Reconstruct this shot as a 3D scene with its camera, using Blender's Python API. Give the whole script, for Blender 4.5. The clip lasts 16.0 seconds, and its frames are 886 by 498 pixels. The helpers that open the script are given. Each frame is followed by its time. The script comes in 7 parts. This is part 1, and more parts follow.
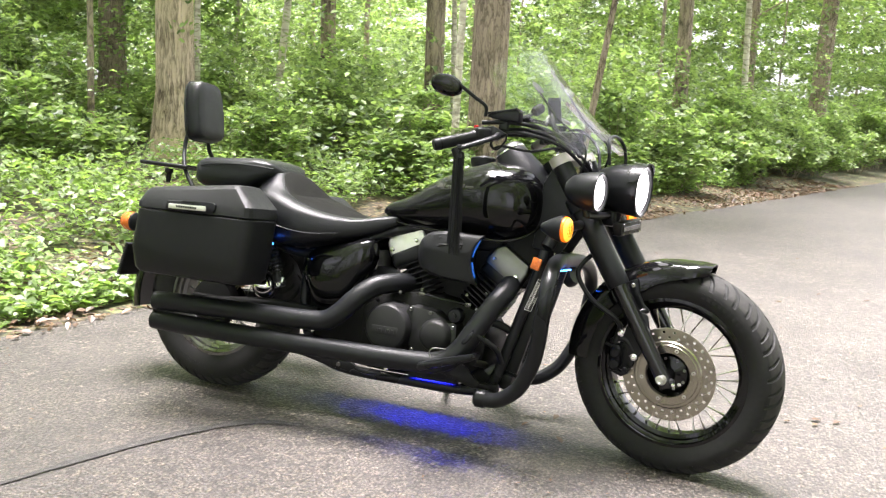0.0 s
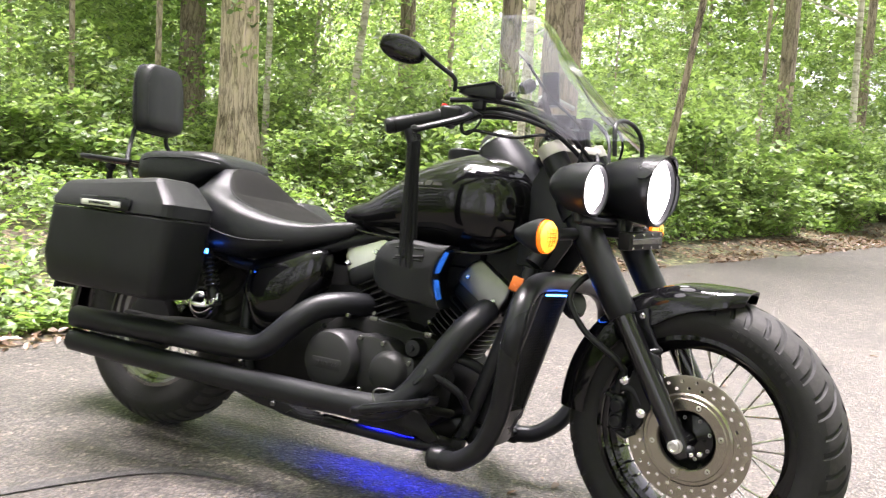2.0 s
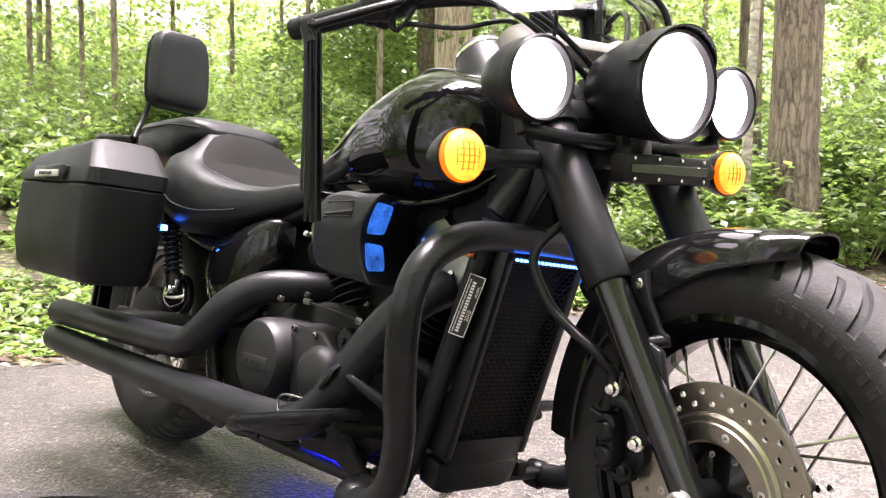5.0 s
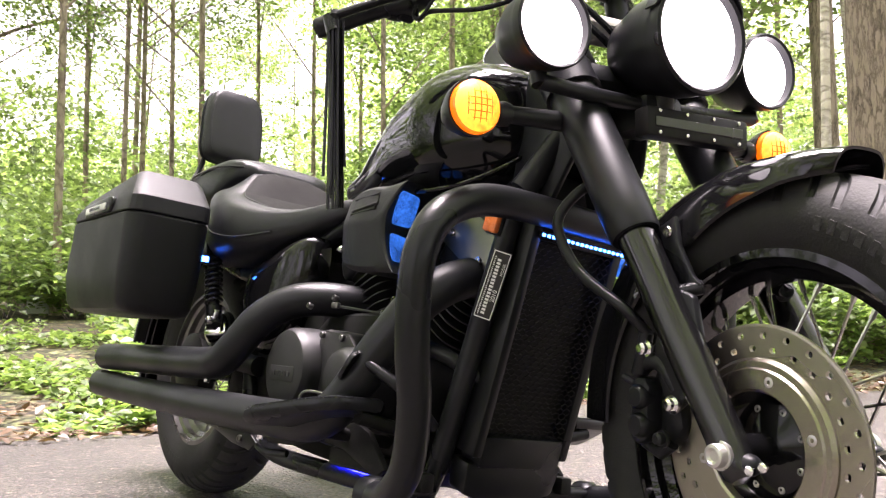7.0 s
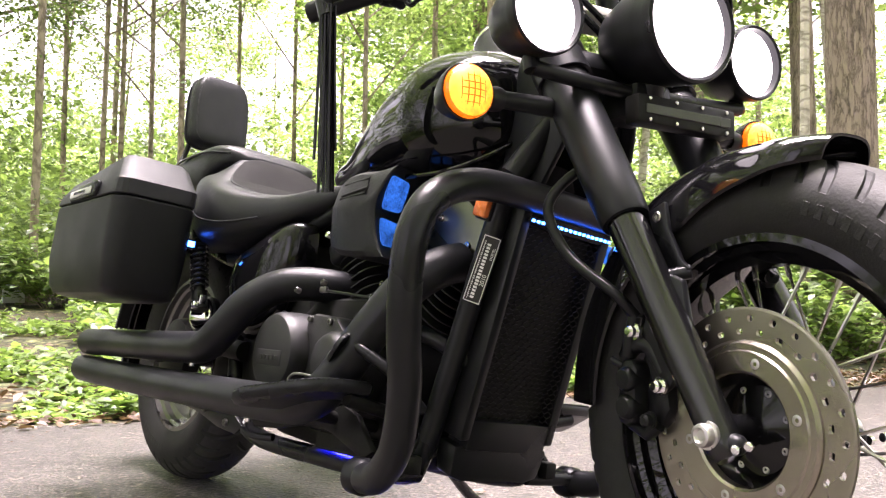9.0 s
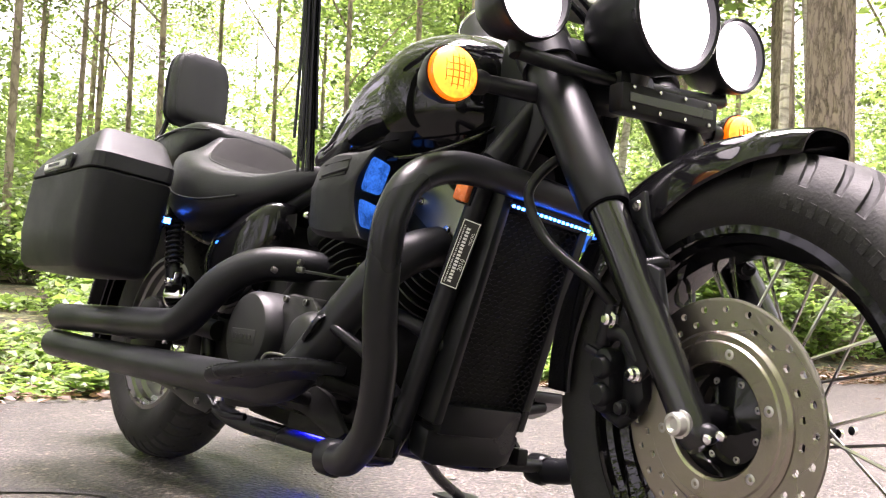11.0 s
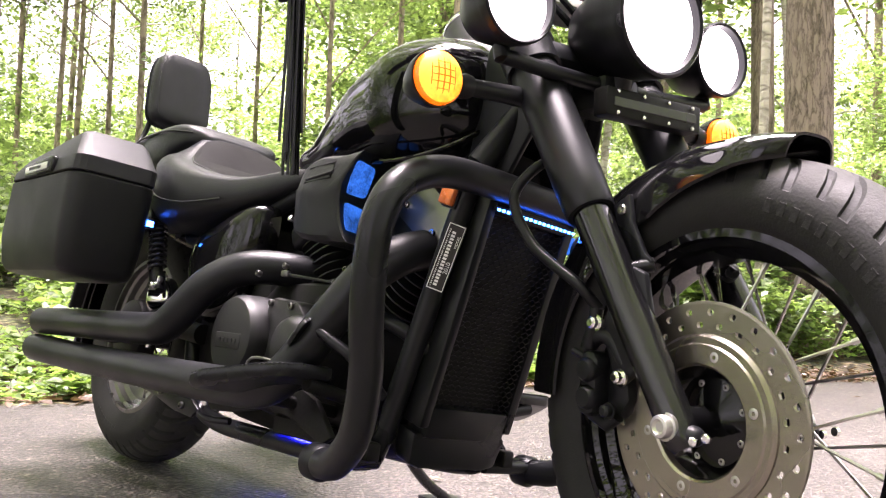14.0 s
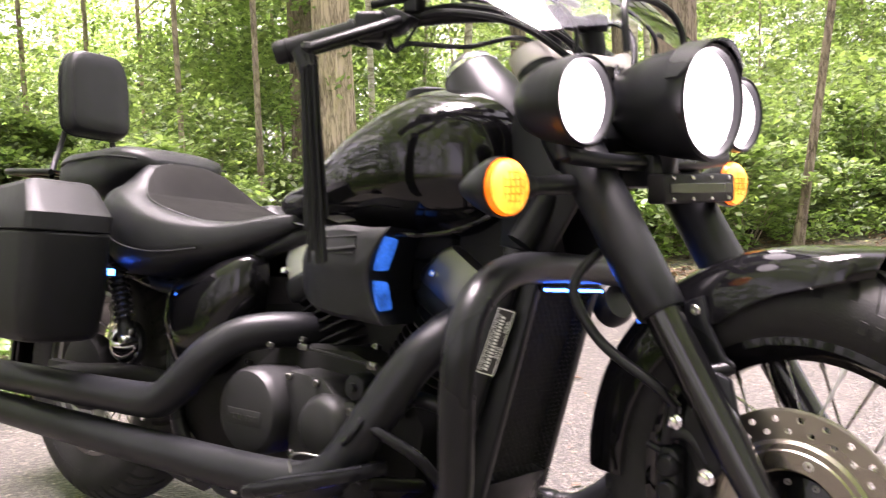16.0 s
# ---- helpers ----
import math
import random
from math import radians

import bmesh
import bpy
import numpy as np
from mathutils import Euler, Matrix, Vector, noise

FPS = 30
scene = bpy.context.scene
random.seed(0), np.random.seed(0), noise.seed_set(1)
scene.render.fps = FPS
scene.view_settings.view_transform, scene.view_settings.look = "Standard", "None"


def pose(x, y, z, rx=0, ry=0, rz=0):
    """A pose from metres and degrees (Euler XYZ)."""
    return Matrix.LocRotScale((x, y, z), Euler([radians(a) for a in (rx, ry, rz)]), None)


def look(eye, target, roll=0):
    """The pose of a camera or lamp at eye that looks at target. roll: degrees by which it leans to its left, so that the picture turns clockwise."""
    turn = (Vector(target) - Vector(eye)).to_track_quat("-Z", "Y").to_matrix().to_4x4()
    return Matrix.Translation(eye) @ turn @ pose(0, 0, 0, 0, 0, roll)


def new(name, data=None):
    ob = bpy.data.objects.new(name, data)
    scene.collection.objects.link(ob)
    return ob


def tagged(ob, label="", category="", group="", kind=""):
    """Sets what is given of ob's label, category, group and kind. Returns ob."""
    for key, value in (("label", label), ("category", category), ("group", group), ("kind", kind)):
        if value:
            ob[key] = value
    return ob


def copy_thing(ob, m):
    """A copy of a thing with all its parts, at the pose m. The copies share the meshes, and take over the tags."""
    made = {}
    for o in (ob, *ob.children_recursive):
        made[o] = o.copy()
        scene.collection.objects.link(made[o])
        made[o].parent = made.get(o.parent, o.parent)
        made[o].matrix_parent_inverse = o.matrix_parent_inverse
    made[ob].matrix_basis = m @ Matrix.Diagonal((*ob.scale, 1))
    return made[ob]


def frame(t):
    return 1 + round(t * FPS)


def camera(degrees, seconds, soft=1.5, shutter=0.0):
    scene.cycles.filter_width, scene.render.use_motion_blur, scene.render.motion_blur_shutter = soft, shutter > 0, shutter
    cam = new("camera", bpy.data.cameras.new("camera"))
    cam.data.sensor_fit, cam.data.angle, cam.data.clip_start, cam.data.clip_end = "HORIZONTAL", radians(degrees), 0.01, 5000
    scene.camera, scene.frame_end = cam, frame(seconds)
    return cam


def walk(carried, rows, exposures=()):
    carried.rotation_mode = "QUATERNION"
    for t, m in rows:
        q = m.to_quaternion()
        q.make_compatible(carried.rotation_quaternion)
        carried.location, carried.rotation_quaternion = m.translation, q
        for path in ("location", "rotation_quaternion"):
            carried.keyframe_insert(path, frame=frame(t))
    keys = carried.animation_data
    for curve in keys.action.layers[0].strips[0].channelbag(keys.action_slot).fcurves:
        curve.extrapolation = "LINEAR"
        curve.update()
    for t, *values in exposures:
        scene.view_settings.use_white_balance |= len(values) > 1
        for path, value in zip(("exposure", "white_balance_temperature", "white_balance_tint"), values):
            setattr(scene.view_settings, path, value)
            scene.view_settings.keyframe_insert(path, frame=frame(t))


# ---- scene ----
cam = camera(54.3, 16.0, soft=1.2, shutter=0.5)
METRES, X0, Y0, EYE, TILT, LEAN, TURN = 2.44, 1.8683, -2.6001, 1.0784, -9.69, -3.04, 21.44
ROWS = [
    (0.0, 0.0, 0.0, 0.0, 0.0, 0.0, -0.0),
    (0.5, 0.033, 0.0718, -0.0128, 0.93, 0.74, -1.41),
    (1.0, 0.0718, 0.1348, -0.0098, 1.99, 2.07, -1.7),
    (1.5, 0.1001, 0.1762, -0.02, 4.57, 2.56, -1.91),
    (2.0, 0.1402, 0.2514, -0.029, 6.41, 2.87, -2.0),
    (2.5, 0.1786, 0.3391, -0.0292, 7.28, 3.28, -1.38),
    (3.0, 0.2026, 0.3932, -0.0339, 10.66, 2.69, -0.61),
    (3.5, 0.2506, 0.4471, -0.0404, 16.37, 2.02, -1.87),
    (4.0, 0.2992, 0.4958, -0.0419, 21.13, 1.76, -3.06),
    (6.5, 0.3568, 0.6317, -0.1523, 29.32, 12.08, -2.37),
    (7.0, 0.3581, 0.632, -0.1642, 30.61, 13.74, -2.28),
    (7.5, 0.3577, 0.6293, -0.1676, 30.98, 14.3, -2.16),
    (8.0, 0.3576, 0.6282, -0.1706, 30.65, 14.23, -2.24),
    (8.5, 0.3555, 0.6274, -0.1718, 30.05, 13.86, -2.51),
    (9.0, 0.3534, 0.627, -0.1722, 29.09, 13.51, -2.63),
    (11.5, 0.3513, 0.6295, -0.1752, 27.09, 12.74, -4.11),
    (12.0, 0.3516, 0.6291, -0.1759, 27.02, 12.66, -4.03),
    (12.5, 0.3509, 0.6281, -0.1765, 26.85, 12.69, -4.05),
    (13.0, 0.3496, 0.6285, -0.1775, 26.63, 12.78, -3.97),
    (13.5, 0.3495, 0.6288, -0.1761, 26.4, 13.02, -3.81),
    (14.0, 0.35, 0.6273, -0.1726, 26.13, 12.89, -3.56),
    (14.5, 0.3433, 0.6233, -0.1497, 25.16, 11.56, -2.17),
    (15.0, 0.3158, 0.6271, -0.121, 20.51, 9.54, -0.2),
    (15.5, 0.2795, 0.6101, -0.0853, 16.45, 6.7, 1.72),
    (16.0, 0.2398, 0.5775, -0.0493, 16.97, 5.26, 2.18),
]
# slow drift of the camera's exposure and white balance: seconds, stops, kelvin, tint
EXPOSURES = [(0.0, 3.23, 6350, 20), (1.5, 3.26, 6350, 23), (3.5, 3.42, 6400, 29), (7.0, 3.25, 6500, 32), (12.5, 3.28, 6500, 33), (14.5, 3.28, 6500, 34), (16.0, 3.35, 6550, 36)]
walk(cam, [(t, pose(X0, Y0, EYE, TILT, LEAN, TURN) @ pose(METRES * x, METRES * y, METRES * z, 90 + pitch, roll, yaw)) for t, x, y, z, yaw, pitch, roll in ROWS], EXPOSURES)

from mathutils.bvhtree import BVHTree

# ---- world, sun, exposure ----
world = bpy.data.worlds.new("sky")
scene.world = world
world.use_nodes = True
wn = world.node_tree
sky = wn.nodes.new("ShaderNodeTexSky")
sky.sky_type = "NISHITA"
sky.sun_disc = False
sky.sun_elevation, sky.sun_rotation = radians(80), radians(-61)
sky.air_density, sky.dust_density, sky.ozone_density = 1.0, 3.0, 0.6
haze = wn.nodes.new("ShaderNodeHueSaturation")
haze.inputs["Saturation"].default_value = 0.15
wn.links.new(sky.outputs[0], haze.inputs["Color"])
wn.links.new(haze.outputs[0], wn.nodes["Background"].inputs["Color"])
wn.nodes["Background"].inputs["Strength"].default_value = 0.085
scene.view_settings.exposure = 2.8

sun_data = bpy.data.lights.new("sun", "SUN")
sun_data.energy, sun_data.angle, sun_data.color = 4.7, radians(32), (1.0, 0.97, 0.92)
sun = new("sun", sun_data)
sun.matrix_world = look((-2.2, 1.2, 15), (0, 0, 0))


# ---- materials ----
def make_mat(name, base=(0.5, 0.5, 0.5), rough=0.5, metal=0.0, coat=0.0, scale=40.0, vary=0.25, bump=0.0, bump_scale=200.0,
             rough_vary=0.1, emit=None, emit_power=0.0, emit_vary=False, transmit=0.0, speck=0.5):
    m = bpy.data.materials.new(name)
    m.use_nodes = True
    nt = m.node_tree
    b = nt.nodes["Principled BSDF"]
    b.inputs["Metallic"].default_value = metal
    b.inputs["Specular IOR Level"].default_value = speck
    b.inputs["Coat Weight"].default_value = coat
    b.inputs["Coat Roughness"].default_value = 0.04
    b.inputs["Transmission Weight"].default_value = transmit
    tc = nt.nodes.new("ShaderNodeTexCoord")
    n1 = nt.nodes.new("ShaderNodeTexNoise")
    n1.inputs["Scale"].default_value, n1.inputs["Detail"].default_value = scale, 6.0
    n2 = nt.nodes.new("ShaderNodeTexNoise")
    n2.inputs["Scale"].default_value, n2.inputs["Detail"].default_value = scale * 0.13, 3.0
    nt.links.new(tc.outputs["Object"], n1.inputs["Vector"])
    nt.links.new(tc.outputs["Object"], n2.inputs["Vector"])
    mix = nt.nodes.new("ShaderNodeMath")
    mix.operation = "ADD"
    nt.links.new(n1.outputs["Fac"], mix.inputs[0])
    nt.links.new(n2.outputs["Fac"], mix.inputs[1])
    ramp = nt.nodes.new("ShaderNodeMapRange")
    ramp.inputs["From Min"].default_value, ramp.inputs["From Max"].default_value = 0.6, 1.4
    ramp.inputs["To Min"].default_value, ramp.inputs["To Max"].default_value = 1 - vary, 1 + vary
    nt.links.new(mix.outputs[0], ramp.inputs["Value"])
    col = nt.nodes.new("ShaderNodeVectorMath")
    col.operation = "SCALE"
    col.inputs[0].default_value = base
    nt.links.new(ramp.outputs["Result"], col.inputs["Scale"])
    nt.links.new(col.outputs["Vector"], b.inputs["Base Color"])
    rr = nt.nodes.new("ShaderNodeMapRange")
    rr.inputs["From Min"].default_value, rr.inputs["From Max"].default_value = 0.35, 0.65
    rr.inputs["To Min"].default_value, rr.inputs["To Max"].default_value = max(0.0, rough - rough_vary), min(1.0, rough + rough_vary)
    nt.links.new(n2.outputs["Fac"], rr.inputs["Value"])
    nt.links.new(rr.outputs["Result"], b.inputs["Roughness"])
    if bump > 0:
        n3 = nt.nodes.new("ShaderNodeTexNoise")
        n3.inputs["Scale"].default_value, n3.inputs["Detail"].default_value = bump_scale, 3.0
        nt.links.new(tc.outputs["Object"], n3.inputs["Vector"])
        bp = nt.nodes.new("ShaderNodeBump")
        bp.inputs["Strength"].default_value, bp.inputs["Distance"].default_value = bump, 0.002
        nt.links.new(n3.outputs["Fac"], bp.inputs["Height"])
        nt.links.new(bp.outputs["Normal"], b.inputs["Normal"])
    if emit:
        b.inputs["Emission Color"].default_value = (*emit, 1)
        b.inputs["Emission Strength"].default_value = emit_power
        if emit_vary:
            es = nt.nodes.new("ShaderNodeMapRange")
            es.inputs["From Min"].default_value, es.inputs["From Max"].default_value = 0.7, 1.35
            es.inputs["To Min"].default_value, es.inputs["To Max"].default_value = 0.1 * emit_power, 2.2 * emit_power
            nt.links.new(mix.outputs[0], es.inputs["Value"])
            nt.links.new(es.outputs["Result"], b.inputs["Emission Strength"])
    return m


GLOSS = make_mat("gloss_black_paint", (0.004, 0.004, 0.0045), 0.05, speck=0.3, rough_vary=0.03, vary=0.3)
SATIN = make_mat("satin_black_metal", (0.0078, 0.0083, 0.0096), 0.33, speck=0.2, rough_vary=0.08, bump=0.05, bump_scale=600)
MATTE = make_mat("matte_black_heat_paint", (0.0072, 0.0077, 0.009), 0.4, speck=0.2, rough_vary=0.07, bump=0.1, bump_scale=900)
PLASTIC = make_mat("textured_black_plastic", (0.0078, 0.0082, 0.0094), 0.5, bump=0.3, bump_scale=900, rough_vary=0.06, speck=0.24)
DARK = make_mat("dark_grimy_metal", (0.0065, 0.0065, 0.0065), 0.55, speck=0.14, vary=0.5, bump=0.2, bump_scale=150)
ENGINE = make_mat("engine_charcoal_paint", (0.01, 0.01, 0.0107), 0.45, speck=0.28, bump=0.15, bump_scale=700, vary=0.2)
VINYL = make_mat("black_vinyl", (0.0072, 0.0078, 0.0093), 0.38, speck=0.27, bump=0.45, bump_scale=450, rough_vary=0.06)
INLAY = make_mat("dark_grained_seat_panel", (0.007, 0.007, 0.0065), 0.7, speck=0.06, bump=0.6, bump_scale=350)
RUBBER = make_mat("tyre_rubber", (0.009, 0.009, 0.0092), 0.72, speck=0.3, vary=0.35, scale=60, bump=0.25, bump_scale=300)
TREAD = make_mat("worn_tread_rubber", (0.022, 0.0212, 0.0205), 0.78, speck=0.3, vary=0.4, scale=80, bump=0.3, bump_scale=260)
SLIDER = make_mat("semi_gloss_black", (0.004, 0.004, 0.0045), 0.2, rough_vary=0.05, vary=0.3)
SIDEWALL = make_mat("dusty_sidewall_rubber", (0.011, 0.0107, 0.0103), 0.8, speck=0.3, vary=0.35, scale=60, bump=0.2, bump_scale=300)
ALU = make_mat("brushed_aluminium", (0.75, 0.74, 0.71), 0.45, metal=1.0, vary=0.08, bump=0.1, bump_scale=500)
STEEL = make_mat("brake_steel", (0.31, 0.285, 0.235), 0.36, metal=1.0, vary=0.15, scale=25, bump=0.1, bump_scale=300)
CHROME = make_mat("chrome", (0.85, 0.85, 0.86), 0.08, metal=1.0, vary=0.05, rough_vary=0.04)
SPOKE = make_mat("spoke_steel", (0.5, 0.49, 0.47), 0.3, metal=1.0, vary=0.15)
CLAMP = make_mat("dull_grey_clamp", (0.38, 0.36, 0.33), 0.5, metal=0.4, vary=0.15)
AMBER = make_mat("amber_reflector", (0.55, 0.13, 0.02), 0.25, vary=0.2, scale=300, bump=0.6, bump_scale=400)
AMBER_LIT = make_mat("lit_amber_lens", (0.7, 0.12, 0.005), 0.2, scale=150, bump=0.5, bump_scale=220, emit=(1.0, 0.17, 0.0), emit_power=0.13)
BULB = make_mat("lit_amber_core", (1.0, 0.6, 0.1), 0.3, emit=(1.0, 0.31, 0.008), emit_power=0.17, emit_vary=True, scale=180)
LAMP = make_mat("lit_white_lens", (0.95, 0.95, 0.95), 0.1, emit=(1.0, 0.98, 0.95), emit_power=0.9)
LED = make_mat("blue_led", (0.1, 0.15, 0.9), 0.3, emit=(0.02, 0.16, 1.0), emit_power=3.5)
# for the lit mesh windows, and for brackets whose LED light is put in as emission
BLUE_EMIT = make_mat("blue_emissive", (0.02, 0.06, 0.3), 0.4, emit=(0.03, 0.25, 1.0), emit_power=0.06, emit_vary=True, scale=260, vary=0.8, bump=0.5, bump_scale=600)
MESHWIRE = make_mat("black_mesh_wire", (0.005, 0.005, 0.0055), 0.5, speck=0.25)
SIGN_BLUE = make_mat("pale_blue_print", (0.35, 0.6, 0.7), 0.5, vary=0.1)
WHITE = make_mat("white_print", (0.75, 0.75, 0.74), 0.5, vary=0.08)
LABEL = make_mat("black_label_film", (0.01, 0.01, 0.01), 0.3)
GREYPRINT = make_mat("faint_grey_print", (0.025, 0.024, 0.023), 0.25)
GLOW = make_mat("strong_blue_led", (0.02, 0.03, 0.6), 0.3, emit=(0.015, 0.02, 1.0), emit_power=110.0)
ALU_DARK = make_mat("dark_polished_alloy", (0.16, 0.157, 0.152), 0.33, metal=1.0, vary=0.1)
REDTAIL = make_mat("red_lens", (0.4, 0.01, 0.01), 0.2)


def glass_mat():
    m = bpy.data.materials.new("clear_acrylic")
    m.use_nodes = True
    nt = m.node_tree
    nt.nodes.clear()
    out = nt.nodes.new("ShaderNodeOutputMaterial")
    tr = nt.nodes.new("ShaderNodeBsdfTransparent")
    tr.inputs["Color"].default_value = (0.95, 0.97, 0.96, 1)
    gl = nt.nodes.new("ShaderNodeBsdfGlossy")
    gl.inputs["Roughness"].default_value = 0.04
    fr = nt.nodes.new("ShaderNodeFresnel")
    fr.inputs["IOR"].default_value = 1.5
    mx = nt.nodes.new("ShaderNodeMixShader")
    nt.links.new(fr.outputs[0], mx.inputs[0])
    nt.links.new(tr.outputs[0], mx.inputs[1])
    nt.links.new(gl.outputs[0], mx.inputs[2])
    nt.links.new(mx.outputs[0], out.inputs["Surface"])
    return m


GLASS = glass_mat()


def leaf_mat(name, dark, light, trans=0.45):
    m = bpy.data.materials.new(name)
    m.use_nodes = True
    nt = m.node_tree
    nt.nodes.clear()
    out = nt.nodes.new("ShaderNodeOutputMaterial")
    geo = nt.nodes.new("ShaderNodeNewGeometry")
    ramp = nt.nodes.new("ShaderNodeValToRGB")
    ramp.color_ramp.elements[0].color = (*dark, 1)
    ramp.color_ramp.elements[1].color = (*light, 1)
    nt.links.new(geo.outputs["Random Per Island"], ramp.inputs[0])
    d = nt.nodes.new("ShaderNodeBsdfDiffuse")
    t = nt.nodes.new("ShaderNodeBsdfTranslucent")
    g = nt.nodes.new("ShaderNodeBsdfGlossy")
    g.inputs["Roughness"].default_value = 0.45
    nt.links.new(ramp.outputs[0], d.inputs["Color"])
    br = nt.nodes.new("ShaderNodeVectorMath")
    br.operation = "MULTIPLY"
    br.inputs[1].default_value = (1.45, 1.55, 0.85)
    nt.links.new(ramp.outputs[0], br.inputs[0])
    nt.links.new(br.outputs[0], t.inputs["Color"])
    mx = nt.nodes.new("ShaderNodeMixShader")
    mx.inputs[0].default_value = trans
    nt.links.new(d.outputs[0], mx.inputs[1])
    nt.links.new(t.outputs[0], mx.inputs[2])
    m2 = nt.nodes.new("ShaderNodeMixShader")
    m2.inputs[0].default_value = 0.06
    nt.links.new(mx.outputs[0], m2.inputs[1])
    nt.links.new(g.outputs[0], m2.inputs[2])
    nt.links.new(m2.outputs[0], out.inputs["Surface"])
    return m


LEAF = leaf_mat("understory_leaf", (0.08, 0.125, 0.048), (0.29, 0.39, 0.155), 0.55)
LEAF_LOW = leaf_mat("sunlit_weed_leaf", (0.08, 0.125, 0.04), (0.25, 0.36, 0.115), 0.5)
CROWN = leaf_mat("canopy_leaf", (0.07, 0.105, 0.04), (0.23, 0.305, 0.12), 0.6)
LITTER = leaf_mat("dry_leaf", (0.05, 0.029, 0.017), (0.155, 0.094, 0.057), 0.15)


def ground_mat(name, colours, scale, bump, rough=0.9, fine=None):
    m = bpy.data.materials.new(name)
    m.use_nodes = True
    nt = m.node_tree
    b = nt.nodes["Principled BSDF"]
    b.inputs["Roughness"].default_value = rough
    b.inputs["Specular IOR Level"].default_value = 0.6
    tc = nt.nodes.new("ShaderNodeTexCoord")
    big = nt.nodes.new("ShaderNodeTexNoise")
    big.inputs["Scale"].default_value, big.inputs["Detail"].default_value = scale, 8.0
    big.inputs["Roughness"].default_value = 0.65
    nt.links.new(tc.outputs["Object"], big.inputs["Vector"])
    ramp = nt.nodes.new("ShaderNodeValToRGB")
    els = ramp.color_ramp.elements
    while len(els) < len(colours):
        els.new(0.5)
    for i, c in enumerate(colours):
        els[i].position = 0.3 + 0.4 * i / (len(colours) - 1)
        els[i].color = (*c, 1)
    nt.links.new(big.outputs["Fac"], ramp.inputs[0])
    last = ramp.outputs[0]
    height = big.outputs["Fac"]
    if fine:
        vor = nt.nodes.new("ShaderNodeTexVoronoi")
        vor.inputs["Scale"].default_value = fine
        nt.links.new(tc.outputs["Object"], vor.inputs["Vector"])
        sep = nt.nodes.new("ShaderNodeSeparateColor")
        nt.links.new(vor.outputs["Color"], sep.inputs[0])
        mr = nt.nodes.new("ShaderNodeMapRange")
        mr.inputs["To Min"].default_value, mr.inputs["To Max"].default_value = 0.2, 1.8
        nt.links.new(sep.outputs[0], mr.inputs["Value"])
        # a few larger pale stones among the chips
        vor2 = nt.nodes.new("ShaderNodeTexVoronoi")
        vor2.inputs["Scale"].default_value = fine * 0.55
        nt.links.new(tc.outputs["Object"], vor2.inputs["Vector"])
        sep2 = nt.nodes.new("ShaderNodeSeparateColor")
        nt.links.new(vor2.outputs["Color"], sep2.inputs[0])
        pale = nt.nodes.new("ShaderNodeMapRange")
        pale.inputs["From Min"].default_value, pale.inputs["From Max"].default_value = 0.86, 0.97
        pale.inputs["To Min"].default_value, pale.inputs["To Max"].default_value = 0.92, 2.4
        nt.links.new(sep2.outputs[1], pale.inputs["Value"])
        both = nt.nodes.new("ShaderNodeMath")
        both.operation = "MULTIPLY"
        nt.links.new(mr.outputs[0], both.inputs[0])
        nt.links.new(pale.outputs[0], both.inputs[1])
        dist = nt.nodes.new("ShaderNodeMapRange")
        dist.inputs["From Max"].default_value = 0.7
        dist.inputs["To Min"].default_value, dist.inputs["To Max"].default_value = 1.28, 0.35
        nt.links.new(vor.outputs["Distance"], dist.inputs["Value"])
        mu = nt.nodes.new("ShaderNodeMath")
        mu.operation = "MULTIPLY"
        nt.links.new(both.outputs[0], mu.inputs[0])
        nt.links.new(dist.outputs[0], mu.inputs[1])
        sc = nt.nodes.new("ShaderNodeVectorMath")
        sc.operation = "SCALE"
        nt.links.new(last, sc.inputs[0])
        nt.links.new(mu.outputs[0], sc.inputs["Scale"])
        last = sc.outputs[0]
        height = mu.outputs[0]
    nt.links.new(last, b.inputs["Base Color"])
    bp = nt.nodes.new("ShaderNodeBump")
    bp.inputs["Strength"].default_value, bp.inputs["Distance"].default_value = bump, 0.006
    nt.links.new(height, bp.inputs["Height"])
    nt.links.new(bp.outputs["Normal"], b.inputs["Normal"])
    return m


ASPHALT = ground_mat("worn_asphalt", [(0.05, 0.042, 0.037), (0.079, 0.066, 0.057), (0.112, 0.094, 0.082)], 1.6, 1.0, 0.55, fine=100)
TAR = ground_mat("tar_repair", [(0.028, 0.025, 0.023), (0.048, 0.043, 0.04)], 6, 0.4, 0.8, fine=200)
SOIL = ground_mat("forest_floor", [(0.06, 0.065, 0.027), (0.13, 0.092, 0.055), (0.085, 0.1, 0.035), (0.2, 0.145, 0.095)], 2.2, 0.9, 0.95, fine=28)


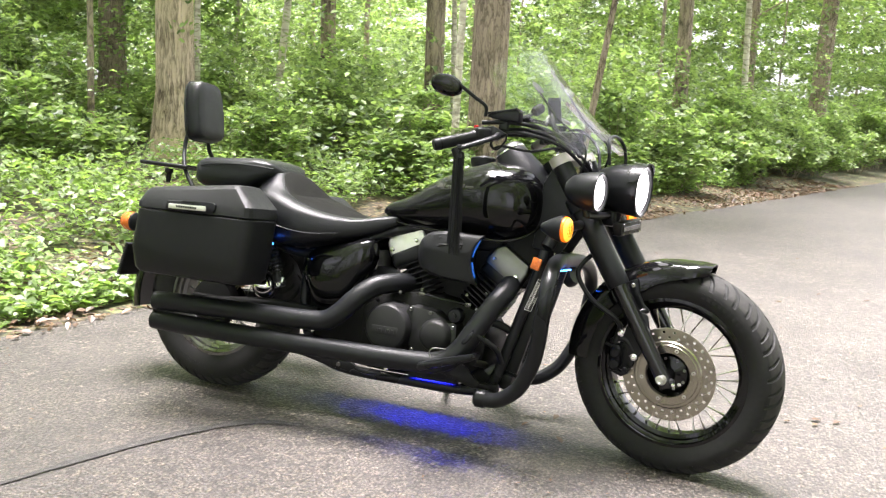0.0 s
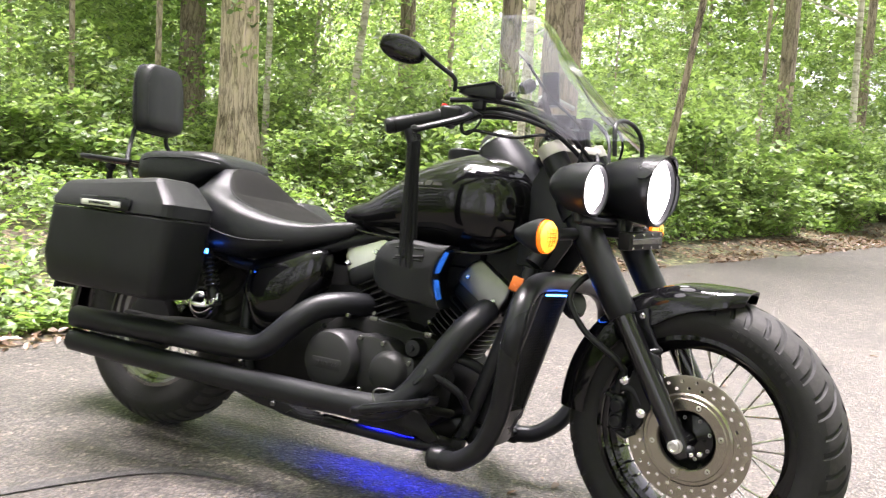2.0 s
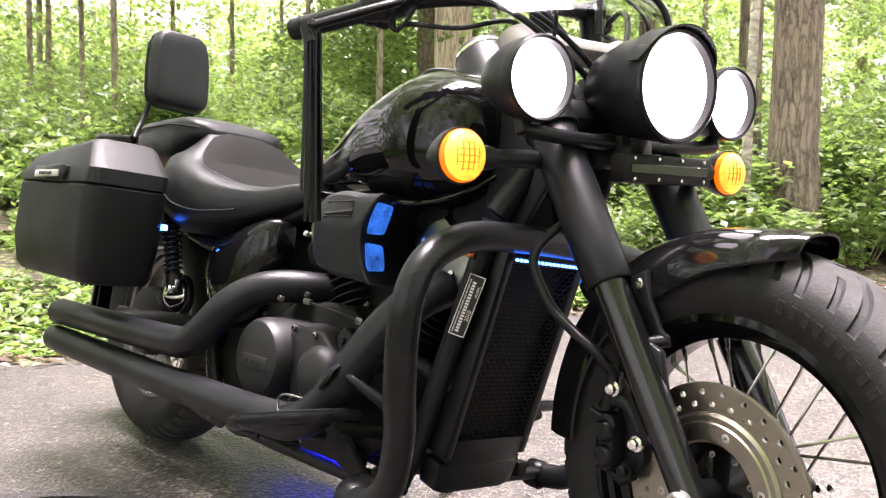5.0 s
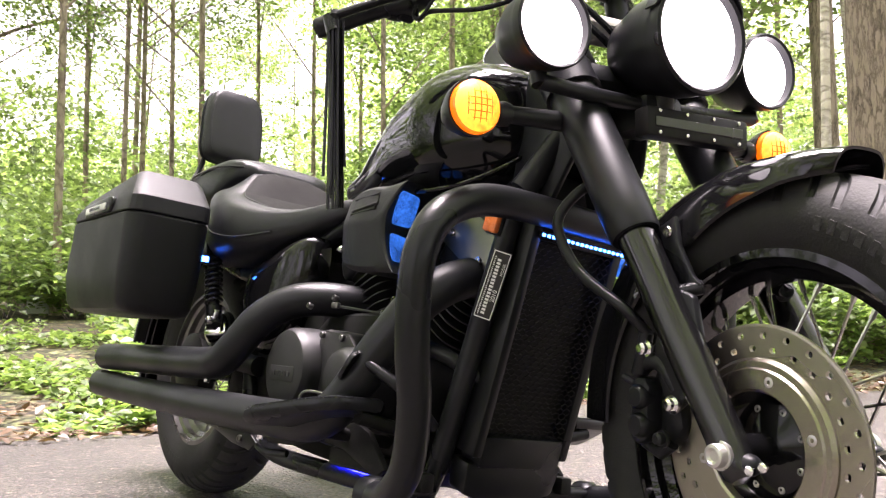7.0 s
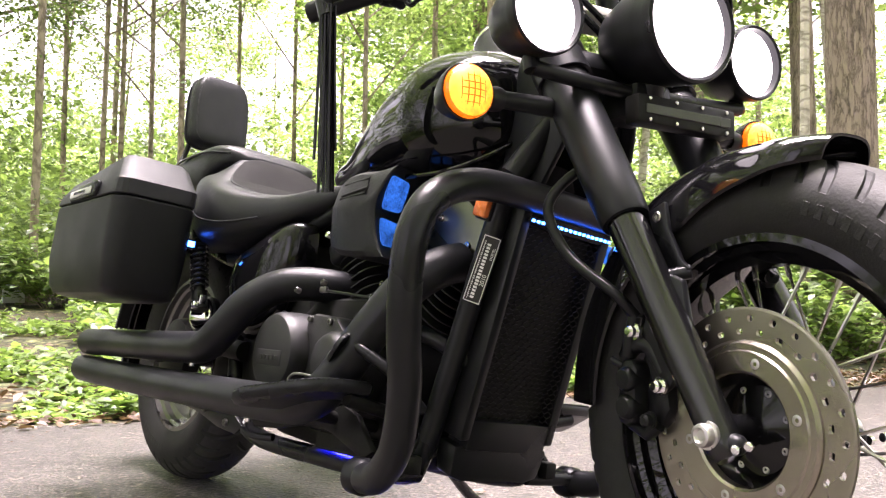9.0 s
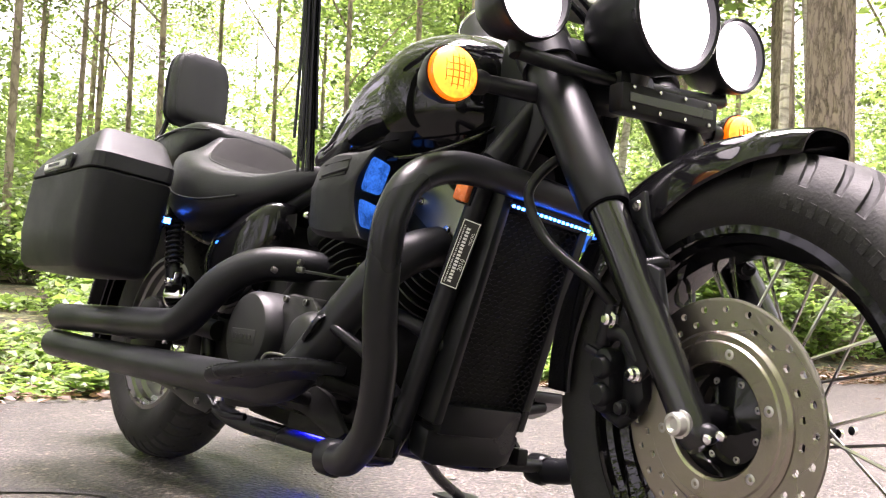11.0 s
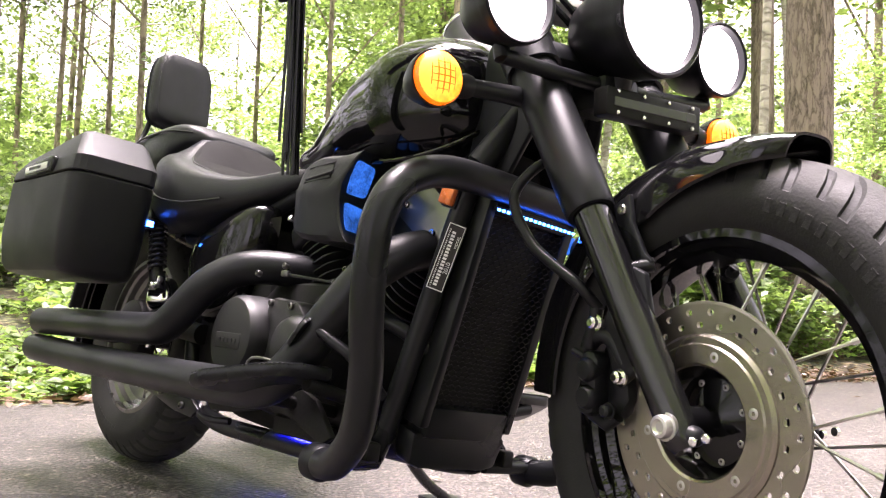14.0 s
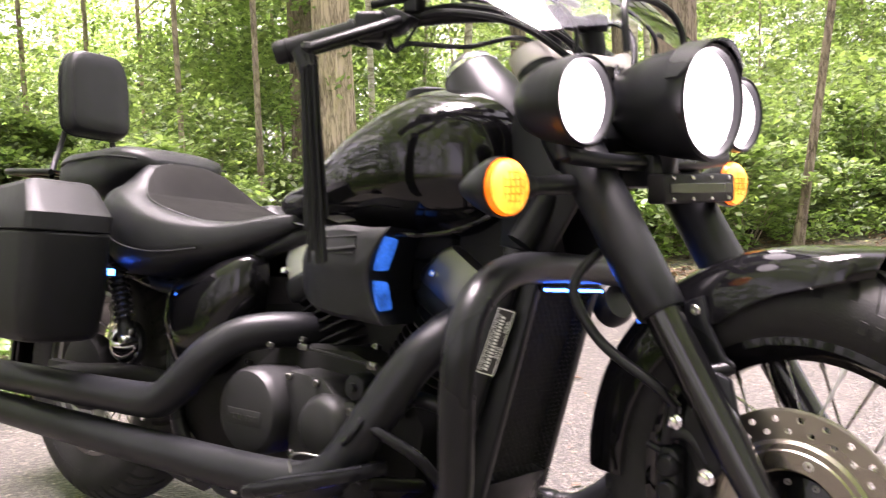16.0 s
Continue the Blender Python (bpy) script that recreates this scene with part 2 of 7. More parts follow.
def bark_mat(name, dark, light, stretch, scale):
    m = bpy.data.materials.new(name)
    m.use_nodes = True
    nt = m.node_tree
    b = nt.nodes["Principled BSDF"]
    b.inputs["Roughness"].default_value = 0.9
    b.inputs["Specular IOR Level"].default_value = 0.2
    tc = nt.nodes.new("ShaderNodeTexCoord")
    mp = nt.nodes.new("ShaderNodeMapping")
    mp.inputs["Scale"].default_value = (1, 1, stretch)
    nt.links.new(tc.outputs["Object"], mp.inputs["Vector"])
    no = nt.nodes.new("ShaderNodeTexNoise")
    no.inputs["Scale"].default_value, no.inputs["Detail"].default_value, no.inputs["Roughness"].default_value = scale * 0.8, 9.0, 0.7
    nt.links.new(mp.outputs[0], no.inputs["Vector"])
    bend = nt.nodes.new("ShaderNodeVectorMath")
    bend.operation = "MULTIPLY_ADD"
    bend.inputs[1].default_value = (0.14, 0.14, 0.05)
    nt.links.new(no.outputs["Color"], bend.inputs[0])
    nt.links.new(mp.outputs[0], bend.inputs[2])
    vor = nt.nodes.new("ShaderNodeTexVoronoi")
    vor.feature = "DISTANCE_TO_EDGE"
    vor.inputs["Scale"].default_value = scale * 0.6
    nt.links.new(bend.outputs[0], vor.inputs["Vector"])
    mr = nt.nodes.new("ShaderNodeMapRange")
    mr.inputs["From Max"].default_value = 0.16
    mr.inputs["To Min"].default_value, mr.inputs["To Max"].default_value = 0.68, 1.0
    nt.links.new(vor.outputs["Distance"], mr.inputs["Value"])
    patch = nt.nodes.new("ShaderNodeTexNoise")
    patch.inputs["Scale"].default_value, patch.inputs["Detail"].default_value = 2.2, 4.0
    nt.links.new(tc.outputs["Object"], patch.inputs["Vector"])
    tone = nt.nodes.new("ShaderNodeMath")
    tone.operation = "ADD"
    nt.links.new(no.outputs["Fac"], tone.inputs[0])
    nt.links.new(patch.outputs["Fac"], tone.inputs[1])
    mul = nt.nodes.new("ShaderNodeMath")
    mul.operation = "MULTIPLY"
    nt.links.new(mr.outputs[0], mul.inputs[0])
    nt.links.new(tone.outputs[0], mul.inputs[1])
    ramp = nt.nodes.new("ShaderNodeValToRGB")
    ramp.color_ramp.elements[0].color = (*dark, 1)
    ramp.color_ramp.elements[1].color = (*light, 1)
    ramp.color_ramp.elements[0].position, ramp.color_ramp.elements[1].position = 0.52, 1.0
    nt.links.new(mul.outputs[0], ramp.inputs[0])
    nt.links.new(ramp.outputs[0], b.inputs["Base Color"])
    bp = nt.nodes.new("ShaderNodeBump")
    bp.inputs["Strength"].default_value, bp.inputs["Distance"].default_value = 0.9, 0.02
    nt.links.new(mul.outputs[0], bp.inputs["Height"])
    nt.links.new(bp.outputs["Normal"], b.inputs["Normal"])
    return m


BARK = bark_mat("oak_bark", (0.045, 0.036, 0.029), (0.34, 0.275, 0.22), 0.2, 36)
BARK_PALE = bark_mat("pale_weathered_bark", (0.1, 0.075, 0.056), (0.62, 0.5, 0.39), 0.13, 34)
BARK_THIN = bark_mat("smooth_grey_bark", (0.12, 0.096, 0.076), (0.4, 0.33, 0.265), 0.4, 14)
BIRCH = bark_mat("whitish_bark", (0.2, 0.175, 0.14), (0.58, 0.54, 0.46), 2.0, 10)


# ---- mesh helpers ----
def part(name, bm, material, parent=None, label="", smooth=True, flat_angle=35):
    """Links a bmesh as one mesh object under a thing or a part."""
    bmesh.ops.recalc_face_normals(bm, faces=bm.faces[:])
    me = bpy.data.meshes.new(name)
    bm.to_mesh(me)
    bm.free()
    me.materials.append(material)
    if smooth:
        me.shade_smooth()
        me.set_sharp_from_angle(angle=radians(flat_angle))
    ob = new(name, me)
    if parent is not None:
        ob.parent = parent
    if label:
        ob["label"] = label
    return ob


def spline(pts, n=8):
    """A smooth run through the given points."""
    pts = [Vector(p) for p in pts]
    if len(pts) < 3:
        return pts
    ext = [pts[0] * 2 - pts[1]] + pts + [pts[-1] * 2 - pts[-2]]
    out = []
    for i in range(1, len(ext) - 2):
        p0, p1, p2, p3 = ext[i - 1:i + 3]
        for k in range(n):
            t = k / n
            out.append(0.5 * (2 * p1 + (p2 - p0) * t + (2 * p0 - 5 * p1 + 4 * p2 - p3) * t * t + (3 * p1 - p0 - 3 * p2 + p3) * t ** 3))
    out.append(pts[-1])
    return out


def tube(bm, pts, r, seg=16, radii=None, closed=False, caps=True, flat=None):
    """Adds a round bar along the points; radii may vary along it; flat: (sideways, upwards) scales."""
    pts = [Vector(p) for p in pts]
    n = len(pts)
    rings = []
    ref = None
    for i, p in enumerate(pts):
        if closed:
            d = pts[(i + 1) % n] - pts[i - 1]
        else:
            d = pts[min(i + 1, n - 1)] - pts[max(i - 1, 0)]
        d.normalize()
        if ref is None:
            ref = Vector((0, 0, 1)) if abs(d.z) < 0.9 else Vector((0, 1, 0))
        u = d.cross(ref)
        if u.length < 1e-6:
            u = d.orthogonal()
        u.normalize()
        v = u.cross(d).normalized()
        ref = v
        rr = radii[i] if radii else r
        fu, fv = flat if flat else (1, 1)
        rings.append([bm.verts.new(p + (u * math.cos(a) * fu + v * math.sin(a) * fv) * rr) for a in (2 * math.pi * k / seg for k in range(seg))])
    m = n if closed else n - 1
    for i in range(m):
        a, b = rings[i], rings[(i + 1) % n]
        for k in range(seg):
            bm.faces.new((a[k], a[(k + 1) % seg], b[(k + 1) % seg], b[k]))
    if caps and not closed:
        bm.faces.new(rings[0][::-1])
        bm.faces.new(rings[-1])
    return bm


def tube_bm(pts, r, seg=16, **kw):
    return tube(bmesh.new(), pts, r, seg, **kw)


def frame_from(axis, origin):
    z = Vector(axis).normalized()
    x = z.orthogonal().normalized()
    if abs(z.y) > 0.7:
        x = Vector((1, 0, 0))
        x = (x - z * x.dot(z)).normalized()
    y = z.cross(x)
    m = Matrix((x, y, z)).transposed().to_4x4()
    m.translation = Vector(origin)
    return m


def lathe(bm, profile, axis=(0, 0, 1), origin=(0, 0, 0), seg=32, closed=False):
    """Turns a profile of (radius, height) about an axis."""
    m = frame_from(axis, origin)
    rings = []
    for r, h in profile:
        if r < 1e-6:
            rings.append([bm.verts.new(m @ Vector((0, 0, h)))])
        else:
            rings.append([bm.verts.new(m @ Vector((r * math.cos(a), r * math.sin(a), h))) for a in (2 * math.pi * k / seg for k in range(seg))])
    pairs = list(zip(rings, rings[1:]))
    if closed:
        pairs.append((rings[-1], rings[0]))
    for a, b in pairs:
        if len(a) == 1 and len(b) == 1:
            continue
        for k in range(seg):
            k2 = (k + 1) % seg
            if len(a) == 1:
                bm.faces.new((a[0], b[k], b[k2]))
            elif len(b) == 1:
                bm.faces.new((a[k], a[k2], b[0]))
            else:
                bm.faces.new((a[k], a[k2], b[k2], b[k]))
    return bm


def lathe_bm(profile, axis=(0, 0, 1), origin=(0, 0, 0), seg=32, closed=False):
    return lathe(bmesh.new(), profile, axis, origin, seg, closed)


def loft(bm, rings, caps=True, closed_rings=True):
    """Skins a run of rings of points."""
    vs = [[bm.verts.new(p) for p in ring] for ring in rings]
    n = len(vs[0])
    for a, b in zip(vs, vs[1:]):
        for k in range(n if closed_rings else n - 1):
            bm.faces.new((a[k], a[(k + 1) % n], b[(k + 1) % n], b[k]))
    if caps and closed_rings:
        bm.faces.new(vs[0][::-1])
        bm.faces.new(vs[-1])
    return bm


def block(bm, size, centre, m=None, bevel=0.004, seg=2):
    """Adds a box with rounded edges."""
    tmp = bmesh.new()
    bmesh.ops.create_cube(tmp, size=1)
    bmesh.ops.scale(tmp, vec=size, verts=tmp.verts[:])
    if bevel > 0:
        bmesh.ops.bevel(tmp, geom=tmp.edges[:], offset=min(bevel, min(size) * 0.45), segments=seg, profile=0.5, affect="EDGES")
    mm = Matrix.Translation(centre) @ (m if m is not None else Matrix())
    tmp.transform(mm)
    me = bpy.data.meshes.new("tmp")
    tmp.to_mesh(me)
    tmp.free()
    bm.from_mesh(me)
    bpy.data.meshes.remove(me)
    return bm


def block_bm(size, centre, m=None, bevel=0.004, seg=2):
    return block(bmesh.new(), size, centre, m, bevel, seg)


def slab(bm, outline, depth, m=None, bevel=0.003):
    """Adds a plate from an outline in the local xy plane, of the given depth along z."""
    tmp = bmesh.new()
    vs = [tmp.verts.new((x, y, 0)) for x, y in outline]
    f = tmp.faces.new(vs)
    r = bmesh.ops.extrude_face_region(tmp, geom=[f])
    bmesh.ops.translate(tmp, vec=(0, 0, depth), verts=[v for v in r["geom"] if isinstance(v, bmesh.types.BMVert)])
    if bevel > 0:
        bmesh.ops.bevel(tmp, geom=[e for e in tmp.edges], offset=bevel, segments=2, profile=0.5, affect="EDGES")
    if m is not None:
        tmp.transform(m)
    me = bpy.data.meshes.new("tmp")
    tmp.to_mesh(me)
    tmp.free()
    bm.from_mesh(me)
    bpy.data.meshes.remove(me)
    return bm


def super_ring(x, zc, hz, hy, power=2.6, n=28, yc=0.0, up=None):
    """A rounded section across the machine at x. up: a power of its own for the upper half."""
    ring = []
    for k in range(n):
        a = 2 * math.pi * k / n
        c, s = math.cos(a), math.sin(a)
        p = (up if (up and s > 0) else power)
        ring.append((x, yc + hy * math.copysign(abs(c) ** (2 / p), c), zc + hz * math.copysign(abs(s) ** (2 / p), s)))
    return ring


def bolt(bm, p, axis, r=0.007, h=0.006):
    """A hexagon or socket screw head."""
    lathe(bm, [(r, -0.004), (r, h * 0.7), (r * 0.8, h), (r * 0.45, h), (r * 0.4, h * 0.5), (0, h * 0.5)], axis, p, 12)
    return bm


# side plane of the machine as a plate's plane: local x -> x, local y -> z, local z -> -y
def side_plane(y):
    return Matrix(((1, 0, 0, 0), (0, 0, -1, y), (0, 1, 0, 0), (0, 0, 0, 1)))

# ---- ground, road, woods ----
# below y = -3 the unseen bend is invented, so that woods fill the reflections
EDGE = [(-60, 40.0), (-20, 7.0), (-12, 0.8), (-8, -1.4), (-5, -2.1), (-3, -1.9), (0, -1.15), (2.5, -0.72), (4, -0.2), (6, 0.45), (8, 1.15), (11.5, 2.25), (15.5, 3.6), (24, 7.0), (60, 22.0)]
ROAD_WIDTH = 6.4


def edge_x(y):
    for (y0, x0), (y1, x1) in zip(EDGE, EDGE[1:]):
        if y <= y1:
            return x0 + (x1 - x0) * (y - y0) / (y1 - y0)
    return EDGE[-1][1] + 0.4 * (y - EDGE[-1][0])


def outside(x, y):
    """Metres from the road's edge, on whichever side."""
    w = edge_x(y)
    return max(w - x, x - (w + ROAD_WIDTH))


def ground_z(x, y):
    d = outside(x, y)
    if d < 0:
        return -0.03
    rise = 0.42 * (1 - math.exp(-d / 4.5)) + 0.012 * min(d, 60)
    n = noise.noise((x * 0.35, y * 0.35, 0.3)) * 0.1 * min(1, d / 2) + noise.noise((x * 1.7, y * 1.7, 5)) * 0.03 * min(1, d)
    return -0.012 + rise * min(1, d / 0.8 + 0.05) + n


def build_ground():
    n = 150
    bm = bmesh.new()
    grid = []
    for i in range(n + 1):
        row = []
        for j in range(n + 1):
            u, v = 2 * i / n - 1, 2 * j / n - 1
            x, y = -1 + 3.2 * math.sinh(5.6 * u), 3 + 3.2 * math.sinh(5.6 * v)
            row.append(bm.verts.new((x, y, ground_z(x, y))))
        grid.append(row)
    for i in range(n):
        for j in range(n):
            bm.faces.new((grid[i][j], grid[i + 1][j], grid[i + 1][j + 1], grid[i][j + 1]))
    return tagged(part("ground", bm, SOIL), "leaf-strewn forest floor rising gently beside the road", "ground", kind="structure")


def build_road():
    bm = bmesh.new()
    rows = []
    ys = [-60 + 0.25 * k for k in range(481)]
    cols = [0, 0.004, 0.03, 0.12, 0.3, 0.5, 0.7, 0.88, 0.97, 0.996, 1]
    for y in ys:
        row = []
        w = edge_x(y)
        a = 0.07 * noise.noise((y * 1.1, 0, 0)) + 0.03 * noise.noise((y * 5, 2, 0))
        b = 0.07 * noise.noise((y * 1.1, 7, 0))
        for c in cols:
            x = w + a + (ROAD_WIDTH + b - a) * c
            z = -0.05 if c in (0, 1) else 0.004 * noise.noise((x * 0.8, y * 0.8, 0)) * (1 if c not in (0.004, 0.996) else 0) - 0.001
            row.append(bm.verts.new((x, y, z)))
        rows.append(row)
    for r0, r1 in zip(rows, rows[1:]):
        for k in range(len(cols) - 1):
            bm.faces.new((r0[k], r0[k + 1], r1[k + 1], r1[k]))
    return tagged(part("road", bm, ASPHALT), "worn grey asphalt road with pale stone chips", "road", kind="structure")


def build_tar():
    """The dark tapering repair across the road."""
    bm = bmesh.new()
    line = spline([(0.5, -0.22, 0), (0.33, -0.285, 0), (0.2, -0.47, 0), (0.1, -0.7, 0), (0.02, -0.95, 0), (-0.1, -1.3, 0), (-0.25, -1.9, 0)], 10)
    left, right = [], []
    for i, p in enumerate(line):
        t = i / (len(line) - 1)
        w = 0.009 + 0.016 * math.sin(math.pi * min(1, t * 1.5 + 0.02)) ** 0.6
        w *= 0.8 + 0.4 * noise.noise((p.x * 9, p.y * 9, 3))
        z = 0.0035
        run = (line[min(i + 1, len(line) - 1)] - line[max(i - 1, 0)]).normalized()
        left.append(bm.verts.new((p.x + run.y * w, p.y - run.x * w, z)))
        right.append(bm.verts.new((p.x - run.y * w, p.y + run.x * w, z)))
    for i in range(len(line) - 1):
        bm.faces.new((left[i], left[i + 1], right[i + 1], right[i]))
    return tagged(part("road_repair", bm, TAR, smooth=False), "dark tar repair line in the asphalt", "road repair", kind="structure")


def leaf_mesh(name, centres, sizes, up, material, rng, aspect=0.5, droop=0.5, small=False):
    """A mesh of many folded leaves. up: how strongly they face the sky."""
    n = len(centres)
    c = np.asarray(centres, float)
    nor = rng.normal(size=(n, 3))
    nor[:, 2] = np.abs(nor[:, 2]) + up
    nor /= np.linalg.norm(nor, axis=1)[:, None]
    t = rng.normal(size=(n, 3))
    t -= nor * (t * nor).sum(1)[:, None]
    t /= np.linalg.norm(t, axis=1)[:, None]
    s = np.cross(nor, t)
    L = np.asarray(sizes, float)[:, None]
    if small:
        v = np.empty((n, 4, 3))
        v[:, 0] = c - t * L * 0.5
        v[:, 1] = c - t * L * 0.06 + s * L * aspect * 0.5 + nor * L * 0.08
        v[:, 2] = c + t * L * 0.5 - nor * L * 0.1
        v[:, 3] = c - t * L * 0.06 - s * L * aspect * 0.5 + nor * L * 0.08
        corners, order = 4, [0, 2, 1, 0, 3, 2]
        return leaf_faces(name, v, corners, order, material)
    v = np.empty((n, 6, 3))
    v[:, 0] = c - t * L * 0.5
    v[:, 1] = c - t * L * 0.12 + s * L * aspect * 0.5 + nor * L * 0.07
    v[:, 2] = c + t * L * 0.25 + s * L * aspect * 0.36 + nor * L * 0.02
    v[:, 3] = c + t * L * 0.5 - nor * L * 0.12 * droop
    v[:, 4] = c + t * L * 0.25 - s * L * aspect * 0.36 + nor * L * 0.02
    v[:, 5] = c - t * L * 0.12 - s * L * aspect * 0.5 + nor * L * 0.07
    return leaf_faces(name, v, 6, [0, 3, 2, 1, 0, 5, 4, 3], material)


def leaf_faces(name, v, corners, order, material):
    """Two faces a leaf, folded along its midrib."""
    n = len(v)
    me = bpy.data.meshes.new(name)
    me.vertices.add(n * corners)
    me.vertices.foreach_set("co", v.reshape(-1))
    base = (np.arange(n) * corners)[:, None]
    loops = (base + np.array(order)).reshape(-1).astype(np.int32)
    me.loops.add(len(loops))
    me.loops.foreach_set("vertex_index", loops)
    me.polygons.add(2 * n)
    me.polygons.foreach_set("loop_start", (np.arange(2 * n) * (len(order) // 2)).astype(np.int32))
    me.update(calc_edges=True)
    me.materials.append(material)
    return me


def clumps(rng, spots, per, spread, flat=0.55):
    """Scatters leaves about each spot."""
    spots = np.asarray(spots, float)
    p = np.repeat(spots, per, axis=0)
    off = rng.normal(size=p.shape) * spread
    off[:, 2] *= flat
    return p + off


def build_trunk(rng, height, r, lean=(0, 0), limbs=8, first=0.35, bend=0.12, seg=10):
    """A tapered trunk with limbs; also gives the places of the twigs' ends."""
    bm = bmesh.new()
    pts, radii = [], []
    n = 16
    ph = rng.uniform(0, 6, 2)
    for i in range(n + 1):
        t = i / n
        pts.append(Vector((lean[0] * t * height + bend * math.sin(ph[0] + 4 * t) * t, lean[1] * t * height + bend * math.sin(ph[1] + 3 * t) * t, height * t - 0.25)))
        flare = 1 + 0.55 * math.exp(-t * height / 0.25)
        radii.append(r * flare * (1 - 0.82 * t) * (1 + 0.05 * math.sin(9 * t + ph[0])))
    tube(bm, pts, r, seg, radii=radii)
    tips = []
    for k in range(limbs):
        t = first + (0.97 - first) * (k + rng.uniform(0, 0.8)) / limbs
        i = min(int(t * n), n - 1)
        p = pts[i].lerp(pts[i + 1], t * n - i)
        a = rng.uniform(0, 2 * math.pi)
        ln = height * (0.28 - 0.16 * t) * rng.uniform(0.6, 1.2)
        d = Vector((math.cos(a), math.sin(a), rng.uniform(0.15, 0.75)))
        mid = p + d * ln * 0.5 + Vector((0, 0, 0.1 * ln))
        end = p + d * ln + Vector((0, 0, 0.05 * ln))
        lr = radii[i] * rng.uniform(0.25, 0.45)
        line = spline([p, mid, end], 4)
        tube(bm, line, lr, 5, radii=[lr * (1 - 0.8 * j / (len(line) - 1)) for j in range(len(line))])
        tips += [end, mid, p.lerp(end, 0.75)]
        for _ in range(3):
            q = p.lerp(end, rng.uniform(0.4, 0.95))
            e = q + Vector(rng.normal(size=3)) * ln * 0.22
            tube(bm, [q, (q + e) / 2 + Vector((0, 0, 0.03)), e], lr * 0.2, 3, radii=[lr * 0.3, lr * 0.2, lr * 0.06])
            tips.append(e)
    return bm, [tuple(t) for t in tips]


def build_tree(label, rng, height, r, bark, lean=(0, 0), limbs=10, first=0.35, leaves=26, spread=0.5, size=0.15, bend=0.12):
    tree = new("tree")
    bm, tips = build_trunk(rng, height, r, lean, limbs, first, bend)
    part("trunk", bm, bark, tree)
    pts = clumps(rng, tips, int(leaves * 2.7), spread * 0.62)
    crown = new("crown", leaf_mesh("crown", pts, rng.uniform(size * 0.36, size * 0.76, len(pts)), 0.9, CROWN, rng, 0.6, small=True))
    crown.parent = tree
    return tagged(tree, label, "tree", "trees of the wood")


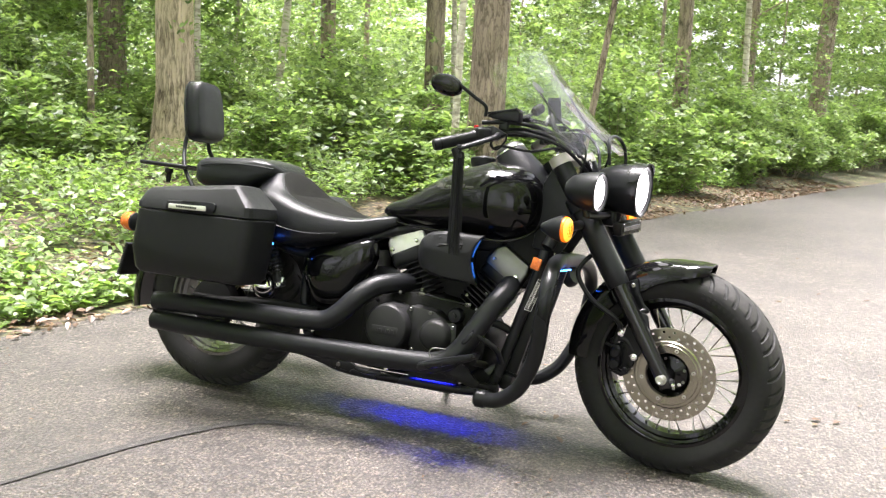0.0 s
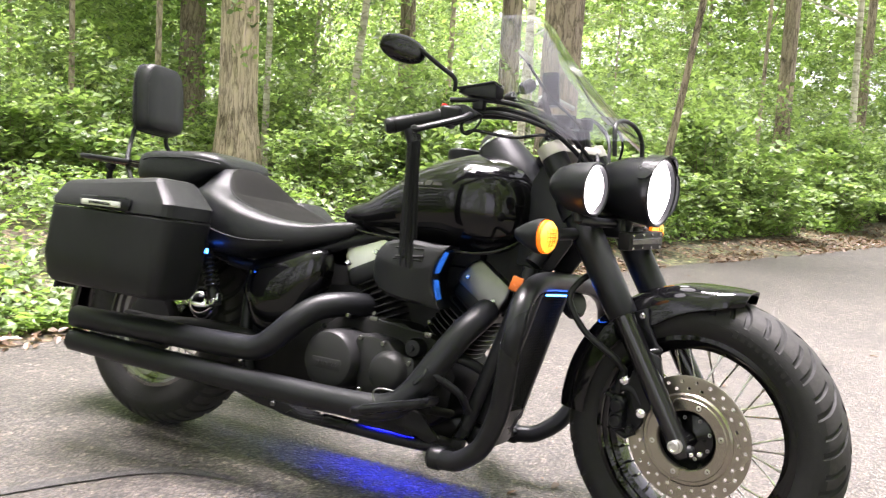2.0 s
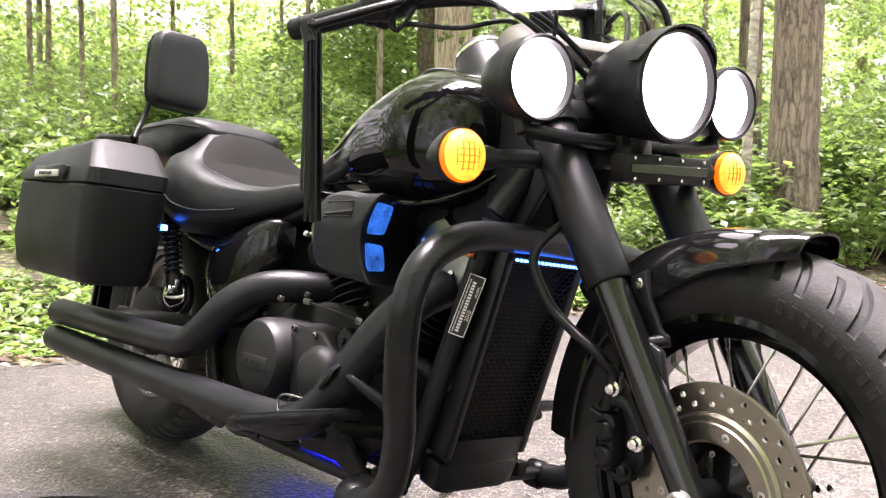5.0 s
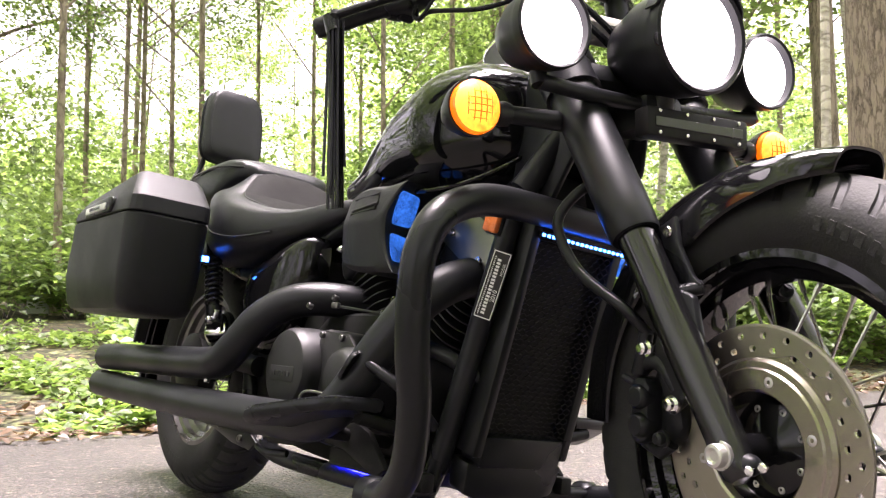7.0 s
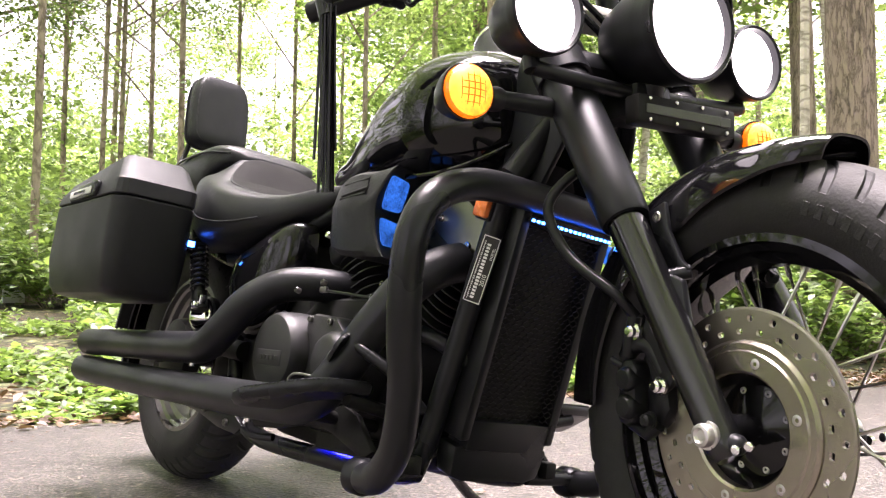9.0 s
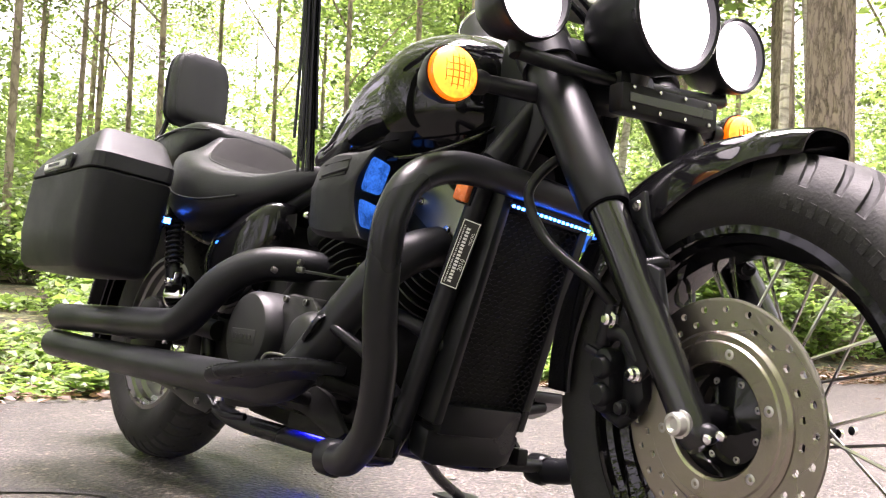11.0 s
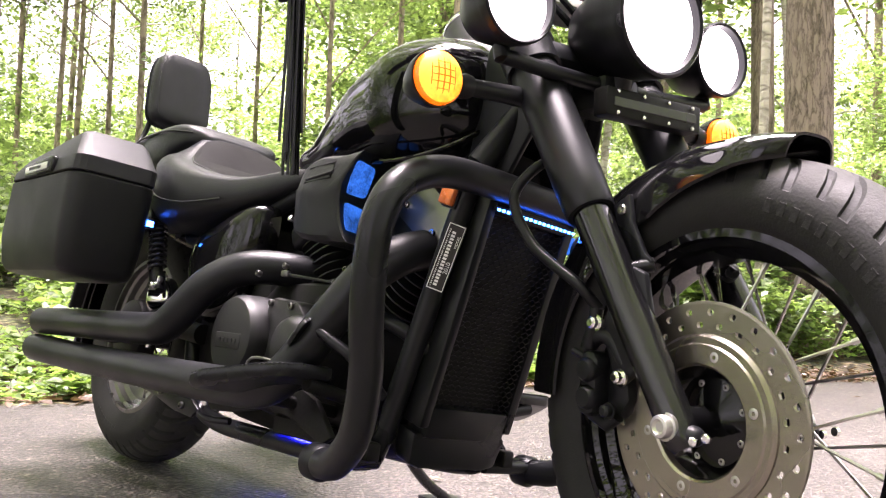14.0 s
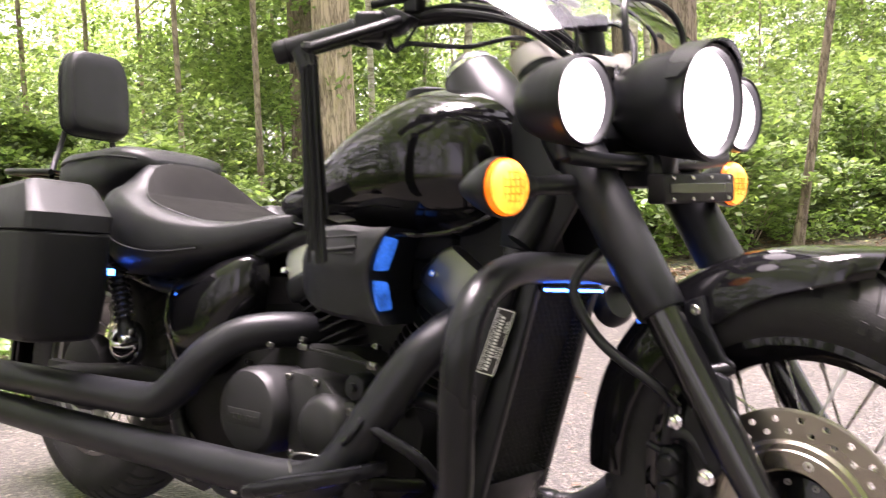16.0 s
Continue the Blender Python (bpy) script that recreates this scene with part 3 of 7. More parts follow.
def build_woods():
    rng = np.random.default_rng(5)

    def stand(ob, x, y):
        ob.location = (x, y, ground_z(x, y) + 0.05)
        return ob

    pale = stand(build_tree("broad tree with pale flaking bark at the road's verge", rng, 15, 0.225, BARK_PALE, (-0.004, 0.0), 10, 0.5, 14, 0.55), -4.4, 5.33)
    spots = [(0.17, -0.15, 1.35), (0.2, -0.08, 1.75), (0.12, -0.2, 1.82), (0.16, -0.14, 2.35), (-0.05, -0.22, 2.2)]
    sprigs = clumps(rng, spots, 16, 0.06, 1.0)
    vine = new("vine", leaf_mesh("vine", sprigs, rng.uniform(0.05, 0.1, len(sprigs)), 0.5, LEAF, rng, 0.7))
    vine.parent = pale
    vine["label"] = "sprigs of green vine on the trunk"
    stand(build_tree("stout oak with deeply furrowed grey bark", rng, 17, 0.205, BARK, (0.0, 0.01), 8, 0.55, 9, 0.55), -0.89, 5.63)
    stand(build_tree("thin whitish trunk beside the oak", rng, 9, 0.042, BIRCH, (0.01, 0), 6, 0.5, 16, 0.35, 0.12, 0.06), -1.06, 5.2)
    stand(build_tree("slim leaning sapling trunk with dark bark", rng, 8, 0.042, BARK, (0.14, 0.02), 7, 0.4, 16, 0.35, 0.12), -0.12, 6.13)
    kinds = [
        build_tree("tall straight tree with grey bark and sparse leaves", rng, 16, 0.06, BARK_THIN, (0.01, 0), 13, 0.22, 34, 0.45, 0.17),
        build_tree("tall slender tree with brown bark", rng, 14, 0.075, BARK, (-0.02, 0.01), 13, 0.16, 34, 0.45, 0.17),
        build_tree("young leafy tree with thin grey trunk", rng, 9, 0.05, BARK_THIN, (0.03, -0.02), 14, 0.12, 36, 0.36, 0.14),
        build_tree("large tree with furrowed bark and high crown", rng, 18, 0.2, BARK, (0.0, 0.0), 14, 0.25, 40, 0.55, 0.19),
        build_tree("crooked thin tree with pale bark", rng, 11, 0.05, BIRCH, (0.06, 0.02), 12, 0.2, 30, 0.4, 0.15, 0.3),
    ]
    spots = [(-7.5, 7.8, 3, 1.0), (-4.9, 9.7, 1, 1.7), (-5.1, 6.6, 4, 0.9), (-6.2, 8.8, 4, 0.8), (2.55, 20.5, 3, 1.1), (1.2, 14.2, 4, 1.4), (-0.1, 15.5, 1, 1.2),
             (-11.3, 2.8, 0, 0.8), (-10.2, 3.0, 0, 0.95), (-10.9, 3.5, 0, 1.0), (-9.9, 3.6, 0, 0.9), (-8.95, 3.65, 0, 1.1), (-12.5, 6.2, 0, 1.1), (-6.95, 5.25, 0, 0.85),
             (-2.2, 7.5, 1, 1.0), (-2.0, 7.7, 4, 0.9), (-13.0, 0.6, 3, 0.8), (-9.0, 0.3, 2, 1.1), (-6.95, 1.34, 0, 1.0), (-11.8, 1.5, 0, 0.9), (-14, 4.4, 0, 1.3)]
    used = set()
    taken = []
    for x, y, k, s in spots:
        m = Matrix.LocRotScale((x, y, ground_z(x, y)), Euler((0, 0, rng.uniform(0, 6.28))), (s, s, s))
        if k in used:
            copy_thing(kinds[k], m)
        else:
            kinds[k].matrix_basis = m
            used.add(k)
        taken.append((x, y))
    count = 0
    while count < 40:
        a, d = rng.uniform(1.35, 3.1), 5 + 40 * rng.uniform(0, 1) ** 0.8
        x, y = 2 + d * math.cos(a), -1 + d * math.sin(a)
        if outside(x, y) < 3.0 or x > edge_x(y) or min(math.hypot(x - p, y - q) for p, q in taken) < 1.1 or d < 9:
            continue
        if a > 2.62 and d > 11 and rng.uniform() < 0.6:
            continue
        k, s = int(rng.choice([0, 1, 2, 2, 3, 4] if d > 22 else [0, 0, 2, 2, 4])), rng.uniform(0.75, 1.25)
        copy_thing(kinds[k], Matrix.LocRotScale((x, y, ground_z(x, y)), Euler((0, 0, rng.uniform(0, 6.28))), (s, s, s)))
        taken.append((x, y))
        count += 1
    # trees out of view on both sides, added to darken reflections and side light
    plain = build_tree("unseen tall tree with dense crown, added for light and reflections", rng, 15, 0.12, BARK, (0.0, 0.01), 12, 0.15, 7, 0.6, 0.45)
    plain.matrix_basis = Matrix.Translation((edge_x(-23) + ROAD_WIDTH + 4, -23, 0.3))
    for k in range(15):
        y = -20 + 2.6 * k + rng.uniform(-1, 1)
        x = edge_x(y) + ROAD_WIDTH + rng.uniform(1.5, 9)
        s = rng.uniform(0.8, 1.2)
        copy_thing(plain, Matrix.LocRotScale((x, y, ground_z(x, y)), Euler((0, 0, rng.uniform(0, 6.28))), (s, s, s)))
    for k in range(7):
        y = -26 + 3.4 * k + rng.uniform(-1, 1)
        x = edge_x(y) - rng.uniform(2.5, 9)
        copy_thing(plain, Matrix.LocRotScale((x, y, ground_z(x, y)), Euler((0, 0, rng.uniform(0, 6.28))), (1, 1, 1)))


def build_shade_tree(rng, x, y, reach):
    """Unseen tree across the road; its added limbs shade the bike and break reflections. reach: the places that its
    limbs grow towards.
    """
    tree = new("tree")
    root = Vector((x, y, ground_z(x, y)))
    bm, _ = build_trunk(rng, 15, 0.2, (-0.02, 0.0), 0)
    tips = []
    for p in reach:
        end = Vector(p) - root
        start = Vector((-0.02 * end.z * 0.6, 0, end.z * rng.uniform(0.5, 0.7)))
        line = spline([start, start.lerp(end, 0.5) + Vector((0, 0, 0.5)), end], 5)
        tube(bm, line, 0.06, 6, radii=[0.075 * (1 - 0.85 * i / (len(line) - 1)) for i in range(len(line))])
        for _ in range(9):
            q = start.lerp(end, rng.uniform(0.55, 1.0)) + Vector((0, 0, 0.25))
            e = q + Vector(rng.normal(size=3) * (0.75, 0.75, 0.35))
            tube(bm, [q, e], 0.012, 4, radii=[0.016, 0.005])
            tips.append(tuple(e))
    part("trunk", bm, BARK, tree)
    pts = clumps(rng, tips, 36, 0.3)
    crown = new("crown", leaf_mesh("crown", pts, rng.uniform(0.13, 0.24, len(pts)), 1.2, CROWN, rng, 0.6, small=True))
    crown.parent = tree
    tree.location = root
    tagged(tree, "unseen tall tree with limbs overhanging the road, added for shade", "tree", "trees of the wood")


def build_shade_canopy():
    rng = np.random.default_rng(77)
    for y in (-8.0, -4.6, -1.4):
        x = edge_x(y) + ROAD_WIDTH + 1.2
        reach = []
        for k in range(9):
            reach.append((rng.uniform(-2.2, x - 1.5), y + rng.uniform(-2.2, 2.2), rng.uniform(6.5, 10.5)))
        build_shade_tree(rng, x, y, reach)
    # unseen leaves high over both sides of the road, added to shade the wood
    pts, broad = [], []
    while len(pts) < 19000:
        right = len(pts) < 16000
        a, d = (rng.uniform(1.2, 1.9), rng.uniform(9, 46)) if right else (rng.uniform(1.85, 2.4), rng.uniform(12, 40))
        x, y, z = 2 + d * math.cos(a), -1 + d * math.sin(a), rng.uniform(11, 15)
        if edge_x(y) - x > (2.0 if right else 6.5) and noise.noise((x * 0.4, y * 0.4, z * 0.3)) > -0.2:
            pts.append((x, y, z))
    while len(pts) < 29500:
        a, d = rng.uniform(2.55, 4.6), rng.uniform(4.5, 27)
        x, y, z = 2 + d * math.cos(a), -1 + d * math.sin(a), rng.uniform(12, 15)
        if edge_x(y) - x > 0.4 and noise.noise((x * 0.4, y * 0.4, z * 0.3)) > -0.15:
            pts.append((x, y, z))
            broad.append(len(pts) - 1)
    while len(pts) < 39000:
        y = rng.uniform(-20, 3)
        x, z = edge_x(y) + ROAD_WIDTH + rng.uniform(1, 11), rng.uniform(9, 13)
        if noise.noise((x * 0.4, y * 0.4, z * 0.3)) > -0.2:
            pts.append((x, y, z))
    sizes = rng.uniform(0.25, 0.45, len(pts))
    sizes[broad] *= 1.25
    tagged(new("shade_canopy", leaf_mesh("shade_canopy", pts, sizes, 1.5, CROWN, rng, 0.6, small=True)), "unseen leaf layer added high over the wood for shade", "canopy", kind="stuff")


def clearing(x, y):
    """The open strip of low growth between the pale tree and the road."""
    return -0.4 < (x + 4.4) * 0.62 - (y - 5.33) * 0.78 < 5.5 and abs((x + 4.4) * 0.78 + (y - 5.33) * 0.62) < 0.85


def hides_board(x, y):
    """Close to the line from the road to the small board in the wood."""
    t = max(0.0, min(1.0, ((x + 6.6) * 8.8 + (y - 1.1) * -2.0) / 81.4))
    return math.hypot(x + 6.6 - 8.8 * t, y - 1.1 + 2.0 * t) < 0.3


def build_shrub_mesh(rng, height, radius, count, size, material):
    spots = []
    stems = bmesh.new()
    for _ in range(12):
        a, d = rng.uniform(0, 6.28), radius * math.sqrt(rng.uniform(0, 1))
        top = Vector((d * math.cos(a), d * math.sin(a), height * rng.uniform(0.45, 1.0) * (1 - 0.35 * (d / radius) ** 2)))
        foot = Vector((top.x * 0.25, top.y * 0.25, -0.05))
        line = spline([foot, foot.lerp(top, 0.5) + Vector((0, 0, 0.1 * height)), top], 3)
        tube(stems, line, 0.006, 3, radii=[0.008 * (1 - 0.7 * i / (len(line) - 1)) for i in range(len(line))])
        spots += [tuple(p) for p in line[2:]] + [tuple(top)] * 2
    per = max(1, count // len(spots))
    pts = clumps(rng, spots, per, radius * 0.17, 0.4)
    pts[:, 2] = np.abs(pts[:, 2])
    return stems, leaf_mesh("foliage", pts, rng.uniform(size * 0.6, size * 1.4, len(pts)), 1.9, material, rng, 0.72, small=True)


def build_shrubs():
    rng = np.random.default_rng(11)
    kinds = []
    for h, r, n, s, mat, lab in [(1.0, 0.75, 2200, 0.085, LEAF, "dense green shrub with broad pointed leaves"), (0.7, 0.6, 1600, 0.075, LEAF, "low green shrub in the undergrowth"),
                                 (1.5, 0.8, 2600, 0.09, LEAF, "tall leafy shrub at the wood's edge"), (0.38, 0.5, 950, 0.068, LEAF_LOW, "pale green weed clump on the verge"),
                                 (2.4, 0.9, 2800, 0.085, LEAF, "high sapling thicket with fresh green leaves")]:
        shrub = new("shrub")
        stems, me = build_shrub_mesh(rng, h, r, n, s, mat)
        part("stem", stems, BARK_THIN, shrub)
        f = new("foliage", me)
        f.parent = shrub
        kinds.append(tagged(shrub, lab, "shrub", "shrubs of the undergrowth"))
    used = set()

    def put(k, x, y, s):
        m = Matrix.LocRotScale((x, y, ground_z(x, y)), Euler((0, 0, rng.uniform(0, 6.28))), (s, s, s * rng.uniform(0.85, 1.15)))
        if k in used:
            copy_thing(kinds[k], m)
        else:
            kinds[k].matrix_basis = m
            used.add(k)

    for k in range(72):
        y = 5.5 + 26 * (k / 72) ** 1.2 + rng.uniform(-0.3, 0.3)
        put(int(rng.choice([0, 0, 1, 2])), edge_x(y) - rng.uniform(1.0, 2.6), y, rng.uniform(0.85, 1.2))
    n = 0
    while n < 118:
        a = rng.uniform(1.3, 3.15)
        d = 3 + 16 * rng.uniform(0, 1) ** 1.3
        x, y = 1.5 + d * math.cos(a), -1 + d * math.sin(a)
        o = edge_x(y) - x
        if clearing(x, y) or (y < 4.2 and o < 2.4 and rng.uniform() < 0.8):
            continue
        if hides_board(x, y) or o < 0.95 or math.hypot(x + 4.4, y - 5.33) < 0.9 or math.hypot(x + 0.9, y - 5.63) < 0.6:
            continue
        k = 3 if (o < 2.6 and y < 4.5) else int(rng.choice([0, 1, 2, 4], p=[0.42, 0.4, 0.12, 0.06]))
        if y > 4.5 and o < 1.6:
            k = int(rng.choice([0, 1]))
        put(k, x, y, rng.uniform(0.7, 1.1) * (0.8 if k == 3 else 1))
        n += 1


def build_cover():
    """What nobody could count: verge weeds, fallen leaves, far foliage."""
    rng = np.random.default_rng(21)
    pts, sizes = [], []
    while len(pts) < 8500:
        y = rng.uniform(-5, 14)
        o = abs(rng.normal(0, 0.7))
        x = edge_x(y) - o + 0.12
        if noise.noise((x * 1.5, y * 1.5, 2)) < rng.uniform(-0.5, 0.35) or (y < 3 and rng.uniform() < 0.45):
            continue
        pts.append((x, y, max(0.004, ground_z(x, y) + 0.012) + rng.uniform(0, 0.012)))
        sizes.append(rng.uniform(0.025, 0.065))
    tagged(new("leaf_litter", leaf_mesh("leaf_litter", pts, sizes, 3.0, LITTER, rng, 0.55)), "brown dry leaves along the asphalt's edge", "leaf litter", kind="stuff")
    pts, sizes = [], []
    while len(pts) < 900:
        x, y = rng.uniform(-2.5, 4), rng.uniform(-3, 5)
        if edge_x(y) - x > -0.1 or noise.noise((x * 0.9, y * 0.9, 4)) < -0.05:
            continue
        pts.append((x, y, 0.006))
        sizes.append(rng.uniform(0.006, 0.02) if rng.uniform() < 0.94 else rng.uniform(0.03, 0.05))
    tagged(new("road_debris", leaf_mesh("road_debris", pts, sizes, 6.0, LITTER, rng, 0.5)), "scattered brown leaf fragments on the asphalt", "debris", kind="stuff")
    pts, sizes = [], []
    while len(pts) < 50000:
        y = rng.uniform(-6, 12)
        o = (0.12 if y < 3.5 else 0.35) + 3.4 * rng.uniform(0, 1) ** 1.5
        if y > 4.5 and o < 0.7:
            continue
        x = edge_x(y) - o
        dens = noise.noise((x * 1.3, y * 1.3, 9))
        if dens < -0.07:
            continue
        h = (0.05 + 0.28 * rng.uniform(0, 1) ** 1.5) * min(1, o / 1.2 + 0.15)
        if hides_board(x, y):
            h *= 0.25
        pts.append((x, y, ground_z(x, y) + h))
        sizes.append(rng.uniform(0.035, 0.08))
    tagged(new("verge_weeds", leaf_mesh("verge_weeds", pts, sizes, 2.0, LEAF_LOW, rng, 0.65, small=True)), "pale green weeds and seedlings on the verge", "weeds", kind="stuff")
    spots, grow = [], []
    while len(spots) < 5600:
        a = rng.uniform(1.3, 3.1)
        d = rng.uniform(7, 40)
        x, y = 2 + d * math.cos(a), -1 + d * math.sin(a)
        if edge_x(y) - x < 1.8 or clearing(x, y) or hides_board(x, y):
            continue
        h = 0.15 + (0.75 + 0.17 * (d - 7)) * rng.uniform(0, 1) ** 1.2 * (2.4 if rng.uniform() < 0.1 else 1.0)
        if noise.noise((x * 0.35, y * 0.35, h * 0.6)) < -0.1:
            continue
        spots.append((x, y, ground_z(x, y) + h))
        grow.append(0.75 + d / 26)
    while len(spots) < 9000:
        a, d = rng.uniform(1.3, 2.3), rng.uniform(24, 52)
        x, y = 2 + d * math.cos(a), -1 + d * math.sin(a)
        h = rng.uniform(0.5, 0.2 * d + 1.5)
        if edge_x(y) - x < 2.2 or noise.noise((x * 0.3, y * 0.3, h * 0.5)) < -0.25:
            continue
        spots.append((x, y, ground_z(x, y) + h))
        grow.append(1.2 + d / 22)
    while len(spots) < 11300:
        a, d = rng.uniform(2.25, 2.62), rng.uniform(12, 32)
        x, y = 2 + d * math.cos(a), -1 + d * math.sin(a)
        h = rng.uniform(1.0, 0.3 * d + 1.0)
        if noise.noise((x * 0.3, y * 0.3, h * 0.45)) < 0.04:
            continue
        spots.append((x, y, ground_z(x, y) + h))
        grow.append(0.95 + d / 24)
    while len(spots) < 12500:
        a, d = rng.uniform(2.0, 3.1), rng.uniform(13, 42)
        x, y = 2 + d * math.cos(a), -1 + d * math.sin(a)
        h = rng.uniform(1.5, (0.3 if a < 2.62 else 0.17) * d + 1.0)
        if edge_x(y) - x < 2.2 or noise.noise((x * 0.3, y * 0.3, h * 0.45)) < 0.08:
            continue
        spots.append((x, y, ground_z(x, y) + h))
        grow.append(1.0 + d / 24)
    while len(spots) < 14000:
        a, d = rng.uniform(2.5, 3.05), rng.uniform(15, 40)
        x, y = 2 + d * math.cos(a), -1 + d * math.sin(a)
        h = rng.uniform(0.3, 0.12 * d + 1.0)
        if noise.noise((x * 0.3, y * 0.3, h * 0.45)) < -0.25:
            continue
        spots.append((x, y, ground_z(x, y) + h))
        grow.append(0.95 + d / 24)
    while len(spots) < 15700:
        a, d = rng.uniform(1.35, 1.95), rng.uniform(26, 50)
        x, y = 2 + d * math.cos(a), -1 + d * math.sin(a)
        h = rng.uniform(0.06, 0.26) * d
        if edge_x(y) - x < 2.2 or noise.noise((x * 0.3, y * 0.3, h * 0.5)) < -0.3:
            continue
        spots.append((x, y, ground_z(x, y) + h))
        grow.append(1.2 + d / 22)
    per = 26
    pts = clumps(rng, spots, per, 0.2, 0.45)
    sizes = rng.uniform(0.05, 0.105, len(pts)) * np.repeat(grow, per)
    tagged(new("far_undergrowth", leaf_mesh("far_undergrowth", pts, sizes, 1.3, LEAF, rng, 0.6, small=True)), "green undergrowth filling the wood behind", "undergrowth", kind="stuff")


def build_unseen_foliage():
    """Unseen foliage behind the camera, on both sides, added to darken light and reflections."""
    rng = np.random.default_rng(31)
    pts, sizes = [], []
    while len(pts) < 52000:
        y = rng.uniform(-26, 26)
        o = rng.uniform(0.8, 8)
        x = edge_x(y) + ROAD_WIDTH + o
        h = rng.uniform(0, 1) ** 1.3 * min(9, 1.2 + 1.6 * o)
        if noise.noise((x * 0.5, y * 0.5, h * 0.5)) < -0.15:
            continue
        pts.append((x, y, ground_z(x, y) + 0.05 + h))
        sizes.append(rng.uniform(0.11, 0.22))
    while len(pts) < 88000:
        y = rng.uniform(-24, -0.4) if rng.uniform() < 0.6 else rng.uniform(-9, -0.4)
        o = rng.uniform(0.8, 8)
        x = edge_x(y) - o
        h = rng.uniform(0, 1) ** 1.2 * min(12, 1.2 + 2.0 * o)
        if noise.noise((x * 0.5, y * 0.5, h * 0.5)) < -0.15:
            continue
        pts.append((x, y, ground_z(x, y) + 0.05 + h))
        sizes.append(rng.uniform(0.11, 0.22))
    tagged(new("reflection_foliage", leaf_mesh("reflection_foliage", pts, sizes, 0.6, LEAF, rng, 0.6, small=True)), "unseen foliage on both sides of the road, added to darken reflections", "undergrowth", kind="stuff")


build_ground()
build_road()
build_tar()
build_woods()
build_shade_canopy()
build_shrubs()
build_cover()
build_unseen_foliage()


def build_sign():
    """A small white board low among the undergrowth."""
    sign = new("woodland_sign")
    x, y = -6.6, 1.1
    sign.location = (x, y, ground_z(x, y) - 0.02)
    sign.rotation_euler = (0, 0, radians(283))
    h = max(0.16, 0.46 - ground_z(x, y))
    part("board", block_bm((0.21, 0.008, 0.2), (0, 0, h), None, 0.002), WHITE, sign, "white board")
    part("border", block_bm((0.21, 0.003, 0.03), (0, 0.0065, h + 0.085), None, 0.001), SIGN_BLUE, sign, "pale blue band")
    for dx in (-0.07, 0.07):
        part("stake", block_bm((0.015, 0.012, h + 0.2), (dx, -0.011, h / 2 - 0.05), None, 0.002), BARK_THIN, sign)
    tagged(sign, "small white board with pale blue band in undergrowth", "sign")


build_sign()

# ---- the motorcycle ----
# Its own axes: x forwards, y to its left, z up, origin under the rear axle. It leans on its side stand, with the bars turned to its right.
bike = tagged(new("motorcycle"), "black cruiser motorcycle leaning on its side stand with lights on", "motorcycle")
bike.rotation_euler = (radians(-8), 0, 0)
RW = Vector((0.01, 0, 0.31))
FW = Vector((1.638, 0, 0.312))
RAKE = radians(34)
AXIS = Vector((-math.sin(RAKE), 0, math.cos(RAKE)))
PIVOT = Vector((1.5885, 0, 0.315))
STEER = Matrix.Translation(PIVOT) @ Matrix.Rotation(radians(-11.5), 4, AXIS) @ Matrix.Translation(-PIVOT)
FORK = Vector((-0.522, 0, 0.853))


def spart(name, bm, material, parent=bike, label="", **kw):
    """A part that turns with the bars."""
    bm.transform(STEER)
    return part(name, bm, material, parent, label, **kw)


def bpart(name, bm, material, parent=bike, label="", **kw):
    return part(name, bm, material, parent, label, **kw)


def tyre_bm(c, R, bead, hw, blocks=23, cols=26):
    """A tyre whose tread is cut by long slanted grooves and shorter ones between them, mirrored about the middle."""
    half = [(bead, hw * 0.72), (bead + 0.006, hw * 0.8), (bead + (R - bead) * 0.22, hw * 0.95), (bead + (R - bead) * 0.42, hw)]
    for k in range(1, 15):
        a = k / 14 * math.pi / 2
        half.append((bead + (R - bead) * (0.42 + 0.58 * math.sin(a)), hw * math.cos(a) ** 0.85))
    prof = [(r, -h) for r, h in half] + [(r, h) for r, h in half[-2::-1]]
    seg = blocks * cols
    bm = bmesh.new()
    rings, cuts = [], []
    for k in range(seg):
        ring, row = [], []
        for r, h in prof:
            u = abs(h) / hw
            col = (k + (cols // 2 if h > 0 else 0)) % cols
            long_cut = col < 4 and 0.1 < u < 0.94
            short_cut = 12 <= col < 15 and 0.42 < u < 0.9
            cut = 0.0055 if (long_cut or short_cut) and r > bead + (R - bead) * 0.6 else 0.0
            a = 2 * math.pi * (k / cols - 0.95 * u + 0.3 * u * u) / blocks
            ring.append(bm.verts.new((c.x + (r - cut) * math.cos(a), c.y + h, c.z + (r - cut) * math.sin(a))))
            row.append(cut > 0)
        rings.append(ring)
        cuts.append(row)
    for k in range(seg):
        a, b, ca, cb = rings[k], rings[(k + 1) % seg], cuts[k], cuts[(k + 1) % seg]
        for i in range(len(prof) - 1):
            f = bm.faces.new((a[i], a[i + 1], b[i + 1], b[i]))
            # worn lands are paler; the grooves' dark rubber paints in the shade inside them
            f.material_index = 1 if prof[i][0] > bead + (R - bead) * 0.72 and not (ca[i] or cb[i] or ca[i + 1] or cb[i + 1]) else 0
    return bm


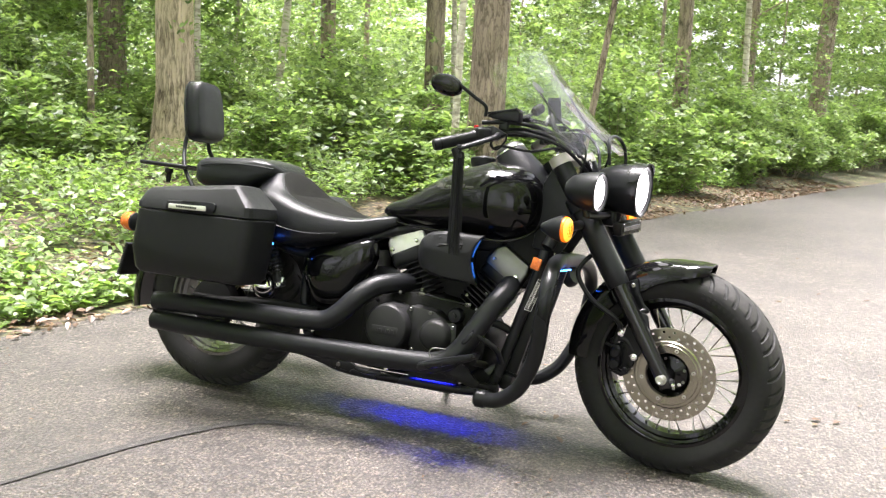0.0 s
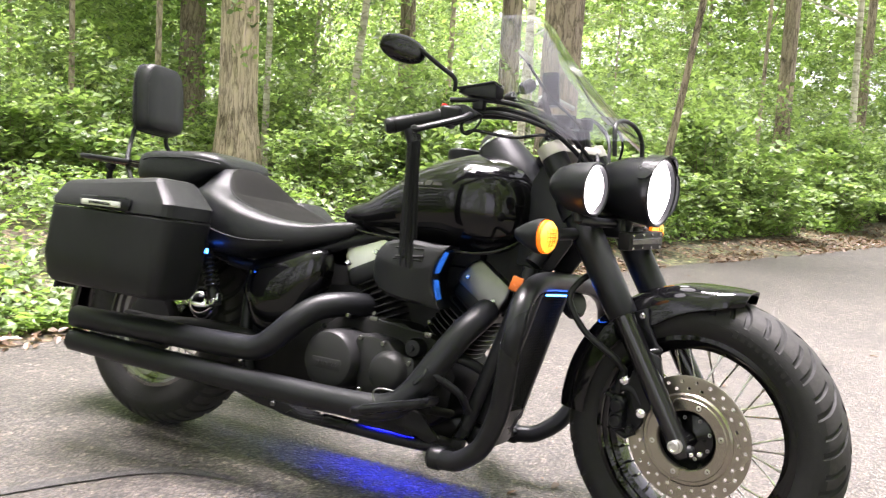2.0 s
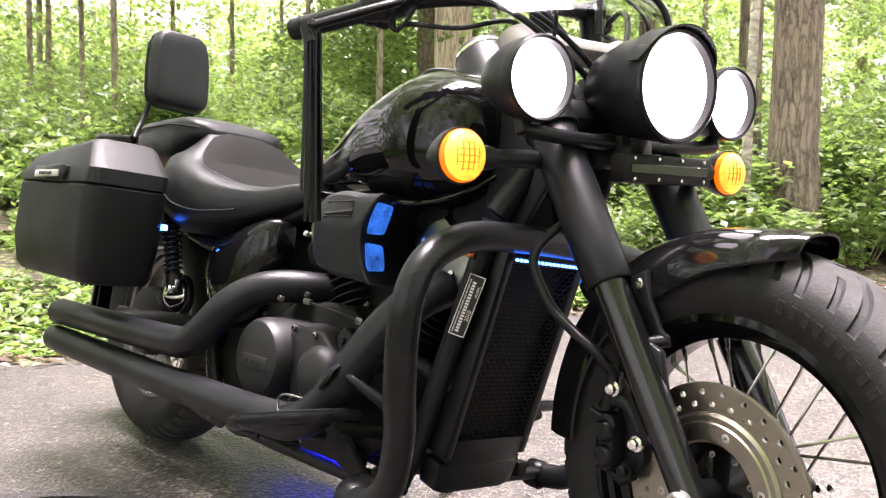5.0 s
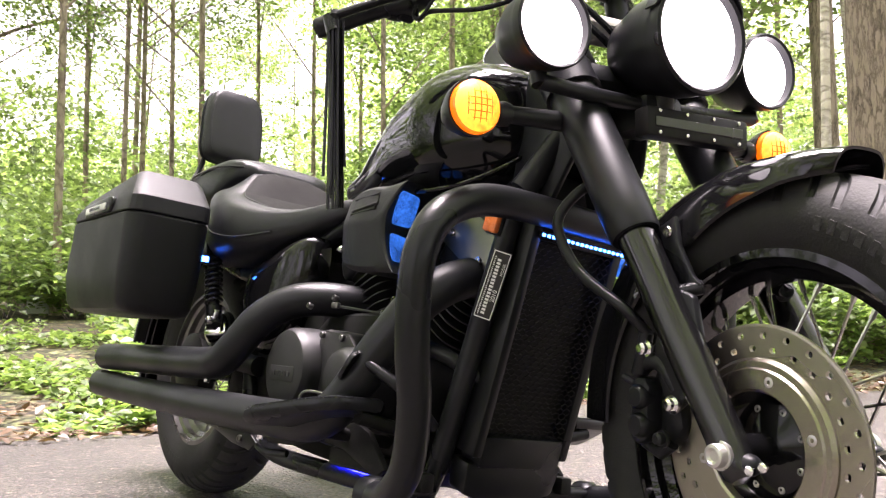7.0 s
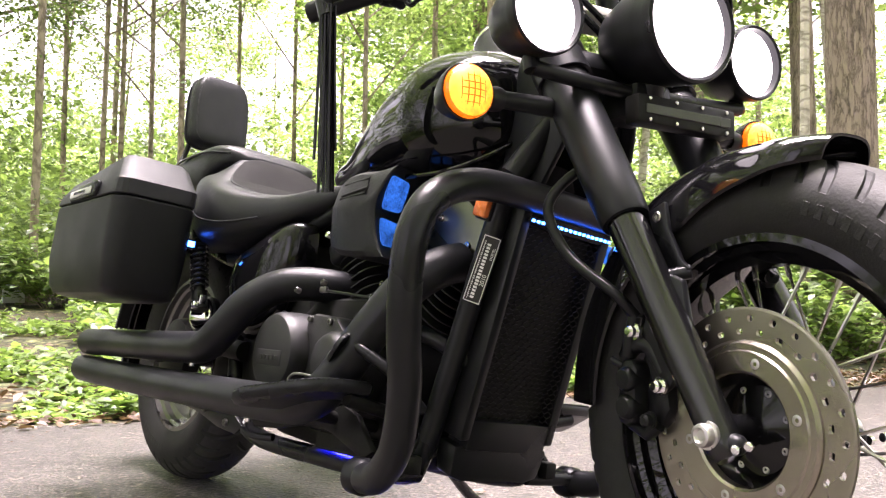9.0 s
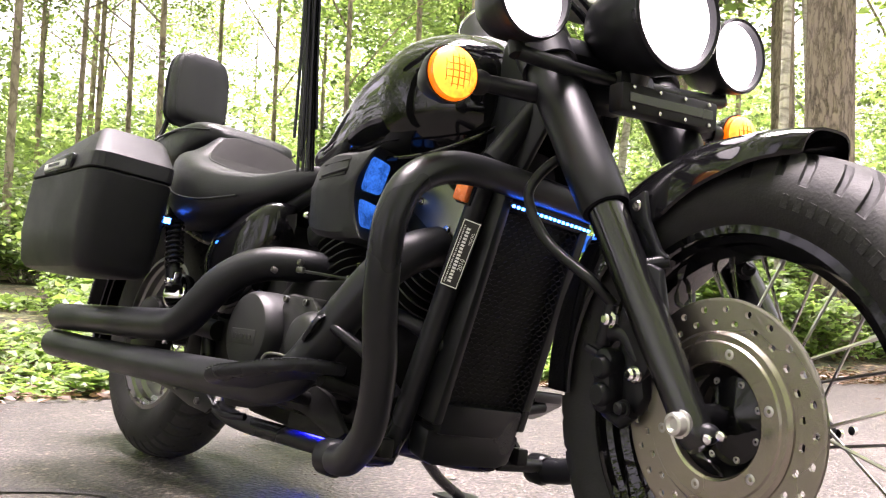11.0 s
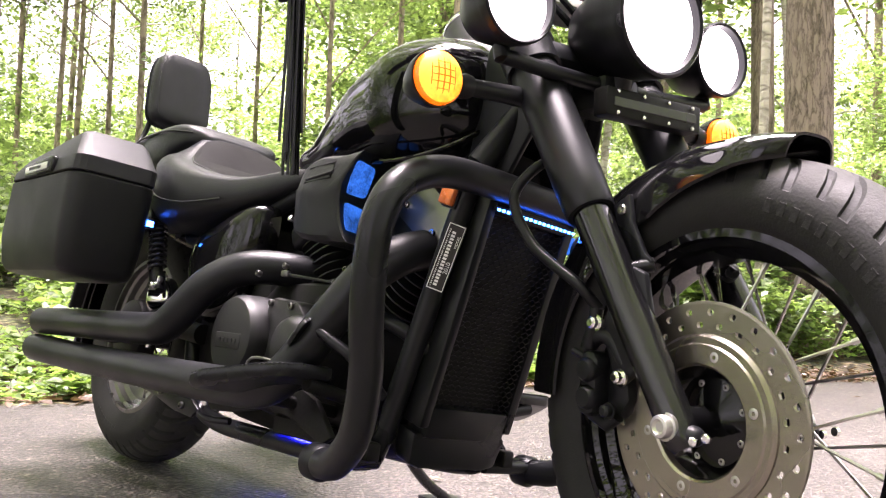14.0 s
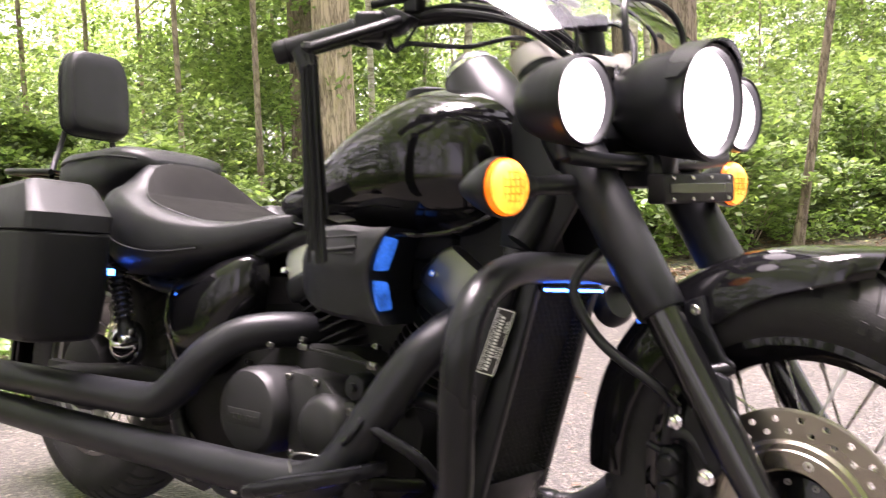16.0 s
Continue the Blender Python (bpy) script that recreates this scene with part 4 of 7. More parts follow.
def lettering_bm(c, r, y, start, n, step, size):
    """Worn raised marks on a sidewall."""
    bm = bmesh.new()
    for k in range(n):
        a = start + k * step
        m = Matrix.Translation((c.x + r * math.cos(a), y, c.z + r * math.sin(a))) @ Matrix.Rotation(-a, 4, "Y")
        block(bm, (size, 0.0008, step * r * 0.5), (0, 0, 0), m, 0.0003, 1)
        bm.verts.ensure_lookup_table()
    return bm


def wheel(name, c, R, bead, hw, link, rim_mat, label, rubber=RUBBER):
    y = Vector((0, -1, 0))
    rim = link(name, lathe_bm([(bead + 0.006, -hw * 0.72), (bead + 0.006, -hw * 0.8), (bead - 0.004, -hw * 0.82), (bead - 0.006, -hw * 0.66), (bead - 0.014, -hw * 0.6), (bead - 0.016, -hw * 0.42),
                               (bead - 0.028, -hw * 0.34), (bead - 0.03, 0), (bead - 0.028, hw * 0.34), (bead - 0.016, hw * 0.42), (bead - 0.014, hw * 0.6), (bead - 0.006, hw * 0.66),
                               (bead - 0.004, hw * 0.82), (bead + 0.006, hw * 0.8), (bead + 0.006, hw * 0.72), (bead - 0.01, 0)], y, c, 96, closed=True), rim_mat, bike, label)
    tyre = link("tyre", tyre_bm(c, R, bead, hw), rubber, rim, "black rubber tyre with slanted tread grooves", flat_angle=25)
    tyre.data.materials.append(TREAD)
    for a0, n in ((0.7, 9), (2.7, 6), (4.1, 9)):
        for side in (-1,):
            tagged(link("sidewall_mark", lettering_bm(c, bead + (R - bead) * 0.4, c.y - hw * 0.995, a0, n, 0.07, 0.016), RUBBER, rim, "worn raised maker's marks"), kind="stuff")
    link("hub", lathe_bm([(0, -0.09), (0.018, -0.09), (0.018, -0.06), (0.052, -0.05), (0.056, -0.042), (0.052, -0.036), (0.03, -0.03), (0.028, 0.03), (0.052, 0.036), (0.056, 0.042), (0.052, 0.05),
                          (0.018, 0.06), (0.018, 0.09), (0, 0.09)], y, c, 40), GLOSS, rim, "black wheel hub")
    n = 32
    for k in range(n):
        side = -1 if k % 2 else 1
        a = 2 * math.pi * k / n
        b = a + (0.62 if (k // 2) % 2 else -0.62)
        p = c + Vector((0.05 * math.cos(b), side * 0.042, 0.05 * math.sin(b)))
        q = c + Vector(((bead - 0.029) * math.cos(a), side * 0.006, (bead - 0.029) * math.sin(a)))
        bm = tube_bm([p, q], 0.0021, 6)
        tube(bm, [q, q.lerp(p, 0.09)], 0.0036, 6)
        link("spoke", bm, SPOKE, rim)
    return rim


front_wheel = wheel("front_wheel", FW, 0.318, 0.222, 0.064, spart, GLOSS, "black spoked front wheel rim")
# chrome rim in darker alloy: the shade around it is put into the colour
rear_wheel = wheel("rear_wheel", RW, 0.314, 0.192, 0.08, bpart, ALU_DARK, "spoked rear wheel with bright rim", SIDEWALL)


def drilled_disc_bm(c, y, r0, r1, thick, n=25, hole=0.0046):
    """A brake rotor with two staggered rows of real holes."""
    bm = bmesh.new()
    rm = (r0 + r1) / 2
    m = 12

    def at(r, a, yy):
        return (c.x + r * math.cos(a), yy, c.z + r * math.sin(a))

    for row, (ra, rb) in enumerate(((r0 + 0.012, rm), (rm, r1 - 0.003))):
        da = 2 * math.pi / n
        for k in range(n):
            a0 = (k + 0.5 * row) * da
            rc, ac = (ra + rb) / 2, a0 + da / 2
            outer = []
            for i in range(m):
                t = i / m * 4
                e, f = int(t), t - int(t)
                u, v = [(f, 0), (1, f), (1 - f, 1), (0, 1 - f)][e]
                outer.append((ra + (rb - ra) * v, a0 + da * u))
            inner = []
            for (ro, ao) in outer:
                w = math.atan2((ro - rc), (ao - ac) * rc)
                inner.append((rc + hole * math.sin(w), ac + hole * math.cos(w) / rc))
            for yy in (y, y + thick):
                vo = [bm.verts.new(at(r, a, yy)) for r, a in outer]
                vi = [bm.verts.new(at(r, a, yy)) for r, a in inner]
                for i in range(m):
                    bm.faces.new((vo[i], vo[(i + 1) % m], vi[(i + 1) % m], vi[i]))
            va = [bm.verts.new(at(r, a, y)) for r, a in inner]
            vb = [bm.verts.new(at(r, a, y + thick)) for r, a in inner]
            for i in range(m):
                bm.faces.new((va[i], va[(i + 1) % m], vb[(i + 1) % m], vb[i]))
    bmesh.ops.remove_doubles(bm, verts=bm.verts[:], dist=0.00005)
    lathe(bm, [(r0, -thick / 2), (r0 + 0.012, -thick / 2), (r0 + 0.012, thick / 2), (r0, thick / 2)], (0, -1, 0), (c.x, y + thick / 2, c.z), 72, closed=True)
    lathe(bm, [(r1 - 0.003, -thick / 2), (r1, -thick / 2 + 0.0005), (r1, thick / 2 - 0.0005), (r1 - 0.003, thick / 2)], (0, -1, 0), (c.x, y + thick / 2, c.z), 100, closed=True)
    return bm


disc = spart("brake_disc", drilled_disc_bm(FW, -0.068, 0.0955, 0.141, 0.005), STEEL, front_wheel, "drilled steel brake disc", flat_angle=30)
spart("disc_carrier", lathe_bm([(0.064, 0.0), (0.065, 0.006), (0.068, 0.0085), (0.09, 0.0085), (0.092, 0.006), (0.099, 0.006), (0.103, 0.002), (0.103, -0.002), (0.064, -0.004)], (0, -1, 0), (FW.x, -0.068, FW.z), 64, closed=True), STEEL, front_wheel, "steel disc carrier ring")
for k in range(6):
    a = radians(14 + 60 * k)
    bm = bolt(bmesh.new(), (FW.x + 0.079 * math.cos(a), -0.0755, FW.z + 0.079 * math.sin(a)), (0, -1, 0), 0.0062, 0.0015)
    spart("disc_bolt", bm, SPOKE, front_wheel)
bm = lathe_bm([(0.066, -0.004), (0.06, -0.016), (0.046, -0.03), (0.03, -0.034), (0.02, -0.02), (0.018, 0.03), (0.0, 0.03)], (0, -1, 0), (FW.x, -0.068, FW.z), 48)
spart("hub_bowl", bm, GLOSS, front_wheel, "deep black hub centre")
for k in range(8):
    a = radians(20 + 45 * k)
    spart("hub_rivet", bolt(bmesh.new(), (FW.x + 0.046 * math.cos(a), -0.05, FW.z + 0.046 * math.sin(a)), (0, -1, 0), 0.0045, 0.003), SPOKE, front_wheel)


# fork
def leg(y, s):
    return Vector((1.634, y, 0.308)) + FORK * s


for y in (-0.105, 0.105):
    out = -1 if y < 0 else 1
    sl = [(s, r) for s, r in ((-0.03, 0.014), (-0.022, 0.02), (0.0, 0.0225), (0.06, 0.0225), (0.11, 0.0245), (0.33, 0.0255))]
    slider = spart("fork_slider", tube_bm([leg(y, s) for s, r in sl], 0.02, 28, radii=[r for s, r in sl]), SLIDER, label="semi-gloss black fork slider")
    cv = [(0.3, 0.0315), (0.305, 0.0335), (0.35, 0.035), (0.56, 0.0365), (0.565, 0.034)]
    spart("fork_cover", tube_bm([leg(y, s) for s, r in cv], 0.03, 28, radii=[r for s, r in cv]), MATTE, label="matte black fork cover")
    spart("fork_tube", tube_bm([leg(y, 0.55), leg(y, 0.705)], 0.031, 24), SATIN, label="black upper fork tube")
    spart("axle_nut", lathe_bm([(0.0, 0.016), (0.006, 0.0165), (0.009, 0.02), (0.0125, 0.019), (0.0135, 0.016), (0.0135, 0.009), (0.0165, 0.0085), (0.0165, 0.004), (0.0, 0.0)], (0, out, 0), (1.634, y + out * 0.012, 0.308), 24), SPOKE, label="bright axle nut")
    for dx, dz in ((0.034, -0.012), (0.052, -0.006)):
        spart("pinch_bolt", lathe_bm([(0.0, 0.007), (0.0035, 0.007), (0.0055, 0.005), (0.0055, 0), (0, 0)], (0.2, out, 0), (1.634 + dx, y + out * 0.01, 0.308 + dz), 14), CHROME)
    bm = block_bm((0.05, 0.024, 0.024), (1.645, y, 0.302), Matrix.Rotation(radians(10), 4, "Y"), 0.012, 3)
    spart("fork_foot", bm, SATIN, slider)
spart("axle", tube_bm([(1.634, -0.11, 0.308), (1.634, 0.11, 0.308)], 0.011, 16), DARK, label="wheel axle")

# lower and upper fork clamps
bm = bmesh.new()
for y in (-0.105, 0.105):
    p = leg(y, 0.575)
    tube(bm, [p - FORK * 0.022, p + FORK * 0.022], 0.042, 24)
block(bm, (0.075, 0.2, 0.04), leg(0, 0.575), Matrix.Rotation(-math.asin(0.522), 4, "Y"), 0.01)
spart("lower_clamp", bm, SATIN, label="black lower fork clamp")
bm = bmesh.new()
rot = Matrix.Rotation(-math.asin(0.522), 4, "Y")
for y in (-0.105, 0.105):
    tube(bm, [leg(y, 0.705), leg(y, 0.735)], 0.032, 24)
block(bm, (0.05, 0.22, 0.026), leg(0, 0.72) + Vector((0.005, 0, 0)), rot, 0.01)
spart("upper_clamp", bm, CLAMP, label="dull grey upper fork clamp")
for y in (-0.105, 0.105):
    spart("clamp_bolt", bolt(bmesh.new(), leg(y, 0.72) + Vector((0.028, 0, -0.012)), (1, 0, 0.5), 0.006), CHROME)
    spart("fork_cap", lathe_bm([(0, 0.01), (0.014, 0.01), (0.018, 0.006), (0.018, 0), (0, 0)], FORK, leg(y, 0.735), 20), CHROME)
bpart("steering_head", tube_bm([(1.30, 0, 0.74), (1.185, 0, 0.915)], 0.032, 24), SATIN, label="steering head of the frame")

# brake caliper and its hose
bm = bmesh.new()
prof = [(-0.02, -0.036), (-0.006, -0.044), (0.01, -0.038), (0.016, -0.02), (0.014, 0.01), (0.018, 0.03), (0.008, 0.042), (-0.01, 0.042), (-0.019, 0.028), (-0.017, 0.0), (-0.022, -0.02)]
slab(bm, prof, 0.03, Matrix.Translation((1.484, -0.078, 0.343)) @ side_plane(0), 0.007)
slab(bm, [(-0.022, -0.05), (0.012, -0.058), (0.03, -0.03), (0.026, 0.0), (0.036, 0.03), (0.02, 0.06), (-0.01, 0.058), (-0.026, 0.02)], 0.026, Matrix.Translation((1.505, -0.058, 0.355)) @ side_plane(0), 0.009)
for z in (0.325, 0.36):
    lathe(bm, [(0, 0.012), (0.012, 0.011), (0.0155, 0.007), (0.0165, 0.0), (0.0165, -0.01)], (0, -1, 0), (1.484, -0.105, z), 20)
tube(bm, spline([(1.466, -0.092, 0.388), (1.49, -0.096, 0.404), (1.512, -0.092, 0.4), (1.535, -0.09, 0.37)], 4), 0.011, 12)
tube(bm, [(1.472, -0.085, 0.303), (1.5, -0.085, 0.292), (1.518, -0.085, 0.305)], 0.0095, 12)
caliper = spart("brake_caliper", bm, SATIN, label="black front brake caliper")
spart("caliper_bracket", slab(bmesh.new(), [(0.0, 0.02), (0.03, -0.045), (0.052, -0.03), (0.085, 0.03), (0.07, 0.1), (0.03, 0.115), (0.006, 0.05)], 0.012, Matrix.Translation((1.5, -0.088, 0.385)) @ side_plane(0), 0.004), SATIN, caliper)
for x, z in ((1.494, 0.421), (1.54, 0.355), (1.516, 0.311)):
    spart("caliper_bolt", lathe_bm([(0, 0.011), (0.005, 0.011), (0.008, 0.008), (0.008, 0.0), (0.011, 0), (0.011, -0.004), (0, -0.004)], (0, -1, 0), (x, -0.106 if z > 0.35 else -0.1, z), 14), CHROME if z > 0.35 else SATIN, caliper)
spart("bleed_nipple", tube_bm([(1.466, -0.098, 0.376), (1.452, -0.106, 0.384)], 0.005, 10), SATIN, caliper)
spart("banjo_joint", tube_bm([(1.49, -0.1, 0.44), (1.484, -0.102, 0.41), (1.478, -0.102, 0.39)], 0.0095, 12), SATIN, caliper)
spart("brake_hose", tube_bm(spline([(1.4, -0.07, 0.66), (1.378, -0.115, 0.638), (1.36, -0.14, 0.603), (1.366, -0.145, 0.572), (1.398, -0.142, 0.527), (1.432, -0.136, 0.5), (1.478, -0.125, 0.47), (1.492, -0.1, 0.44)], 8), 0.0075, 12), SATIN, label="black rubber brake hose")

# front mudguard
rings = []
for k in range(41):
    t = k / 40
    a = radians(74.5 + 104.5 * t)
    flick = 0.012 * max(0.0, 1 - t / 0.14) ** 1.5
    R = 0.337 + flick + 0.004 * math.sin(math.pi * t)
    wid = 0.078 * (1 - 0.45 * max(0.0, 1 - t / 0.1) ** 2)
    drop = 0.03 + 0.05 * min(1.0, t / 0.35)
    prof = []
    for j in range(13):
        u = -1 + j / 6
        prof.append((wid * math.sin(u * 1.45) / math.sin(1.45), R - drop * abs(u) ** 3.2))
    ring = [(FW.x + r * math.cos(a), y, FW.z + r * math.sin(a)) for y, r in prof] + [(FW.x + (r - 0.0035) * math.cos(a), y * 0.965, FW.z + (r - 0.0035) * math.sin(a)) for y, r in prof[::-1]]
    rings.append(ring)
fender = spart("front_mudguard", loft(bmesh.new(), rings), GLOSS, label="gloss black front mudguard")
for y in (-0.078, 0.078):
    o = -1 if y < 0 else 1
    bm = slab(bmesh.new(), [(1.494, 0.575), (1.524, 0.588), (1.532, 0.55), (1.554, 0.51), (1.568, 0.5), (1.552, 0.488), (1.528, 0.5), (1.508, 0.54)], 0.008, side_plane(y + 0.002), 0.002)
    tube(bm, [(1.562, y - o * 0.004, 0.497), (1.52, y + o * 0.03, 0.485)], 0.009, 12)
    br = spart("mudguard_bracket", bm, SATIN, fender, "satin black mudguard bracket")
    spart("bracket_bolt", bolt(bmesh.new(), (1.514, y + o * 0.004, 0.568), (0, o, 0), 0.0075), SPOKE, br)

# headlamp and the two spot lamps on their bar
def bullet(name, c, r, depth, label, lens_r, visor=0.0):
    d = Vector((1, 0, -0.04)).normalized()
    shell = spart(name, lathe_bm([(0.0, -depth), (r * 0.45, -depth * 0.96), (r * 0.72, -depth * 0.8), (r * 0.92, -depth * 0.5), (r, -depth * 0.2), (r * 1.02, -0.012), (r * 1.04, -0.006),
                                  (r * 1.04, 0.006), (r * 0.99, 0.009), (r * 0.94, 0.006), (r * 0.92, -0.006), (lens_r, -0.008)], d, c, 48), SATIN, bike, label)
    spart("lens", lathe_bm([(lens_r, -0.006), (lens_r * 0.8, 0.002), (lens_r * 0.5, 0.007), (0, 0.01)], d, c, 40), LAMP, shell, "bright white lit lens")
    if visor:
        ring = []
        for rr, off in ((r * 1.05, 0.0), (r * 1.085, 0.0)):
            row = []
            for k in range(25):
                a = radians(20 + 140 * k / 24)
                row.append([c[0] + 0.0, c[1] + rr * math.cos(a), c[2] + rr * math.sin(a)])
            ring.append(row)
        rows = []
        for k in range(25):
            reach = visor * math.sin(math.pi * k / 24) ** 0.6
            p, q = ring[0][k], ring[1][k]
            rows.append([(p[0] - 0.02, p[1], p[2]), (p[0] + reach, p[1], p[2] - reach * 0.05), (q[0] + reach, q[1], q[2] - reach * 0.05), (q[0] - 0.02, q[1], q[2])])
        spart("visor", loft(bmesh.new(), rows), SATIN, shell, "black lamp visor")
    return shell


bullet("headlamp", (1.488, 0, 0.846), 0.079, 0.16, "black bullet headlamp, switched on", 0.073, 0.024)
for y in (-0.2, 0.2):
    bullet("spot_lamp", (1.425, y, 0.843), 0.057, 0.1, "black bullet spot lamp, switched on", 0.0525)
bm = tube_bm(spline([(1.395, -0.2, 0.775), (1.4, -0.12, 0.768), (1.4, 0.0, 0.765), (1.4, 0.12, 0.768), (1.395, 0.2, 0.775)], 6), 0.011, 12)
for y in (-0.2, 0.2):
    tube(bm, [(1.395, y, 0.77), (1.39, y, 0.79)], 0.012, 12)
spart("lamp_bar", bm, SATIN, label="black bar that carries the spot lamps")
bm = bmesh.new()
block(bm, (0.09, 0.07, 0.05), (1.375, 0, 0.755), None, 0.01)
block(bm, (0.03, 0.12, 0.06), (1.335, 0, 0.79), None, 0.008)
tube(bm, [(1.4, 0, 0.73), (1.42, 0, 0.79)], 0.018, 16)
spart("lamp_bracket", bm, SATIN, label="black headlamp bracket")

# slim LED bar below the headlamp
bar = spart("light_bar", block_bm((0.03, 0.19, 0.042), (1.442, 0.03, 0.728), None, 0.005), DARK, label="slim dark LED light bar, unlit")
for j in range(4):
    for z in (0.713, 0.743):
        spart("light_bar_screw", lathe_bm([(0, 0.003), (0.0028, 0.002), (0.003, 0)], (1, 0, 0), (1.457, -0.045 + 0.05 * j, z), 8), SPOKE, bar)
spart("light_bar_window", block_bm((0.004, 0.165, 0.014), (1.4575, 0.03, 0.728), None, 0.001, 1), LABEL, bar)

# indicators
for y in (-0.283, 0.283):
    o = -1 if y < 0 else 1
    c = (1.362, y, 0.735)
    ind = spart("front_indicator", lathe_bm([(0.0, -0.075), (0.012, -0.07), (0.026, -0.045), (0.037, -0.018), (0.0395, -0.004), (0.0395, 0.001), (0.036, 0.001)], (1, 0, 0), c, 36), SATIN, label="black bullet indicator with lit amber lens")
    bm = lathe_bm([(0.037, 0.0), (0.0365, 0.008), (0.031, 0.014), (0.018, 0.018), (0, 0.0195)], (1, 0, 0), c, 36)
    spart("amber_lens", bm, AMBER_LIT, ind, "glowing amber lens")
    for k in range(7):
        u = -0.027 + 0.009 * k
        rib = [(1.3628 + 0.02 * math.sqrt(max(0.0, 1 - (u * u + w * w) / 0.00126)), y + u, 0.735 + w) for w in (math.sqrt(0.001 - u * u) * (-1 + j / 4) for j in range(9))]
        spart("lens_rib", tube_bm(rib, 0.0011, 6), AMBER_LIT, ind)
        rung = [(1.3628 + 0.0199 * math.sqrt(max(0.0, 1 - (u * u + w * w) / 0.00126)), y + w, 0.735 + u) for w in (math.sqrt(0.001 - u * u) * (-1 + j / 4) for j in range(9))]
        spart("lens_rib", tube_bm(rung, 0.0008, 6), AMBER_LIT, ind)
    spart("bulb_glow", lathe_bm([(0.0345, 0.0104), (0.031, 0.0145), (0.018, 0.0184), (0.0, 0.0199)], (1, 0, 0), c, 28), BULB, ind, "bright yellow middle of the lit lens")
    bm = tube_bm([(1.352, y - o * 0.02, 0.735), (1.352, o * 0.12, 0.738)], 0.013, 14, radii=[0.011, 0.015])
    lathe(bm, [(0.016, -0.01), (0.018, 0), (0.016, 0.01)], (0, 1, 0), (1.352, y - o * 0.05, 0.735), 16)
    spart("indicator_stalk", bm, SATIN, ind)

# handlebar, controls, mirror
for o in (-1, 1):
    pts = [(0.955, o * 0.36, 0.952), (1.046, o * 0.262, 0.985), (1.12, o * 0.19, 1.0), (1.2, o * 0.12, 1.0), (1.24, o * 0.06, 0.995), (1.245, 0, 0.994)]
    spart("handlebar", tube_bm(spline(pts, 7), 0.0125, 16), SATIN, label="black handlebar half")
    e, i = Vector(pts[0]), Vector(pts[1])
    d = (i - e).normalized()
    gp = [e, e + d * 0.004, e + d * 0.012, e + d * 0.12, e + d * 0.125, e + d * 0.132]
    grip = spart("grip", tube_bm(gp, 0.017, 24, radii=[0.015, 0.018, 0.0185, 0.018, 0.0205, 0.0205]), SATIN, label="black rubber grip with metal bar end")
    spart("grip_band", tube_bm([e + d * 0.02, e + d * 0.024], 0.0192, 24), DARK, grip)
    hp = e + d * 0.155
    bm = block_bm((0.05, 0.045, 0.045), hp, Matrix.Rotation(math.atan2(d.y, d.x), 4, "Z"), 0.01, 3)
    block(bm, (0.02, 0.03, 0.03), hp + Vector((-0.02, 0, -0.012)), None, 0.006)
    sw = spart("switch_housing", bm, SATIN, label="black switch housing")
    spart("switch_button", block_bm((0.014, 0.012, 0.012), hp + Vector((-0.022, o * -0.005, 0.022)), None, 0.003), REDTAIL if o < 0 else DARK, sw)
    base = hp + d * 0.04 + Vector((0.02, 0, 0.0))
    tip = Vector((1.044, o * 0.36, 0.948))
    lever = spart("lever", tube_bm(spline([base, base.lerp(tip, 0.3) + Vector((0.02, 0, 0.0)), base.lerp(tip, 0.7) + Vector((0.012, 0, 0)), tip], 6), 0.0095, 12, flat=(1.1, 0.8)), SATIN, label="black hand lever")
    spart("lever_end", lathe_bm([(0, -0.011), (0.008, -0.008), (0.011, 0), (0.008, 0.008), (0, 0.011)], (0, 0, 1), tip, 16), SATIN, lever)
    if o > 0:
        bm = block_bm((0.05, 0.03, 0.03), base + Vector((0.01, -0.006, 0.02)), Matrix.Rotation(radians(-42), 4, "Z"), 0.008)
        spart("clutch_perch", bm, SATIN, label="black clutch perch")
    if o < 0:
        mb = Vector((1.067, -0.25, 1.045))
        stem = spart("mirror", tube_bm(spline([mb, mb + Vector((0.0, -0.004, 0.03)), (1.04, -0.275, 1.1), (1.005, -0.315, 1.136)], 6), 0.0055, 10), SATIN, label="black mirror on a slim stem")
        fx = Matrix.Translation((0.985, -0.352, 1.13)) @ Matrix.Rotation(radians(-14), 4, "Z") @ Matrix.Rotation(radians(-8), 4, "X")
        bm = bmesh.new()
        rings = []
        for t, sc in ((0.016, 0.55), (0.014, 0.8), (0.008, 0.97), (0.0, 1.0), (-0.004, 0.97)):
            rings.append([tuple(fx @ Vector((t, 0.064 * sc * math.copysign(abs(math.cos(a)) ** 1.05, math.cos(a)), 0.032 * sc * math.copysign(abs(math.sin(a)) ** 0.85, math.sin(a))))) for a in (2 * math.pi * k / 32 for k in range(32))])
        spart("mirror_shell", loft(bm, rings), GLOSS, stem, "black almond-shaped mirror shell")
        gl = bmesh.new()
        vs = [gl.verts.new(fx @ Vector((-0.0045, 0.055 * math.cos(2 * math.pi * k / 32), 0.026 * math.sin(2 * math.pi * k / 32)))) for k in range(32)]
        gl.faces.new(vs)
        spart("mirror_glass", gl, CHROME, stem, "mirror glass")
